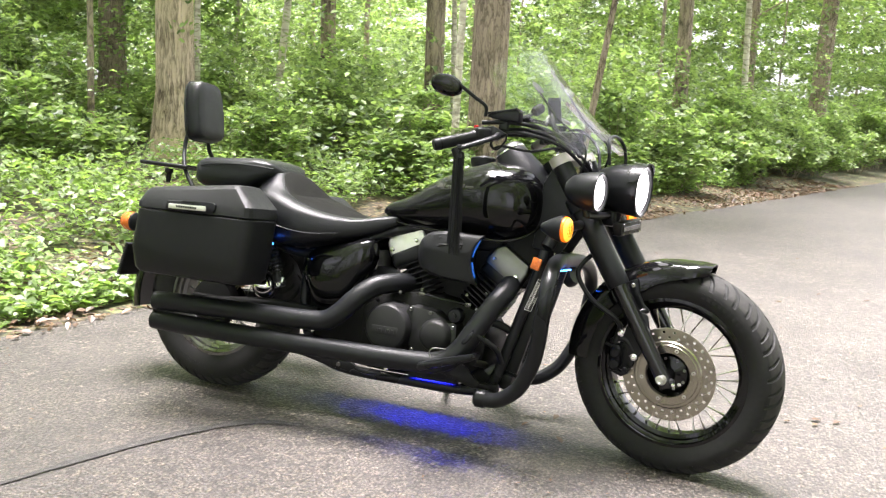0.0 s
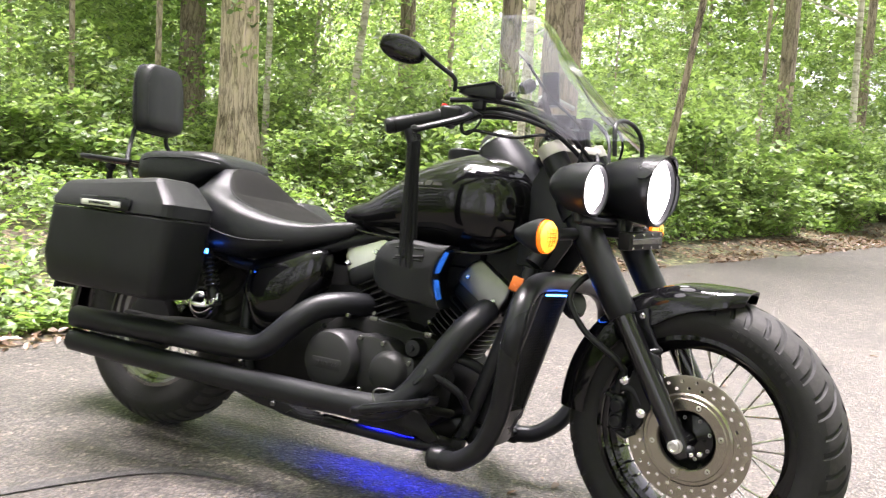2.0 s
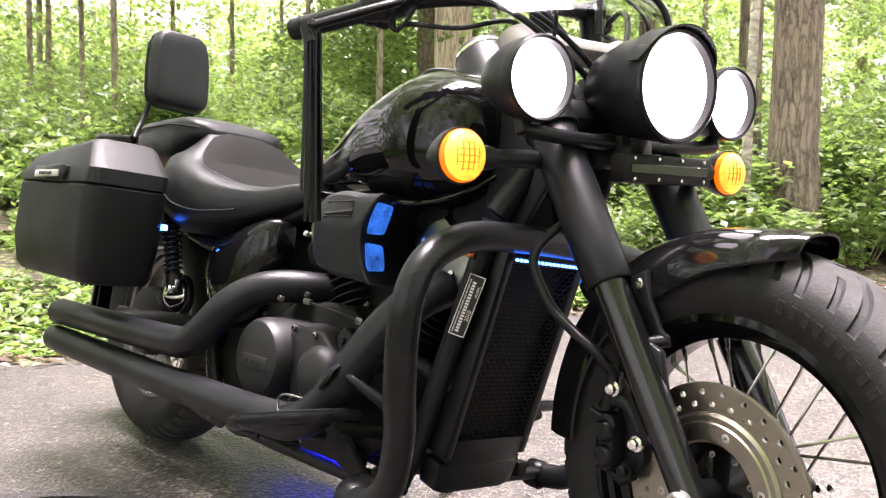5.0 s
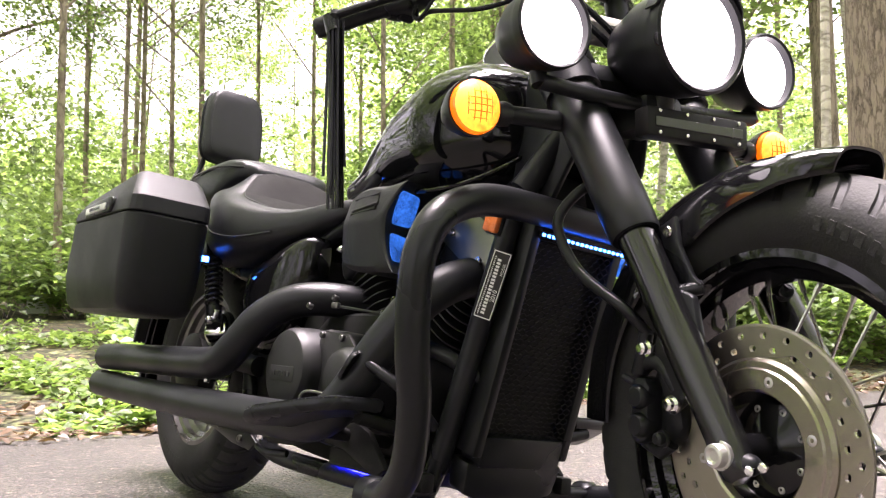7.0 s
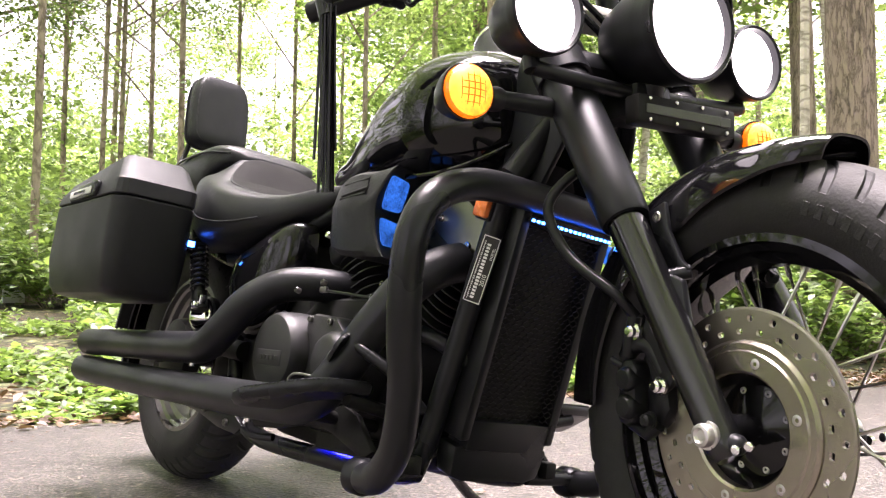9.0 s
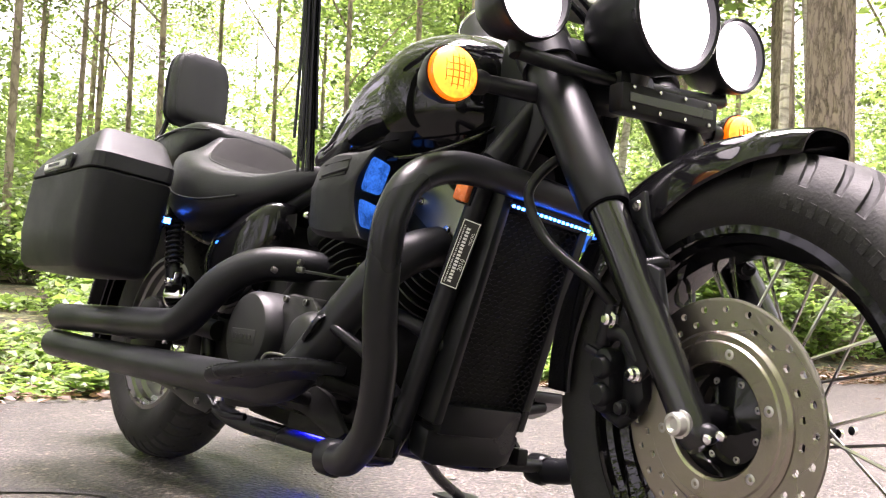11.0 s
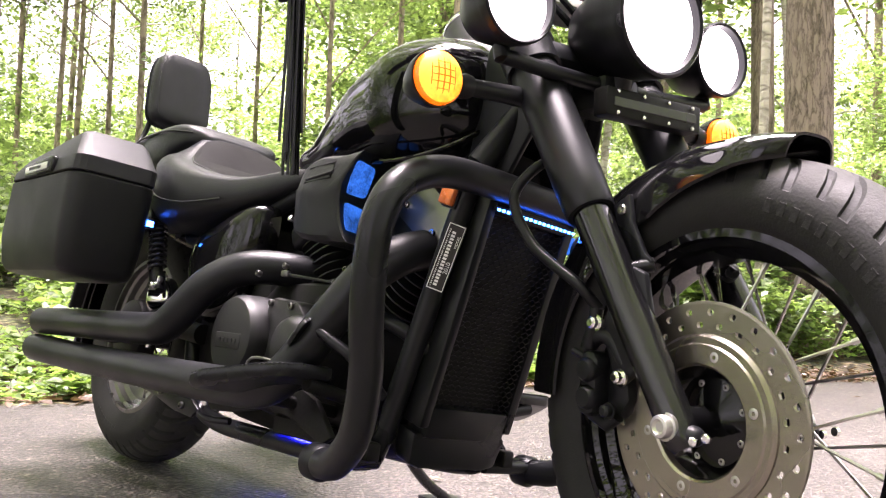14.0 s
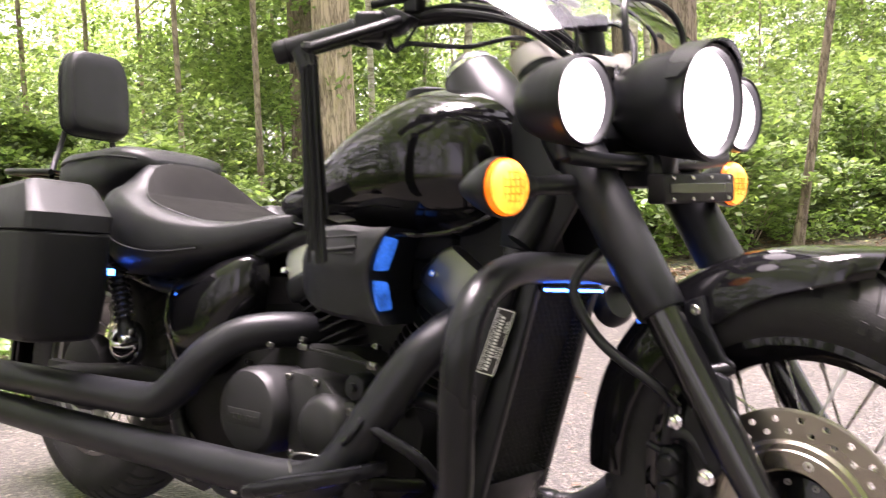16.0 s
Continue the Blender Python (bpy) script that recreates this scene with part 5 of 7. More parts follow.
for y in (-0.055, 0.055):
    bm = tube_bm([leg(0, 0.72) + Vector((0.0, y, 0.0)), (1.245, y, 0.985)], 0.019, 18)
    block(bm, (0.05, 0.035, 0.03), (1.245, y, 0.997), None, 0.008)
    spart("bar_riser", bm, SATIN, label="black handlebar riser")

# brake fluid reservoir, its perch and the looped switch wires, as the turned bars hold them
bm = slab(bmesh.new(), [(1.024, 1.02), (1.03, 1.03), (1.115, 1.046), (1.124, 1.04), (1.126, 1.008), (1.05, 1.014)], 0.045, side_plane(-0.178), 0.004)
reservoir = bpart("fluid_reservoir", bm, SATIN, label="black wedge-shaped brake fluid reservoir on the bar")
bpart("reservoir_lid", slab(bmesh.new(), [(1.022, 1.0275), (1.024, 1.033), (1.118, 1.0505), (1.122, 1.046)], 0.05, side_plane(-0.1755), 0.002), PLASTIC, reservoir, "flat reservoir lid")
bpart("reservoir_post", block_bm((0.03, 0.026, 0.036), (1.075, -0.2, 1.0), None, 0.006), SATIN, reservoir)
bpart("brake_perch", slab(bmesh.new(), [(0.985, 0.985), (1.05, 0.992), (1.094, 0.97), (1.06, 0.95), (1.03, 0.948), (1.012, 0.932), (0.998, 0.938), (0.995, 0.958)], 0.03, side_plane(-0.2), 0.005), SATIN, label="black brake lever perch under the bar")
for pts, r in (([(1.04, -0.215, 0.95), (1.052, -0.215, 0.926), (1.08, -0.21, 0.934), (1.16, -0.175, 0.928), (1.22, -0.13, 0.945), (1.25, -0.09, 0.93)], 0.004),
               ([(1.06, -0.222, 0.965), (1.045, -0.222, 0.935), (1.066, -0.222, 0.922), (1.088, -0.215, 0.95), (1.085, -0.2, 0.975)], 0.003),
               ([(1.01, -0.225, 1.0), (1.1, -0.2, 1.008), (1.18, -0.15, 1.002), (1.25, -0.1, 0.975), (1.29, -0.07, 0.93)], 0.0065)):
    bpart("switch_wire", tube_bm(spline(pts, 7), r, 10), SATIN, label="black wire looped along the handlebar")

# things clamped to the bar behind the screen
mount = spart("accessory_mount", tube_bm(spline([(1.235, -0.09, 1.0), (1.215, -0.085, 1.04), (1.2, -0.06, 1.06)], 5), 0.008, 12), DARK, label="black clamp-on accessory mount")
spart("holder", tube_bm([(1.195, -0.02, 1.035), (1.185, -0.018, 1.115)], 0.021, 20), SATIN, mount, "black cylindrical holder")
bm = lathe_bm([(0, 0.02), (0.012, 0.02), (0.016, 0.012), (0.016, -0.012), (0.012, -0.02), (0, -0.02)], (0.3, 1, 0.5), (1.165, -0.09, 1.075), 18)
lathe(bm, [(0, 0.016), (0.012, 0.014), (0.014, 0.0), (0.012, -0.014), (0, -0.016)], (1, 0.3, 0.4), (1.14, -0.12, 1.045), 16)
tube(bm, [(1.165, -0.09, 1.075), (1.14, -0.12, 1.045), (1.2, -0.05, 1.03)], 0.007, 10)
spart("clamp_knobs", bm, DARK, mount)
bm = tube_bm(spline([(1.2, -0.1, 1.03), (1.18, -0.02, 1.06), (1.2, 0.08, 1.04)], 5), 0.006, 10)
spart("mount_arm", bm, SPOKE, mount)

# cables and hoses about the steering head
for pts, r in (([(1.11, -0.2, 1.01), (1.17, -0.17, 1.012), (1.25, -0.14, 0.99), (1.3, -0.09, 0.955), (1.33, -0.03, 0.9), (1.335, 0.0, 0.86)], 0.005),
               ([(1.1, -0.21, 1.0), (1.17, -0.19, 1.0), (1.26, -0.15, 0.975), (1.31, -0.1, 0.93), (1.335, -0.03, 0.87), (1.34, 0.0, 0.82)], 0.0055),
               ([(1.12, 0.2, 1.0), (1.2, 0.17, 1.02), (1.3, 0.09, 0.97), (1.335, 0.04, 0.89)], 0.005),
               ([(1.13, 0.19, 0.99), (1.22, 0.14, 0.96), (1.29, 0.06, 0.92), (1.32, 0.02, 0.87)], 0.0055)):
    spart("control_cable", tube_bm(spline(pts, 7), r, 8), SATIN, label="black control cable")
for o in (-1, 1):
    bpart("neck_cover", slab(bmesh.new(), [(1.17, 0.635), (1.185, 0.84), (1.215, 0.9), (1.245, 0.9), (1.31, 0.79), (1.305, 0.7), (1.262, 0.625)], 0.014, side_plane(o * 0.075 + 0.007), 0.006), SATIN, label="satin black cover beside the steering head")

# tasselled lever cover: straight hanging strips
hang = STEER @ Vector((1.044, -0.36, 0.948))
down = Matrix.Rotation(radians(8), 3, "X") @ Vector((0, 0, -1))
fringe = bpart("lever_fringe", tube_bm([hang + Vector((-0.012, 0, 0)), hang + down * 0.03], 0.015, 12), SATIN, label="black leather fringe hanging from the brake lever")
frng = random.Random(4)
for k in range(18):
    a = 2.4 * k
    off = Vector((math.cos(a), math.sin(a), 0)) * 0.0145 * math.sqrt((k + 0.5) / 18)
    ln = 0.295 + frng.uniform(-0.05, 0.03)
    sway = Vector((frng.uniform(-0.003, 0.003), frng.uniform(-0.003, 0.003), 0))
    pts = [hang + off * 0.9 + down * 0.01, hang + off + sway + down * ln * 0.5, hang + off * 1.3 + sway * 1.5 + down * ln]
    bpart("strip", tube_bm(spline(pts, 3), 0.0042, 6, flat=(1.0, 0.5)), SATIN, fringe)

# wind screen
def screen_point(u, v):
    """u from -1 to 1 across, v from 0 at the foot to 1 at the top."""
    cx, cz = 1.415 - 0.292 * v - 0.03 * math.sin(math.pi * v), 0.955 + 0.3 * v + 0.012 * math.sin(math.pi * v)
    w = (0.15 + 0.09 * math.sin(math.pi * (0.15 + 0.55 * v))) * (1.0 if v < 0.72 else math.sqrt(max(0.0, 1 - ((v - 0.72) / 0.285) ** 2)))
    y = u * w
    return Vector((cx - 2.0 * y * y, y, cz - 0.35 * y * y))


bm = bmesh.new()
for off in (0.0, 0.004):
    vs = [[bm.verts.new(screen_point(-1 + 2 * i / 24, j / 28) + Vector((off, 0, off * 0.8))) for i in range(25)] for j in range(29)]
    for j in range(28):
        for i in range(24):
            bm.faces.new((vs[j][i], vs[j][i + 1], vs[j + 1][i + 1], vs[j + 1][i]))
screen = spart("windscreen", bm, GLASS, label="clear acrylic windscreen")
screen.visible_shadow = False
for k in range(5):
    bm = bmesh.new()
    u0 = -0.3 + 0.13 * k
    vs = [bm.verts.new(screen_point(u, v) + Vector((0.0052, 0, 0.004))) for u, v in ((u0, 0.1), (u0 + 0.1, 0.1), (u0 + 0.1, 0.16), (u0, 0.16))]
    bm.faces.new(vs)
    spart("screen_mark", bm, LABEL, screen, "dark maker's mark on the screen")
for o in (-1, 1):
    a, b = screen_point(o * 0.5, 0.08), screen_point(o * 0.5, 0.62)
    bm = tube_bm(spline([leg(o * 0.1, 0.66) + Vector((0.03, 0, 0)), a + Vector((-0.03, 0, -0.01)), a.lerp(b, 0.5) + Vector((-0.03, 0, -0.01)), b + Vector((-0.008, 0, -0.006))], 6), 0.0034, 10)
    st = spart("screen_stay", bm, SATIN, screen, "black screen stay")
    oval = lathe_bm([(0.0, 0.004), (0.02, 0.004), (0.024, 0), (0.0, -0.002)], (-0.7, 0, -0.7), b + Vector((-0.004, 0, -0.004)), 24)
    spart("stay_pad", oval, SPOKE, st)
spart("screen_trim", tube_bm(spline([(1.405, -0.074, 0.92), (1.4, -0.072, 0.965), (1.39, -0.052, 0.995), (1.386, 0.0, 1.006), (1.39, 0.052, 0.995), (1.4, 0.072, 0.965), (1.405, 0.074, 0.92)], 6), 0.0055, 10), SATIN, screen, "black hoop at the screen's foot")

# fuel tank, filler cap, instrument pod
secs = [(0.635, 0.704, 0.012, 0.05), (0.66, 0.707, 0.03, 0.078), (0.72, 0.713, 0.049, 0.094), (0.8, 0.736, 0.078, 0.121), (0.88, 0.757, 0.102, 0.146), (0.96, 0.772, 0.118, 0.164), (1.02, 0.774, 0.128, 0.175),
        (1.075, 0.771, 0.127, 0.171), (1.12, 0.769, 0.119, 0.158), (1.158, 0.767, 0.1, 0.133), (1.186, 0.766, 0.07, 0.094), (1.198, 0.766, 0.03, 0.047)]
keys = []
for i in range(4 * (len(secs) - 1) + 1):
    k, f = min(i // 4, len(secs) - 2), i / 4 - min(i // 4, len(secs) - 2)
    p0, p1, p2, p3 = secs[max(k - 1, 0)], secs[k], secs[k + 1], secs[min(k + 2, len(secs) - 1)]
    keys.append([0.5 * (2 * b + (c - a) * f + (2 * a - 5 * b + 4 * c - d) * f * f + (3 * b - a - 3 * c + d) * f ** 3) for a, b, c, d in zip(p0, p1, p2, p3)])
tank_bm = loft(bmesh.new(), [super_ring(x, z, max(hz, 0.004), max(hy, 0.01), 2.7, 56, up=2.3) for x, z, hz, hy in keys])
tank_skin = BVHTree.FromBMesh(tank_bm)
tank = bpart("fuel_tank", tank_bm, GLOSS, label="gloss black teardrop fuel tank", flat_angle=60)
for o in (-1, 1):
    hem = [(x, o * hy * 0.93, z - hz + 0.002) for x, z, hz, hy in keys[4:-2]]
    bpart("tank_seam", tube_bm(hem, 0.004, 8), GLOSS, tank, "rolled lower seam of the tank")
    for x0, x1, z0, z1 in ((0.845, 0.875, 0.797, 0.812), (0.88, 0.9, 0.798, 0.806), (0.905, 0.925, 0.799, 0.807), (0.93, 0.95, 0.8, 0.812), (0.955, 0.985, 0.801, 0.808), (0.83, 1.0, 0.792, 0.7935)):
        bm = bmesh.new()
        row = []
        for i in range(5):
            x = x0 + (x1 - x0) * i / 4
            pair = []
            for z in (z0, z1):
                hit = tank_skin.ray_cast(Vector((x + (z - z0) * 0.4, o, z)), Vector((0, -o, 0)))[0]
                pair.append(bm.verts.new(hit + Vector((0, o * 0.0007, 0))))
            row.append(pair)
        for p, q in zip(row, row[1:]):
            bm.faces.new((p[0], q[0], q[1], p[1]))
        bpart("tank_badge", bm, GREYPRINT, tank, "faint grey badge on the tank")
bpart("filler_cap", lathe_bm([(0, 0.024), (0.016, 0.024), (0.018, 0.021), (0.037, 0.02), (0.042, 0.016), (0.043, 0.002), (0.04, -0.012), (0.0, -0.014)], (-0.06, 0, 1), (0.955, -0.005, 0.892), 36), SATIN, tank, "black filler cap")
pod_axis = Vector((-0.55, 0, 0.83)).normalized()
pc = Vector((1.055, 0, 0.918))
pod = bpart("instrument_pod", lathe_bm([(0.0, -0.14), (0.086, -0.14), (0.082, -0.1), (0.069, -0.045), (0.055, 0.0), (0.05, 0.02), (0.047, 0.026)], pod_axis, pc, 40), SATIN, label="satin grey-black instrument pod on the tank")
bpart("pod_rim", lathe_bm([(0.05, 0.018), (0.0515, 0.02), (0.051, 0.025), (0.046, 0.027)], pod_axis, pc, 40), CHROME, pod, "bright ring of the instrument")
bpart("dial_face", lathe_bm([(0.047, 0.026), (0.044, 0.036), (0.034, 0.044), (0.017, 0.048), (0.0, 0.049)], pod_axis, pc, 32), LABEL, pod, "dark domed dial glass")

# seats
def seat_ring(x, zt, zb, hy, dish, n=30):
    ring = []
    for k in range(n):
        a = 2 * math.pi * k / n
        c, s = math.cos(a), math.sin(a)
        y = hy * math.copysign(abs(c) ** (2 / 3.2), c)
        if s >= 0:
            z = zb + (zt - zb) * (0.45 + 0.55 * abs(s) ** (2 / 5.5)) - dish * (1 - min(1.0, max(0.0, (abs(y) / hy - 0.4) / 0.42)) ** 2 * (3 - 2 * min(1.0, max(0.0, (abs(y) / hy - 0.4) / 0.42)))) * abs(s)
        else:
            z = zb + (zt - zb) * 0.45 * (1 - abs(s) ** (2 / 3.5))
        ring.append((x, y, z))
    return ring


def blend(rows, n=5):
    out = []
    for k in range(len(rows) - 1):
        p0, p1, p2, p3 = rows[max(k - 1, 0)], rows[k], rows[k + 1], rows[min(k + 2, len(rows) - 1)]
        for i in range(n):
            f = i / n
            out.append([0.5 * (2 * b + (c - a) * f + (2 * a - 5 * b + 4 * c - d) * f * f + (3 * b - a - 3 * c + d) * f ** 3) for a, b, c, d in zip(p0, p1, p2, p3)])
    out.append(list(rows[-1]))
    return out


rows = blend([(0.13, 0.65, 0.6, 0.06, 0.0), (0.145, 0.705, 0.575, 0.12, -0.03), (0.18, 0.738, 0.555, 0.165, -0.048), (0.23, 0.754, 0.545, 0.195, -0.05), (0.28, 0.745, 0.545, 0.209, -0.03), (0.335, 0.725, 0.545, 0.215, 0.008), (0.4, 0.702, 0.55, 0.212, 0.036),
              (0.48, 0.68, 0.57, 0.19, 0.03), (0.57, 0.673, 0.592, 0.152, 0.008), (0.65, 0.686, 0.622, 0.115, 0.0), (0.7, 0.69, 0.65, 0.085, 0.0), (0.72, 0.68, 0.665, 0.05, 0.0)])
seat_bm = loft(bmesh.new(), [seat_ring(*r) for r in rows])
seat_skin = BVHTree.FromBMesh(seat_bm)
seat = bpart("rider_seat", seat_bm, VINYL, label="black stitched vinyl bucket seat", flat_angle=70)
rows = blend([(-0.105, 0.78, 0.755, 0.06, 0), (-0.097, 0.812, 0.735, 0.11, 0), (-0.06, 0.832, 0.72, 0.138, 0), (0.03, 0.838, 0.715, 0.148, 0.004), (0.12, 0.844, 0.715, 0.146, 0.004), (0.17, 0.842, 0.745, 0.138, 0), (0.215, 0.83, 0.772, 0.12, 0), (0.238, 0.808, 0.785, 0.08, 0)])
pillion = bpart("pillion_seat", loft(bmesh.new(), [seat_ring(*r) for r in rows]), VINYL, label="black stitched pillion pad", flat_angle=70)
# stitched inlay and seams
def on_seat(x, y, lift=0.0015):
    hit = seat_skin.ray_cast(Vector((x, y, 2)), Vector((0, 0, -1)))[0]
    return hit + Vector((0, 0, lift))


def inlay_point(a, s, lift=0.004):
    """a runs round the panel's edge, s from its middle to the edge."""
    cs, sn = math.cos(a), math.sin(a)
    x = 0.405 + 0.165 * s * cs
    taper = 1 - 0.42 * max(0.0, (x - 0.36) / 0.21) ** 1.5
    return on_seat(x, 0.168 * s * taper * math.copysign(abs(sn) ** 0.8, sn), lift)


rings = [[tuple(inlay_point(2 * math.pi * k / 48, s)) for k in range(48)] for s in (1.0, 0.93, 0.85, 0.76, 0.65, 0.55, 0.45, 0.35, 0.25, 0.15, 0.06)]
bpart("seat_inlay", loft(bmesh.new(), rings), INLAY, seat, "darker grained inlay panel", flat_angle=70)
bpart("seat_seam", tube_bm([inlay_point(2 * math.pi * k / 64, 1.0, 0.0005) for k in range(64)], 0.0032, 8, closed=True), VINYL, seat, "raised seam round the seat's inlay")
for o in (-1, 1):
    pts = [(0.18, o * 0.168, 0.68), (0.25, o * 0.203, 0.645), (0.33, o * 0.217, 0.615), (0.43, o * 0.206, 0.602), (0.53, o * 0.172, 0.612)]
    bpart("seat_stitch", tube_bm(spline(pts, 6), 0.0022, 8), VINYL, seat, "stitched side seam")
    pts = [(-0.098, o * 0.105, 0.78), (-0.04, o * 0.144, 0.8), (0.06, o * 0.148, 0.81), (0.15, o * 0.145, 0.812), (0.23, o * 0.12, 0.806)]
    bpart("pillion_seam", tube_bm(spline(pts, 6), 0.0025, 8), VINYL, pillion, "stitched piping")

# sissy bar, backrest, rack
bm = bmesh.new()
rings = []
lean = Matrix.Translation((-0.172, 0, 1.0)) @ Matrix.Rotation(radians(-9), 4, "Y")
for t, sc in ((-0.032, 0.86), (-0.026, 0.95), (-0.01, 1.0), (0.012, 1.0), (0.024, 0.97), (0.033, 0.9), (0.037, 0.8), (0.039, 0.4)):
    ring = []
    for k in range(40):
        a = 2 * math.pi * k / 40
        c, s = math.cos(a), math.sin(a)
        p = 6.0
        y = 0.088 * sc * math.copysign(abs(c) ** (2 / p), c) * (1 - 0.1 * max(0, s))
        z = 0.11 * (1 - (1 - sc) * 0.6) * math.copysign(abs(s) ** (2 / (p if s < 0 else 3.4)), s)
        ring.append(tuple(lean @ Vector((t, y, z))))
    rings.append(ring)
back = bpart("backrest", loft(bm, rings), VINYL, label="black padded sissy-bar backrest", flat_angle=60)
ring = [tuple(lean @ Vector((-0.012, 0.0895 * math.copysign(abs(math.cos(a)) ** (2 / 6.0), math.cos(a)) * (1 - 0.1 * max(0, math.sin(a))), 0.1105 * math.copysign(abs(math.sin(a)) ** (2 / (6.0 if math.sin(a) < 0 else 3.4)), math.sin(a))))) for a in (2 * math.pi * k / 40 for k in range(40))]
face = [tuple(lean @ Vector((0.0335, 0.076 * math.copysign(abs(math.cos(a)) ** (2 / 6.0), math.cos(a)) * (1 - 0.1 * max(0, math.sin(a))), 0.1 * math.copysign(abs(math.sin(a)) ** (2 / (6.0 if math.sin(a) < 0 else 3.4)), math.sin(a))))) for a in (2 * math.pi * k / 40 for k in range(40))]
bpart("backrest_seam", tube_bm(face, 0.002, 6, closed=True), VINYL, back, "stitched seam round the pad's face")
bpart("backrest_piping", tube_bm(ring, 0.0025, 6, closed=True), VINYL, back)
for o in (-1, 1):
    bpart("sissy_bar", tube_bm(spline([(-0.02, o * 0.13, 0.62), (-0.08, o * 0.13, 0.7), (-0.145, o * 0.115, 0.78), (-0.185, o * 0.075, 0.86), (-0.185, o * 0.06, 0.93)], 7), 0.0075, 12), SATIN, label="black sissy-bar upright")
rack = bpart("luggage_rack", tube_bm(spline([(-0.12, -0.13, 0.785), (-0.2, -0.145, 0.787), (-0.3, -0.145, 0.79), (-0.325, -0.11, 0.791), (-0.325, 0.11, 0.791), (-0.3, 0.145, 0.79), (-0.2, 0.145, 0.787), (-0.12, 0.13, 0.785)], 6), 0.008, 12), SATIN, label="black rear luggage rack")
bpart("rack_plate", block_bm((0.19, 0.27, 0.006), (-0.215, 0, 0.7885), None, 0.002), SATIN, rack, "flat black rack plate")
for x in (-0.17, -0.25):
    bpart("rack_bar", tube_bm([(x, -0.145, 0.787), (x, 0.145, 0.787)], 0.006, 10), SATIN, rack)
bpart("rack_knob", lathe_bm([(0, 0.0), (0.014, 0.0), (0.016, -0.012), (0.009, -0.02), (0.009, -0.05), (0, -0.05)], (0, 0, 1), (-0.21, -0.12, 0.775), 16), DARK, rack)

# panniers
def pannier(o):
    """Body, lid, latch; o is -1 for the side with the exhaust."""
    def box(rows):
        return loft(bmesh.new(), rows)

    def ring(z, x0, x1, y0, y1, r=0.03, cf=0.0):
        pts = []
        for cx, cy, a0 in ((x1 - r, y1 - r, 0), (x0 + r, y1 - r, 90), (x0 + r, y0 + r, 180), (x1 - r, y0 + r, 270)):
            for k in range(5):
                a = radians(a0 + 22.5 * k)
                pts.append((cx + r * math.cos(a), o * (cy + r * math.sin(a)), z + cf * (cx + r * math.cos(a))))
        return pts

    body = bpart("pannier", box([ring(0.414, -0.085, 0.29, 0.245, 0.365), ring(0.42, -0.1, 0.306, 0.23, 0.385), ring(0.435, -0.11, 0.317, 0.225, 0.395), ring(0.5, -0.122, 0.33, 0.222, 0.405, 0.035, 0.0),
                                 ring(0.626, -0.11, 0.342, 0.222, 0.408, 0.04, 0.0), ring(0.63, -0.106, 0.338, 0.225, 0.404, 0.04)]), PLASTIC, label="matte black hard pannier")
    lid = bpart("pannier_lid", box([ring(0.632, -0.108, 0.34, 0.224, 0.4055, 0.038), ring(0.6345, -0.11, 0.342, 0.222, 0.408, 0.038), ring(0.655, -0.108, 0.34, 0.223, 0.405, 0.032, 0.035), ring(0.696, -0.096, 0.276, 0.228, 0.382, 0.022, 0.1),
                                    ring(0.707, -0.088, 0.264, 0.236, 0.37, 0.02, 0.1), ring(0.711, -0.076, 0.25, 0.246, 0.357, 0.018, 0.1)]), PLASTIC, body, "faceted black lid", flat_angle=20)
    latch = bpart("pannier_latch", slab(bmesh.new(), [(0.02, -0.018), (0.205, -0.018), (0.215, 0.0), (0.212, 0.016), (0.19, 0.02), (0.025, 0.012)], 0.014, Matrix.Translation((0, o * 0.4, 0.652)) @ (side_plane(0) if o < 0 else Matrix(((1, 0, 0, 0), (0, 0, 1, 0), (0, 1, 0, 0), (0, 0, 0, 1)))), 0.004), SATIN, body, "black latch body")
    bpart("latch_plate", block_bm((0.145, 0.004, 0.016), (0.108, o * 0.4155, 0.648), Matrix.Rotation(radians(-1), 4, "Y"), 0.002), ALU, body, "bright latch plate")
    bm = bmesh.new()
    for k in range(9):
        block(bm, (0.006, 0.0012, 0.007), (0.07 + 0.009 * k, o * 0.4178, 0.648), None, 0, 1)
    bpart("latch_marks", bm, SATIN, body)
    return body


pannier(-1)
pannier(1)

# exhaust
upper = [(-0.092, -0.27, 0.312), (0.1, -0.268, 0.317), (0.35, -0.264, 0.322), (0.52, -0.26, 0.327), (0.57, -0.257, 0.336), (0.61, -0.25, 0.366), (0.655, -0.232, 0.418), (0.69, -0.2, 0.453), (0.724, -0.165, 0.468), (0.754, -0.115, 0.472), (0.774, -0.05, 0.47)]
lower = [(-0.088, -0.275, 0.246), (0.2, -0.272, 0.244), (0.6, -0.268, 0.246), (0.88, -0.262, 0.25), (0.97, -0.255, 0.262), (1.02, -0.245, 0.3), (1.06, -0.225, 0.37), (1.1, -0.19, 0.45), (1.12, -0.15, 0.49), (1.12, -0.1, 0.51)]
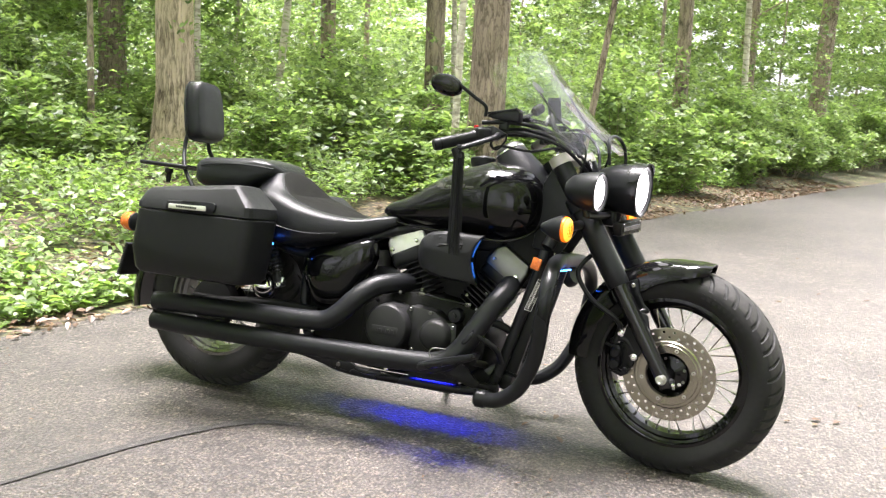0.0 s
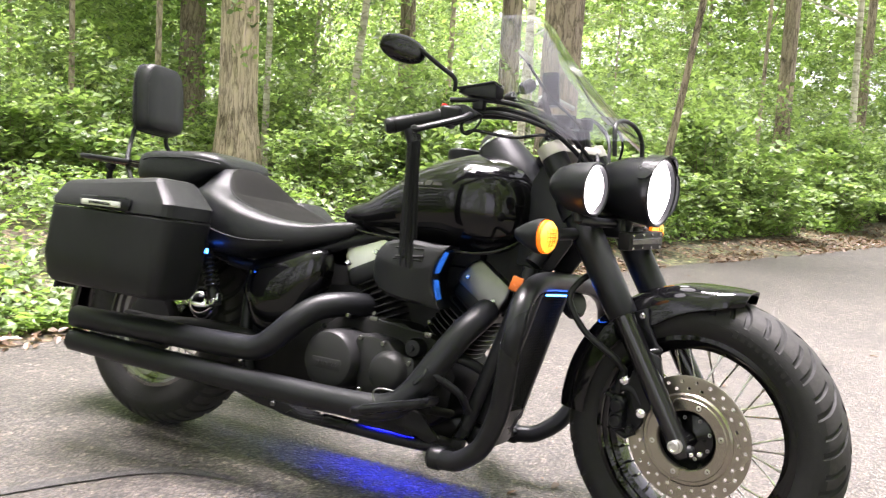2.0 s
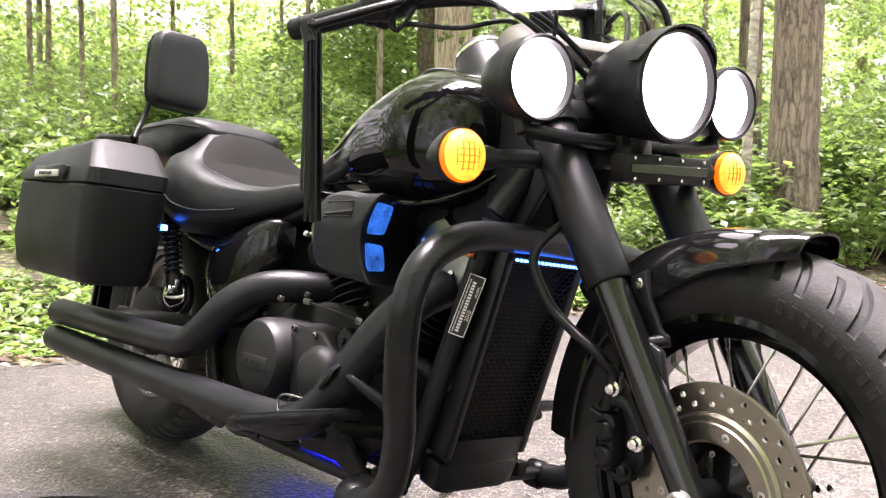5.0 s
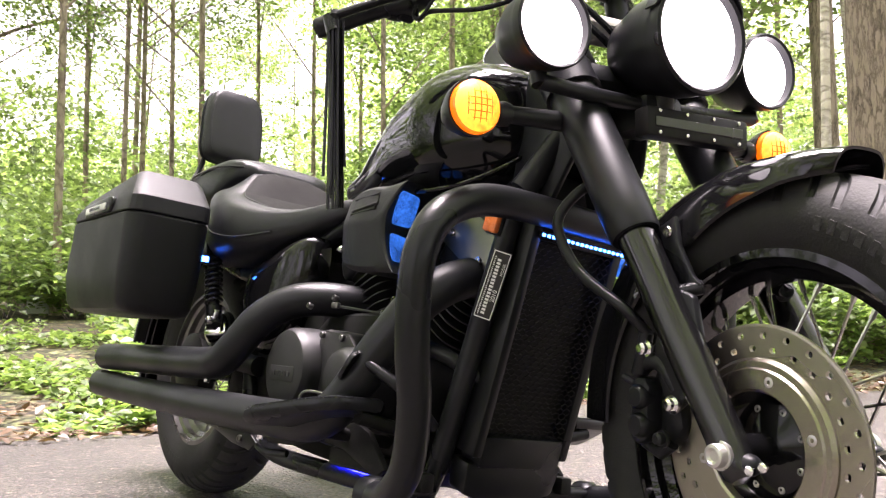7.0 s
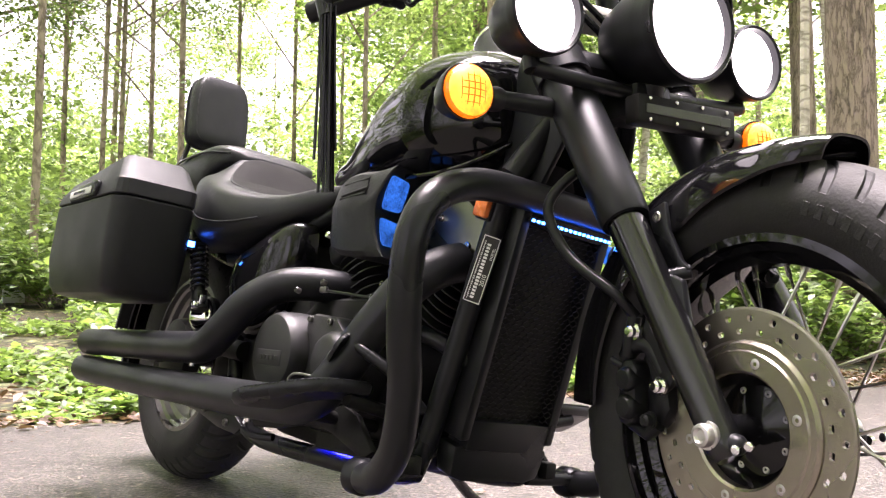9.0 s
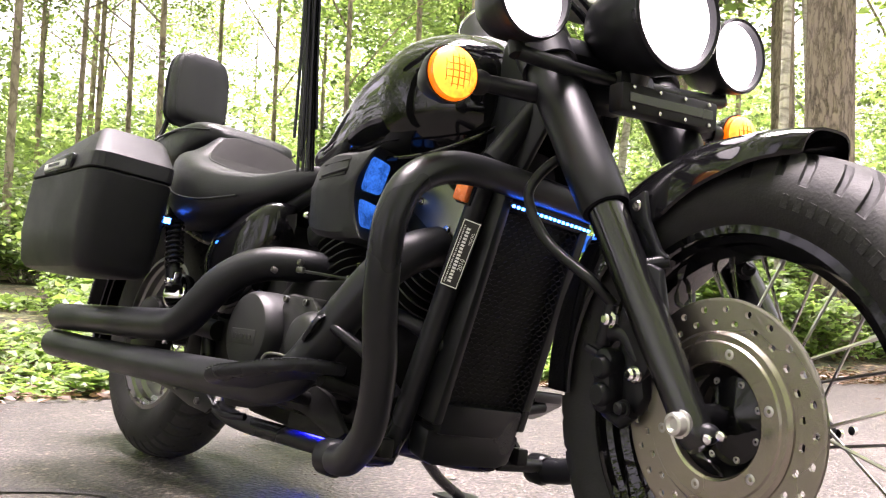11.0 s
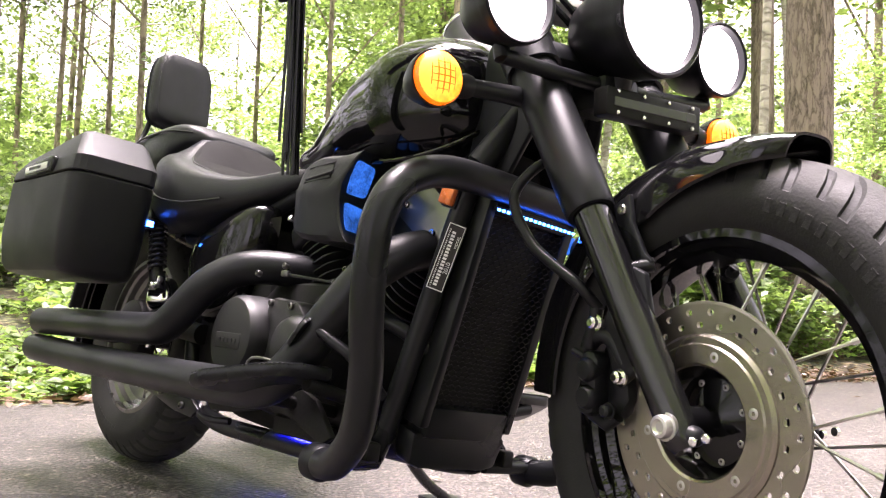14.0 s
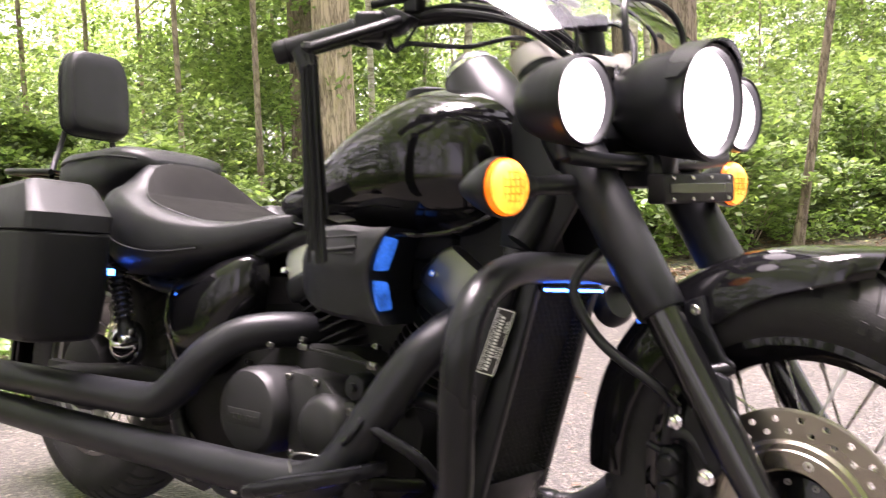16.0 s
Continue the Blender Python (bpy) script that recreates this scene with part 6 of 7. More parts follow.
for name, run in (("upper_exhaust", upper), ("lower_exhaust", lower)):
    line = spline(run, 8)
    pipe = bpart(name, tube_bm(line, 0.0325, 32, caps=False), MATTE, label="matte black exhaust pipe")
    a, b = line[0], line[1]
    d = (a - b).normalized()
    bpart("pipe_mouth", lathe_bm([(0.0325, -0.002), (0.0325, 0.002), (0.03, 0.0045), (0.027, 0.003), (0.026, -0.06), (0.0, -0.06)], d, a, 32), MATTE, pipe)
    for s in (0.3, 0.62):
        bpart("pipe_bolt", bolt(bmesh.new(), line[int(s * len(line))] + Vector((0, 0.0, -0.033)), (0, 0, -1), 0.006, 0.006), CHROME, pipe)

# engine: case, covers, cylinders
bm = bmesh.new()
slab(bm, [(0.62, 0.26), (0.72, 0.2), (1.0, 0.195), (1.06, 0.24), (1.07, 0.34), (1.02, 0.42), (0.9, 0.45), (0.72, 0.45), (0.62, 0.38)], 0.24, side_plane(0.12), 0.02)
engine = bpart("engine", bm, DARK, label="dark V-twin engine block")
bm = lathe_bm([(0.0, 0.0), (0.059, 0.0), (0.069, -0.004), (0.074, -0.012), (0.076, -0.02), (0.078, -0.05), (0.078, -0.1)], (0, -1, 0), (0.756, -0.222, 0.334), 56)
cover = bpart("clutch_cover", bm, ENGINE, label="round charcoal clutch cover")
bpart("cover_plate", slab(bmesh.new(), [(-0.044, -0.014), (0.044, -0.014), (0.044, 0.014), (-0.044, 0.014)], 0.003, Matrix.Translation((0.757, 0, 0.324)) @ side_plane(-0.2205), 0.0015), ENGINE, cover, "recessed name plate")
bm = bmesh.new()
for k in range(5):
    block(bm, (0.009, 0.0016, 0.009), (0.731 + 0.0135 * k, -0.2245, 0.324), None, 0.0004, 1)
bpart("plate_marks", bm, ENGINE, cover)
bm = slab(bmesh.new(), [(0.83, 0.262), (0.9, 0.245), (0.965, 0.262), (0.99, 0.31), (0.985, 0.365), (0.975, 0.378), (0.945, 0.372), (0.905, 0.405), (0.82, 0.412), (0.805, 0.39), (0.815, 0.33)], 0.1, side_plane(-0.085), 0.01)
alt = bpart("crankcase_cover", bm, ENGINE, label="charcoal crankcase cover")
bpart("cover_boss", lathe_bm([(0, 0.02), (0.036, 0.019), (0.046, 0.012), (0.053, 0.0), (0.056, -0.012)], (0, -1, 0), (0.917, -0.19, 0.328), 32), ENGINE, alt, "raised round boss")
for x, z in ((0.826, 0.4), (0.893, 0.396), (0.972, 0.36), (0.972, 0.29), (0.92, 0.257), (0.84, 0.272)):
    bpart("cover_bolt", bolt(bmesh.new(), (x, -0.186, z), (0, -1, 0), 0.0062, 0.005), ALU_DARK, alt)


def fin_bm(p, ax, r):
    """One cooling fin: a thin plate with well-rounded corners."""
    R = Matrix.Rotation(math.atan2(ax.x, ax.z), 3, "Y")
    rings = []
    for h, s in ((-0.0022, 0.97), (-0.0012, 1.0), (0.0012, 1.0), (0.0022, 0.97)):
        ring = []
        for k in range(32):
            a = 2 * math.pi * k / 32
            c, q = math.cos(a), math.sin(a)
            ring.append(tuple(p + R @ Vector((r * s * math.copysign(abs(c) ** 0.6, c), (r + 0.02) * s * math.copysign(abs(q) ** 0.6, q), h))))
        rings.append(ring)
    return loft(bmesh.new(), rings)


def cylinder(base, top, fins=9):
    b, t = Vector(base), Vector(top)
    ax = (t - b).normalized()
    cyl = bpart("cylinder", tube_bm([b, t], 0.055, 28), DARK, label="black finned cylinder")
    for k in range(fins):
        p = b.lerp(t, 0.12 + 0.8 * k / (fins - 1))
        r = 0.072 if k < fins - 2 else 0.068
        fin = fin_bm(p, ax, r)
        bpart("cooling_fin", fin, ENGINE, cyl)
    return cyl, b, t, ax


for o, base, top in ((-1, (0.84, 0.0, 0.39), (0.764, 0.0, 0.552)), (1, (0.98, 0.0, 0.39), (1.068, 0.0, 0.52))):
    cyl, b, t, ax = cylinder(base, top)
    ang = math.atan2(ax.x, ax.z)
    R = Matrix.Rotation(ang, 4, "Y")
    head = bpart("cylinder_head", block_bm((0.13, 0.19, 0.05), t + ax * 0.012, R, 0.014, 3), SATIN, cyl, "black cylinder head")
    bm = bmesh.new()
    rings = []
    deep = 0.76 if o < 0 else 1.0
    for h, sx, sy in ((0.025, 0.072, 0.098 * deep), (0.04, 0.074, 0.1 * deep), (0.078, 0.07, 0.096 * deep), (0.1, 0.058, 0.086 * deep), (0.107, 0.04, 0.068 * deep)):
        ring = []
        for k in range(36):
            a = 2 * math.pi * k / 36
            c, s = math.cos(a), math.sin(a)
            ring.append(tuple(t + R.to_3x3() @ Vector((sx * math.copysign(abs(c) ** 0.16, c), sy * math.copysign(abs(s) ** 0.18, s), h))))
        rings.append(ring)
    loft(bm, rings)
    hc = bpart("rocker_cover", bm, ALU if o < 0 else ALU_DARK, cyl, "satin aluminium rocker cover" if o < 0 else "dark polished rocker cover")
    for dx, dy in ((-0.045, -0.097), (0.045, -0.097)):
        bpart("head_bolt", bolt(bmesh.new(), t + R.to_3x3() @ Vector((dx, dy, 0.05)), (0, -1, 0.2), 0.007, 0.007), CHROME, cyl)
for p in ((0.79, -0.2, 0.45), (0.86, -0.19, 0.465), (1.0, -0.16, 0.465), (1.04, -0.17, 0.425), (0.7, -0.17, 0.41), (1.05, -0.12, 0.475)):
    bpart("engine_bolt", bolt(bmesh.new(), p, (0, -1, 0.3), 0.0055, 0.006), ALU_DARK, engine)
bpart("oil_filler", lathe_bm([(0, 0.012), (0.007, 0.012), (0.008, 0.004), (0.02, 0.003), (0.024, -0.004), (0.024, -0.03)], (0, -1, 0), (0.972, -0.178, 0.398), 24), SATIN, engine, "black oil filler cap")
rod = bpart("shift_linkage", tube_bm([(0.86, -0.185, 0.452), (1.02, -0.185, 0.438)], 0.0026, 10), SATIN, engine, "thin control rod")
bpart("rod_end", block_bm((0.022, 0.009, 0.011), (0.858, -0.187, 0.453), None, 0.003), ALU_DARK, engine)
bpart("rod_end", block_bm((0.02, 0.009, 0.013), (1.015, -0.187, 0.438), None, 0.003), ALU_DARK, engine)
bpart("lower_hose", tube_bm(spline([(1.02, -0.14, 0.36), (1.07, -0.15, 0.39), (1.12, -0.13, 0.38), (1.16, -0.09, 0.35)], 6), 0.013, 12), SATIN, engine, "black coolant hose")

# dark blocks added to shut out bright road between cylinders, tank and rear wheel
bpart("cylinder_fill", slab(bmesh.new(), [(0.82, 0.38), (1.02, 0.38), (1.05, 0.5), (1.0, 0.57), (0.84, 0.57), (0.8, 0.5)], 0.1, side_plane(0.05), 0.012), DARK, engine, "dark block filling the gap between the cylinders")
bpart("intake_fill", block_bm((0.3, 0.1, 0.16), (0.92, 0.0, 0.585), None, 0.03, 3), DARK, engine, "dark block filling the place of the throttle body")
bpart("belly_fill", slab(bmesh.new(), [(0.48, 0.215), (0.56, 0.175), (0.7, 0.166), (1.04, 0.168), (1.09, 0.2), (1.05, 0.23), (0.6, 0.23)], 0.15, side_plane(0.075), 0.012), DARK, engine, "dark block filling the gap under the engine")
bpart("gearbox", slab(bmesh.new(), [(0.43, 0.25), (0.5, 0.2), (0.66, 0.2), (0.7, 0.3), (0.68, 0.48), (0.6, 0.52), (0.45, 0.5), (0.4, 0.4)], 0.22, side_plane(0.11), 0.02), DARK, engine, "dark gearbox casing")
bpart("tank_gap_fill", block_bm((0.42, 0.13, 0.07), (0.86, 0.0, 0.64), None, 0.02), DARK, engine, "dark block filling the gap under the tank")
bpart("radiator_gap_fill", slab(bmesh.new(), [(1.1, 0.5), (1.17, 0.5), (1.215, 0.62), (1.19, 0.7), (1.08, 0.68), (1.08, 0.58)], 0.14, side_plane(0.07), 0.015), DARK, engine, "dark block filling the gap behind the radiator")

# air filter housing with lit mesh windows at its front
def front_x(z):
    return 1.014 + 5.0 * (z - 0.578) ** 2


def housing_y(x, z):
    """The outer skin: upright below the fold, tipped inwards above it, rounded towards its back end."""
    return -0.212 + 0.26 * max(0.0, z - 0.6) + 0.1 * max(0.0, 0.6 - z) + 0.055 * max(0.0, (0.97 - x) / 0.16) ** 3


back_edge = [(0.925, 0.66), (0.856, 0.648), (0.823, 0.622), (0.813, 0.585), (0.823, 0.545), (0.873, 0.52), (0.945, 0.508)]
outline = [(p.x, p.z) for p in spline([(0.99, 0, 0.656)] + [(x, 0, z) for x, z in back_edge] + [(1.0, 0, 0.506)], 5)]
outline += [(front_x(0.503 + 0.154 * k / 12), 0.503 + 0.154 * k / 12) for k in range(13)]
rings = [[(x - (0.035 if x > 1.0 else 0.0), -0.06, z) for x, z in outline]]
for s in (1.0, 0.985, 0.95, 0.88, 0.7, 0.45, 0.2):
    ring = []
    for k, (x, z) in enumerate(outline):
        px, pz = 0.965 + (x - 0.965) * s, 0.583 + (z - 0.583) * s
        soft = 0.014 * max(0.0, (s - 0.88) / 0.12) ** 2 * (1.0 if x < 1.0 else 0.25)
        ring.append((px, housing_y(px, pz) + soft, pz))
    rings.append(ring)
air = bpart("air_filter_housing", loft(bmesh.new(), rings), PLASTIC, label="textured black air filter housing", flat_angle=28)
for run, r in (([(0.905, 0.615), (0.95, 0.619), (0.985, 0.623)], 0.0034), ([(0.9, 0.637), (0.98, 0.641), (0.982, 0.613), (0.9, 0.61)], 0.0024)):
    bpart("housing_ridge", tube_bm([(x, housing_y(x, z), z) for x, z in run], r, 8), PLASTIC, air, "moulded ridge on the housing")
for z0, z1 in ((0.522, 0.574), (0.584, 0.644)):
    rings = []
    for w in (0.0, 0.003):
        ring = []
        for k in range(28):
            a = 2 * math.pi * k / 28
            cs, sn = math.cos(a), math.sin(a)
            y = -0.17 + 0.026 * math.copysign(abs(cs) ** 0.3, cs)
            z = (z0 + z1) / 2 + (z1 - z0) / 2 * math.copysign(abs(sn) ** 0.3, sn) * (1 - 0.12 * (cs + 1))
            ring.append((front_x(z) - 0.3 * (y + 0.2) + 0.0015 + w, y, z))
        rings.append(ring)
    bpart("lit_window", loft(bmesh.new(), rings), BLUE_EMIT, air, "mesh window glowing blue")
bpart("intake_trunk", block_bm((0.11, 0.16, 0.1), (0.92, 0, 0.6), None, 0.02), DARK, air)

# frame tubes, radiator, horn, crash bar
bm = bmesh.new()
for o in (-1, 1):
    tube(bm, spline([(1.222, o * 0.108, 0.63), (1.205, o * 0.115, 0.55), (1.14, o * 0.118, 0.32), (1.1, o * 0.118, 0.2), (1.05, o * 0.118, 0.165), (0.8, o * 0.118, 0.158), (0.56, o * 0.118, 0.165), (0.45, o * 0.115, 0.22), (0.4, o * 0.11, 0.35), (0.4, o * 0.11, 0.52)], 6), 0.0175, 16)
    tube(bm, spline([(1.2, o * 0.03, 0.86), (0.95, o * 0.035, 0.7), (0.7, o * 0.07, 0.64), (0.4, o * 0.11, 0.53), (0.1, o * 0.12, 0.6), (-0.1, o * 0.12, 0.63)], 6), 0.016, 14)
    tube(bm, [(1.285, o * 0.035, 0.79), (1.225, o * 0.105, 0.64)], 0.021, 16)
frame_part = bpart("frame", bm, SATIN, label="satin black tubular frame")
plate = Matrix.Translation((1.1955, -0.1175, 0.495)) @ Matrix.Rotation(math.atan2(1.207 - 1.172, 0.1), 4, "Y") @ Matrix.Rotation(radians(45), 4, "Z")
sticker = bpart("frame_sticker", block_bm((0.026, 0.002, 0.106), (0, 0, 0), plate @ Matrix.Translation((0, -0.018, 0)), 0.0006, 1), LABEL, frame_part, "black label with white print")
bm = bmesh.new()
for x, z, w, h in ((0.0, 0.0515, 0.025, 0.0012), (0.0, -0.0515, 0.025, 0.0012), (0.0124, 0, 0.0012, 0.104), (-0.0124, 0, 0.0012, 0.104)):
    block(bm, (w, 0.0008, h), (0, 0, 0), plate @ Matrix.Translation((x, -0.0194, z)), 0, 1)
for k in range(17):
    block(bm, (0.0058, 0.0008, 0.0034), (0, 0, 0), plate @ Matrix.Translation((-0.0015, -0.0194, -0.044 + 0.0052 * k)), 0, 1)
for k in range(30):
    block(bm, (0.0024 if k % 3 else 0.0012, 0.0008, 0.0016), (0, 0, 0), plate @ Matrix.Translation((-0.0082, -0.0194, -0.047 + 0.0031 * k)), 0, 1)
bpart("label_print", bm, WHITE, sticker, "rows of white bars", smooth=False)
for word, z, size in (("2010", -0.02, 0.0095), ("MODEL", 0.022, 0.0058)):
    cu = bpy.data.curves.new("label_text", "FONT")
    cu.body, cu.size, cu.extrude = word, size, 0.0002
    tmp = bpy.data.objects.new("tmp_text", cu)
    me = bpy.data.meshes.new_from_object(tmp)
    bpy.data.objects.remove(tmp)
    me.materials.append(WHITE)
    tx = new("label_text", me)
    tx.parent = sticker
    tx.matrix_local = plate @ Matrix.Translation((0.0098, -0.0198, z - 0.005)) @ Matrix(((0, -1, 0, 0), (0, 0, -1, 0), (1, 0, 0, 0), (0, 0, 0, 1)))
refl = bpart("side_reflector", block_bm((0.03, 0.012, 0.036), (1.205, -0.14, 0.588), Matrix.Rotation(radians(15), 4, "Y"), 0.004), AMBER, label="amber side reflector")
bpart("reflector_back", block_bm((0.034, 0.008, 0.04), (1.204, -0.132, 0.587), Matrix.Rotation(radians(15), 4, "Y"), 0.003), SATIN, refl)

RT, RB = Vector((1.24, 0.0, 0.584)), Vector((1.155, 0.0, 0.245))
rd = (RB - RT).normalized()
rn = Vector((0, 1, 0)).cross(rd).normalized()
if rn.x < 0:
    rn = -rn
RM = Matrix((Vector((0, 1, 0)), -rd, rn)).transposed().to_4x4()
RM.translation = (RT + RB) / 2
hl = (RB - RT).length / 2
radiator = bpart("radiator", block_bm((0.18, 2 * hl, 0.02), (0, 0, 0), RM @ Matrix.Translation((0, 0, -0.02)), 0.001, 1), DARK, label="black radiator in its shroud")
for x in (-0.092, 0.092):
    bpart("shroud_side", block_bm((0.02, 2 * hl + 0.02, 0.05), (0, 0, 0), RM @ Matrix.Translation((x, 0, -0.008)), 0.005), SATIN, radiator, "black shroud side")
for y, w in ((hl, 0.03), (-hl, 0.05)):
    bpart("shroud_end", block_bm((0.17, w, 0.05), (0, 0, 0), RM @ Matrix.Translation((0, y, -0.008)), 0.005), SATIN, radiator, "black shroud end")
bpart("radiator_apron", slab(bmesh.new(), [(-0.102, 0.0), (0.102, 0.0), (0.095, -0.05), (0.07, -0.058), (-0.07, -0.058), (-0.095, -0.05)], 0.044, RM @ Matrix.Translation((0, -hl - 0.02, -0.034)), 0.006), SATIN, radiator, "black apron below the radiator")
mesh_bm = bmesh.new()
nx, ny = 11, 38
cell = 0.164 / nx
step = (2 * hl - 0.05) / ny
for j in range(ny + 1):
    zz = -hl + 0.03 + step * j
    pts = []
    for i in range(2 * nx + 1):
        up = (i + j) % 2
        pts.append(RM @ Vector((-0.082 + cell * i / 2, zz + (0.0021 if up else -0.0021), 0.012)))
    tube(mesh_bm, pts, 0.001, 4, caps=False)
    if j < ny:
        for i in range(2 * nx + 1):
            if (i + j) % 2:
                x = -0.082 + cell * i / 2
                tube(mesh_bm, [RM @ Vector((x, zz + 0.0021, 0.012)), RM @ Vector((x, zz + step - 0.0021, 0.012))], 0.001, 4, caps=False)
bpart("grille_mesh", mesh_bm, MESHWIRE, radiator, "fine honeycomb grille wire", smooth=False)
strip = bpart("led_strip", block_bm((0.186, 0.009, 0.006), (0, 0, 0), RM @ Matrix.Translation((0.0, hl - 0.005, 0.022)), 0.002), SATIN, radiator, "strip of blue lights")
bm = bmesh.new()
for k in range(18):
    block(bm, (0.0055, 0.0045, 0.004), (0, 0, 0), RM @ Matrix.Translation((-0.088 + 0.01035 * k, hl - 0.006, 0.0265)), 0.001, 1)
bpart("led_diodes", bm, LED, strip, "glowing blue diodes")
horn = bpart("horn", lathe_bm([(0, 0.02), (0.03, 0.018), (0.038, 0.008), (0.04, -0.01), (0.02, -0.03), (0, -0.03)], (0.5, -0.2, 0.2), (1.25, 0.16, 0.55), 28), SATIN, label="black disc horn")
# the bracket only catches LED light; that blue is emitted by its own material
bpart("horn_bracket", block_bm((0.012, 0.06, 0.03), (1.225, 0.14, 0.56), None, 0.003), BLUE_EMIT, horn)
bm = bmesh.new()
run = [(1.1, -0.228, 0.166), (1.125, -0.234, 0.167), (1.165, -0.243, 0.176), (1.222, -0.262, 0.222), (1.262, -0.29, 0.3), (1.28, -0.316, 0.37), (1.287, -0.329, 0.44), (1.292, -0.331, 0.5), (1.291, -0.31, 0.548),
       (1.287, -0.265, 0.58), (1.28, -0.2, 0.598), (1.27, -0.1, 0.605), (1.268, 0.0, 0.606)]
line = spline(run, 7)
full = line + [Vector((p.x, -p.y, p.z)) for p in line[-2::-1]]
crash = bpart("crash_bar", tube_bm(full, 0.023, 20), SATIN, label="thick satin black engine guard bar")
for o in (-1, 1):
    bm = lathe_bm([(0.0, 0.022), (0.02, 0.021), (0.027, 0.014), (0.028, -0.012), (0.023, -0.02)], (-1, o * 0.1, 0), (1.1, o * 0.228, 0.166), 24)
    tube(bm, [(1.11, o * 0.215, 0.172), (1.1, o * 0.12, 0.17)], 0.012, 12)
    bpart("bar_foot", bm, SATIN, crash)

# floorboards, pedal, brackets, side stand
for o in (-1, 1):
    top = [(0.938, 0.372), (0.945, 0.376), (0.968, 0.372), (1.04, 0.33), (1.072, 0.305), (1.082, 0.285), (1.08, 0.215), (1.064, 0.2), (0.98, 0.215), (0.945, 0.24), (0.935, 0.3)]

    def tread_z(x):
        return 0.262 + 0.045 * max(0.0, (x - 0.94) / 0.18) ** 0.8

    bm = bmesh.new()
    rings = []
    cx, cy = 1.01, 0.28
    for h, s in ((-0.018, 0.88), (-0.015, 0.96), (-0.009, 1.0), (0.0, 1.0), (0.004, 0.97), (0.0055, 0.9)):
        rings.append([(cx + (x - cx) * s, o * (cy + (y - cy) * s), tread_z(x) + h) for x, y in top])
    loft(bm, rings)
    fb = bpart("floorboard", bm, SATIN, label="black rubber-topped footboard")
    rim = [(cx + (x - cx) * 0.97, o * (cy + (y - cy) * 0.97), tread_z(x) + 0.0035) for x, y in top]
    bm = bmesh.new()
    for a, b in zip(rim, rim[1:] + rim[:1]):
        n = max(2, int((Vector(a) - Vector(b)).length / 0.006))
        for k in range(n):
            block(bm, (0.003, 0.003, 0.002), Vector(a).lerp(Vector(b), k / n), None, 0, 1)
    tagged(bpart("stitched_edge", bm, SATIN, fb, smooth=False), kind="stuff")
    bm = slab(bmesh.new(), [(0.68, 0.215), (0.78, 0.225), (0.9, 0.24), (0.99, 0.262), (1.03, 0.25), (1.085, 0.2), (1.06, 0.185), (1.01, 0.2), (0.96, 0.215), (0.9, 0.222), (0.78, 0.2), (0.7, 0.195)], 0.012, side_plane(o * 0.19), 0.003)
    tube(bm, [(0.97, o * 0.12, 0.23), (0.97, o * 0.26, 0.245)], 0.011, 12)
    tube(bm, [(1.07, o * 0.12, 0.25), (1.07, o * 0.25, 0.275)], 0.011, 12)
    bpart("board_bracket", bm, DARK, fb, "black footboard bracket")
    bm = tube_bm([(1.06, o * 0.15, 0.19), (1.115, o * 0.15, 0.186)], 0.011, 14)
    block(bm, (0.03, 0.026, 0.03), (1.115, o * 0.15, 0.187), None, 0.005)
    bpart("bracket_pin", bm, DARK, fb)
pedal = bpart("brake_pedal", tube_bm(spline([(1.13, -0.15, 0.27), (1.125, -0.2, 0.315), (1.09, -0.235, 0.345), (1.06, -0.25, 0.362)], 6), 0.009, 12), SATIN, label="black brake pedal arm")
pad = Matrix.Translation((1.046, -0.252, 0.352)) @ Matrix.Rotation(radians(-50), 4, "Y") @ Matrix.Rotation(radians(20), 4, "X")
rings = []
for h, s in ((-0.004, 0.85), (-0.002, 1.0), (0.003, 1.0), (0.006, 0.85)):
    ring = []
    for k in range(28):
        a = 2 * math.pi * k / 28
        cs, sn = math.cos(a), math.sin(a)
        ring.append(tuple(pad @ Vector((0.028 * s * math.copysign(abs(cs) ** 0.6, cs), 0.03 * s * math.copysign(abs(sn) ** 0.7, sn), h - 0.2 * 0.028 * (sn * s) ** 2))))
    rings.append(ring)
bpart("pedal_pad", loft(bmesh.new(), rings), SATIN, pedal, "oval pedal pad")
wire = [(0.955, -0.285, 0.262), (0.938, -0.28, 0.288), (0.95, -0.277, 0.302), (0.985, -0.265, 0.302), (1.02, -0.252, 0.298), (1.045, -0.248, 0.282)]
bpart("wire_loop", tube_bm(spline(wire, 6), 0.0022, 8), ALU_DARK, label="bright bent wire loop on the footboard")
stand = bpart("side_stand", tube_bm(spline([(0.86, 0.13, 0.17), (0.82, 0.24, 0.1), (0.79, 0.34, 0.055)], 5), 0.011, 12), SATIN, label="black side stand resting on the asphalt")
bpart("stand_foot", slab(bmesh.new(), [(0.72, 0.32), (0.81, 0.315), (0.83, 0.35), (0.8, 0.385), (0.73, 0.38)], 0.008, Matrix.Translation((0, 0, 0.046)) @ Matrix(((1, 0, 0, 0), (0, 1, 0, 0), (0, 0.14, 1, -0.048), (0, 0, 0, 1))), 0.002), SATIN, stand)

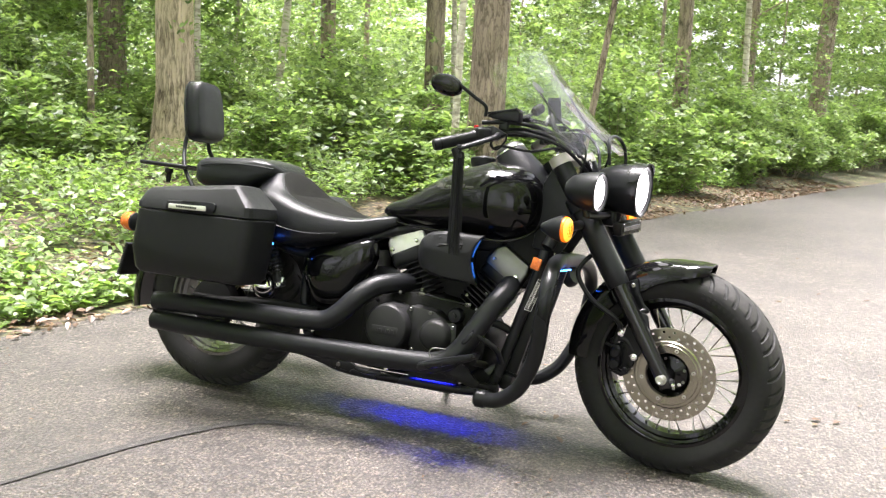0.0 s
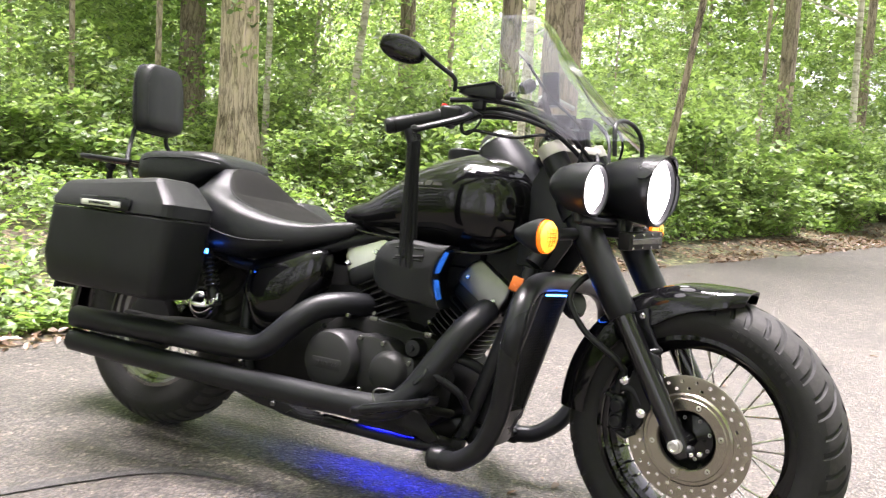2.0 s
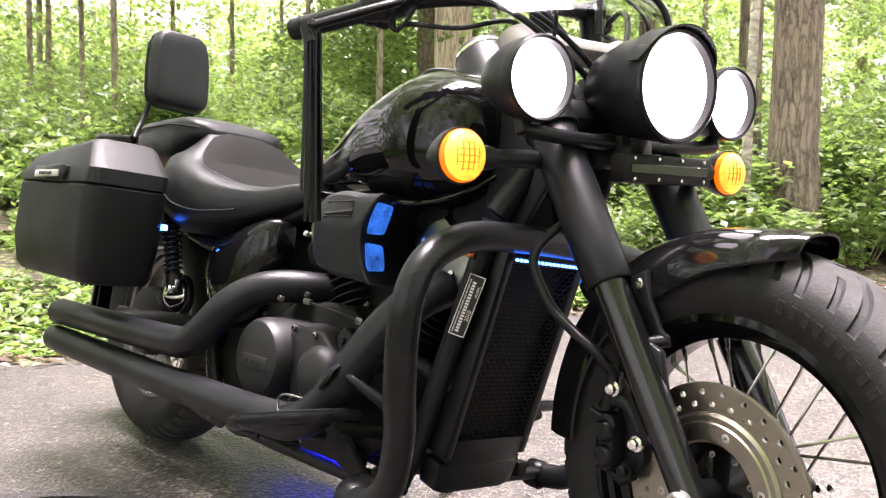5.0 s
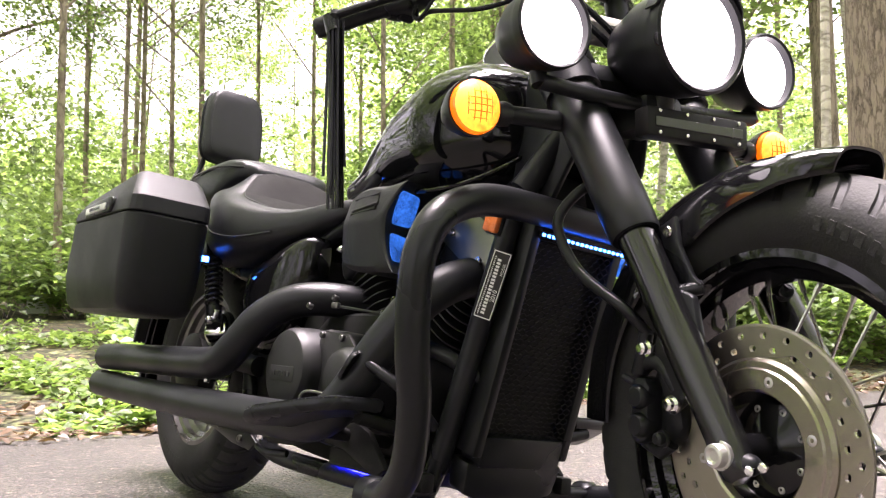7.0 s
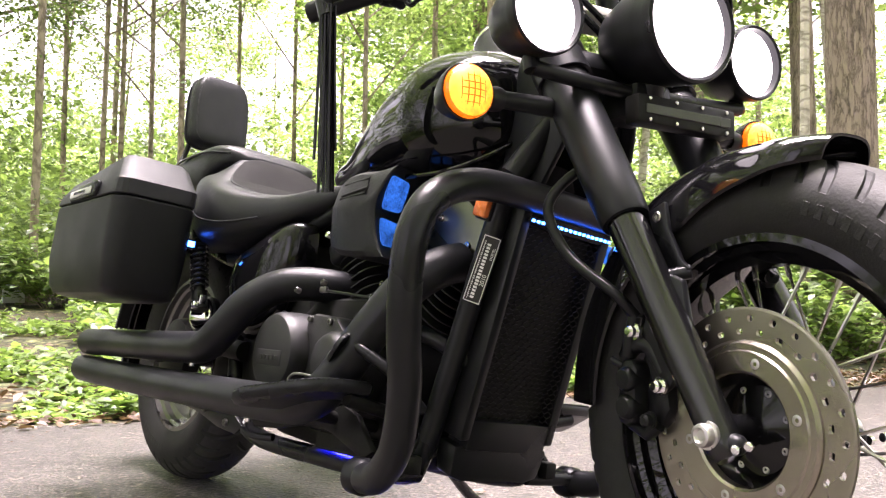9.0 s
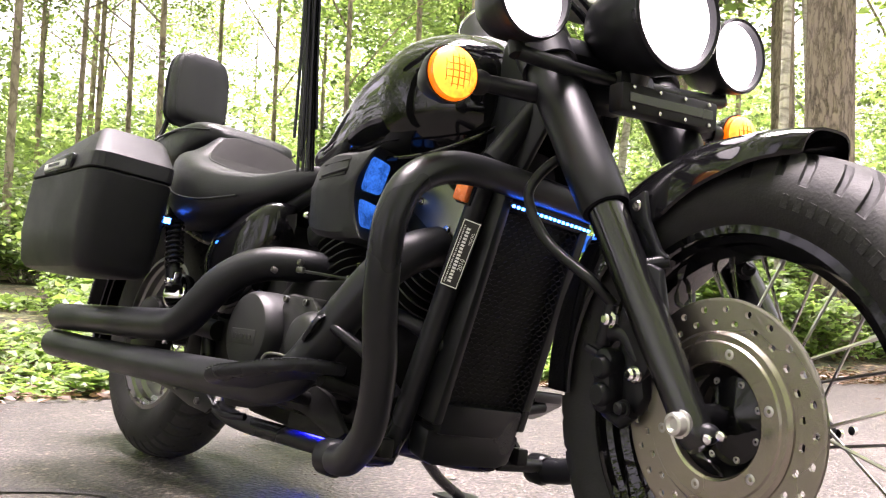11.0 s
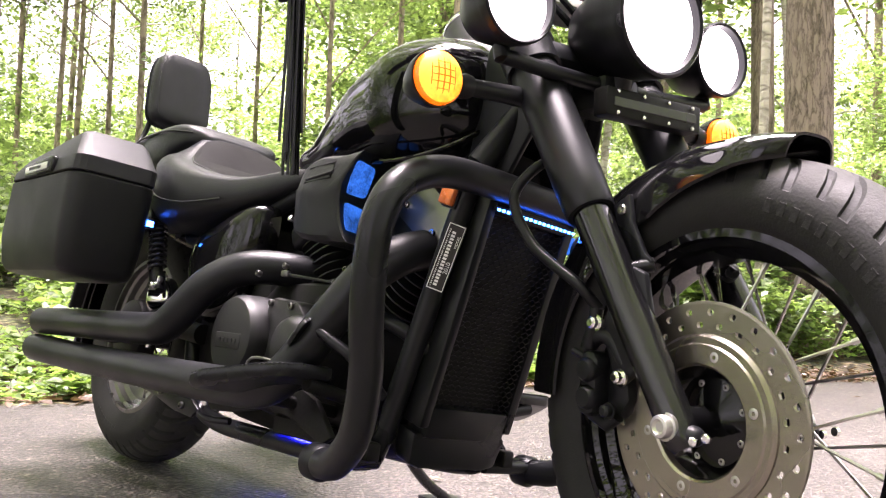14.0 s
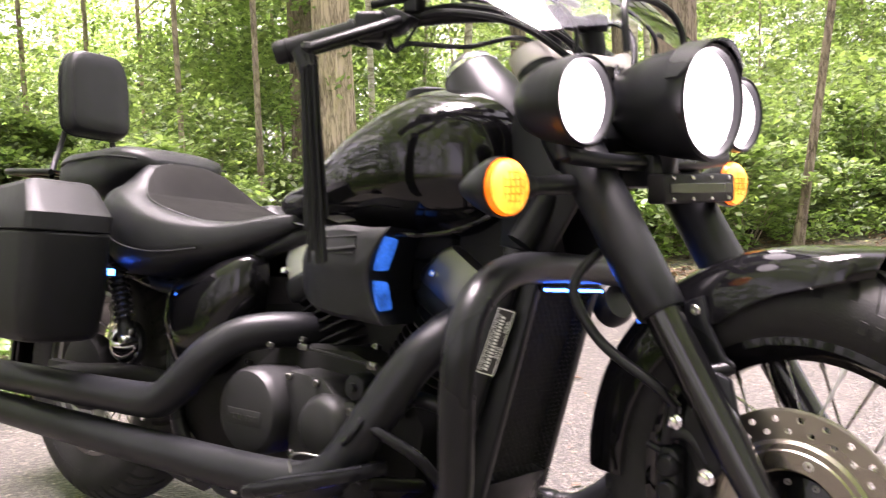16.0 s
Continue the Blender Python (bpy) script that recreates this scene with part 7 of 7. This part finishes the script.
# side cover, under-seat box, shock absorbers, swing arm, final drive
for o in (-1, 1):
    rings = []
    outline = [(0.385, 0.47), (0.41, 0.54), (0.5, 0.575), (0.62, 0.605), (0.65, 0.58), (0.645, 0.5), (0.6, 0.4), (0.52, 0.36), (0.44, 0.37)]
    sm = [(p.x, p.z) for p in spline([(x, 0, z) for x, z in outline] + [(outline[0][0], 0, outline[0][1])], 4)[:-1]]
    for y, s in ((0.09, 1.0), (0.122, 1.0), (0.138, 0.96), (0.153, 0.86), (0.166, 0.68), (0.173, 0.45), (0.176, 0.2)):
        rings.append([(0.515 + (x - 0.515) * s, o * y, 0.48 + (z - 0.48) * s) for x, z in sm])
    sc = bpart("side_cover", loft(bmesh.new(), rings), GLOSS, label="gloss black side cover", flat_angle=60)
    shock = bpart("shock_absorber", tube_bm([(0.272, o * 0.186, 0.6), (0.34, o * 0.186, 0.41)], 0.013, 16), DARK, label="rear shock absorber with black coil spring")
    a, b = Vector((0.286, o * 0.186, 0.56)), Vector((0.324, o * 0.186, 0.455))
    d = (b - a)
    u = Vector((0, 1, 0))
    w = d.normalized().cross(u)
    coil = [a + d * (k / 120) + (u * math.cos(k / 120 * 9 * 2 * math.pi) + w * math.sin(k / 120 * 9 * 2 * math.pi)) * 0.018 for k in range(121)]
    bpart("coil_spring", tube_bm(coil, 0.0036, 8), SATIN, shock, "black coil spring")
    bpart("spring_collar", tube_bm([(0.265, o * 0.186, 0.62), (0.282, o * 0.186, 0.572)], 0.018, 18), SATIN, shock)
    bpart("spring_collar", tube_bm([(0.326, o * 0.186, 0.45), (0.342, o * 0.186, 0.41)], 0.018, 18), SATIN, shock)
    bm = block_bm((0.02, 0.02, 0.03), (0.345, o * 0.186, 0.43), None, 0.004)
    bolt(bm, (0.345, o * 0.198, 0.42), (0, o, 0), 0.01, 0.01)
    bpart("shock_bolt", bm, CHROME, shock)
    bpart("top_fitting", block_bm((0.022, 0.012, 0.05), (0.278, o * 0.2, 0.64), Matrix.Rotation(radians(-8), 4, "Y"), 0.003), CHROME, shock, "bright shock top fitting")
    bm = tube_bm(spline([(0.46, o * 0.12, 0.33), (0.3, o * 0.14, 0.34), (0.12, o * 0.15, 0.325), (-0.02, o * 0.14, 0.31)], 6), 0.022, 16)
    block(bm, (0.1, 0.03, 0.06), (0.01, o * 0.14, 0.312), None, 0.01)
    bpart("swing_arm", bm, DARK, label="black swing arm")
    bm = block_bm((0.02, 0.03, 0.022), (0.298, o * 0.212, 0.557), None, 0.004)
    pl = bpart("accent_light", bm, DARK, label="small blue accent light under the seat")
    bpart("accent_diode", block_bm((0.004, 0.016, 0.013), (0.3095, o * 0.216, 0.556), None, 0.001), LED, pl, "glowing blue diode")
bpart("battery_box", block_bm((0.24, 0.2, 0.2), (0.5, 0, 0.47), None, 0.02), DARK, label="dark box under the seat")
bpart("drum_brake", lathe_bm([(0, 0.03), (0.06, 0.03), (0.085, 0.02), (0.09, 0.0), (0.09, -0.02)], (0, -1, 0), (RW.x, -0.075, RW.z), 40), DARK, rear_wheel, "dark rear brake drum")
hub_cap = bpart("drive_cap", lathe_bm([(0, 0.03), (0.012, 0.029), (0.03, 0.02), (0.042, 0.006), (0.045, -0.006), (0.04, -0.02)], (0, -1, 0), (0.24, -0.13, 0.4), 32), CHROME, label="chrome domed cap beside the rear wheel")
bpart("cap_ring", lathe_bm([(0.045, -0.004), (0.05, -0.008), (0.05, -0.02), (0.044, -0.024)], (0, -1, 0), (0.24, -0.13, 0.4), 32), SATIN, hub_cap)
hanger = bpart("pipe_hanger", slab(bmesh.new(), [(0.36, 0.226), (0.5, 0.222), (0.62, 0.212), (0.665, 0.19), (0.64, 0.172), (0.56, 0.178), (0.47, 0.196), (0.38, 0.205)], 0.008, side_plane(-0.2), 0.002), SATIN, label="black bracket plate that carries the lower pipe")
for x, z in ((0.39, 0.215), (0.5, 0.207), (0.6, 0.19)):
    bpart("hanger_bolt", bolt(bmesh.new(), (x, -0.2085, z), (0, -1, 0), 0.007, 0.006), ALU_DARK, hanger)
bpart("hanger_hose", tube_bm(spline([(0.64, -0.19, 0.2), (0.66, -0.2, 0.185), (0.7, -0.2, 0.178), (0.74, -0.18, 0.18)], 5), 0.007, 10), SATIN, hanger)
# underglow lights beneath the engine
for x, y in ((0.9, -0.12), (0.72, 0.1), (0.95, 0.1)):
    ch = block_bm((0.16, 0.03, 0.008), (x, y, 0.204), None, 0.002)
    for yy in (-0.016, 0.016):
        block(ch, (0.16, 0.004, 0.03), (x, y + yy, 0.19), None, 0.001, 1)
    for xx in (-0.08, 0.08):
        block(ch, (0.004, 0.03, 0.03), (x + xx, y, 0.19), None, 0.001, 1)
    base = bpart("underglow_bar", ch, DARK, label="channel of blue lights beneath the engine")
    bm = bmesh.new()
    for k in range(6):
        block(bm, (0.014, 0.012, 0.004), (x - 0.055 + 0.022 * k, y, 0.1985), None, 0.001, 1)
    bpart("glow_diodes", bm, GLOW, base, "glowing blue diodes")
# the blue light falling on this bracket is put in as its own emission
bpart("emissive_bracket", slab(bmesh.new(), [(0.88, 0.19), (0.96, 0.185), (1.0, 0.215), (0.96, 0.235), (0.93, 0.215)], 0.006, side_plane(-0.105), 0.001), BLUE_EMIT, label="bracket beneath the engine, its blue LED light put in as emission")

# rear mudguard, tail, indicator, plate
rings = []
for k in range(31):
    t = k / 30
    a = radians(62 + 128 * t)
    R = 0.352 + 0.02 * t
    ring = []
    prof = [(0.112 * math.sin(u * 1.4) / math.sin(1.4), R - 0.06 * abs(u) ** 3.4) for u in (-1 + j / 6 for j in range(13))]
    ring = [(RW.x + r * math.cos(a), y, RW.z + r * math.sin(a)) for y, r in prof] + [(RW.x + (r - 0.003) * math.cos(a), y * 0.97, RW.z + (r - 0.003) * math.sin(a)) for y, r in prof[::-1]]
    rings.append(ring)
rear_guard = bpart("rear_mudguard", loft(bmesh.new(), rings), GLOSS, label="gloss black rear mudguard")
tail = bpart("tail_lamp", lathe_bm([(0, 0.03), (0.03, 0.028), (0.042, 0.02), (0.046, 0.0), (0.04, -0.03), (0.0, -0.05)], (-1, 0, -0.1), (-0.37, 0, 0.56), 28), REDTAIL, label="red tail lamp")
for o in (-1, 1):
    c = (-0.322, o * 0.16, 0.568)
    ind = bpart("rear_indicator", lathe_bm([(0, -0.035), (0.02, -0.03), (0.033, -0.018), (0.0345, -0.011), (0.033, -0.01)], (-1, 0, 0), c, 28), SATIN, label="black rear indicator with amber lens")
    bpart("amber_lens", lathe_bm([(0.034, -0.012), (0.0345, 0.0), (0.033, 0.02), (0.024, 0.034), (0, 0.04)], (-1, 0, 0), c, 28), AMBER, ind, "amber lens")
    bpart("indicator_stalk", tube_bm([(-0.3, o * 0.14, 0.566), (-0.31, 0, 0.56)], 0.011, 12), SATIN, ind)
plate_m = Matrix.Translation((-0.4, 0, 0.42)) @ Matrix.Rotation(radians(14), 4, "Y")
number = bpart("plate_holder", block_bm((0.008, 0.2, 0.12), (0, 0, 0), plate_m, 0.002), DARK, label="dark number plate holder")
bm = bmesh.new()
for k in range(60):
    t = k / 60 * 4
    e, f = int(t), t - int(t)
    y, z = [(-0.1 + 0.2 * f, -0.06), (0.1, -0.06 + 0.12 * f), (0.1 - 0.2 * f, 0.06), (-0.1, 0.06 - 0.12 * f)][e]
    block(bm, (0.012, 0.009, 0.009), (0, 0, 0), plate_m @ Matrix.Translation((-0.002, y, z)), 0.002, 1)
bpart("plate_border", bm, SATIN, number, "studded black border")
bm = bmesh.new()
for k in range(6):
    block(bm, (0.002, 0.016, 0.05), (0, 0, 0), plate_m @ Matrix.Translation((-0.005, -0.065 + 0.026 * k, 0)), 0, 1)
bpart("plate_bars", bm, WHITE, number)
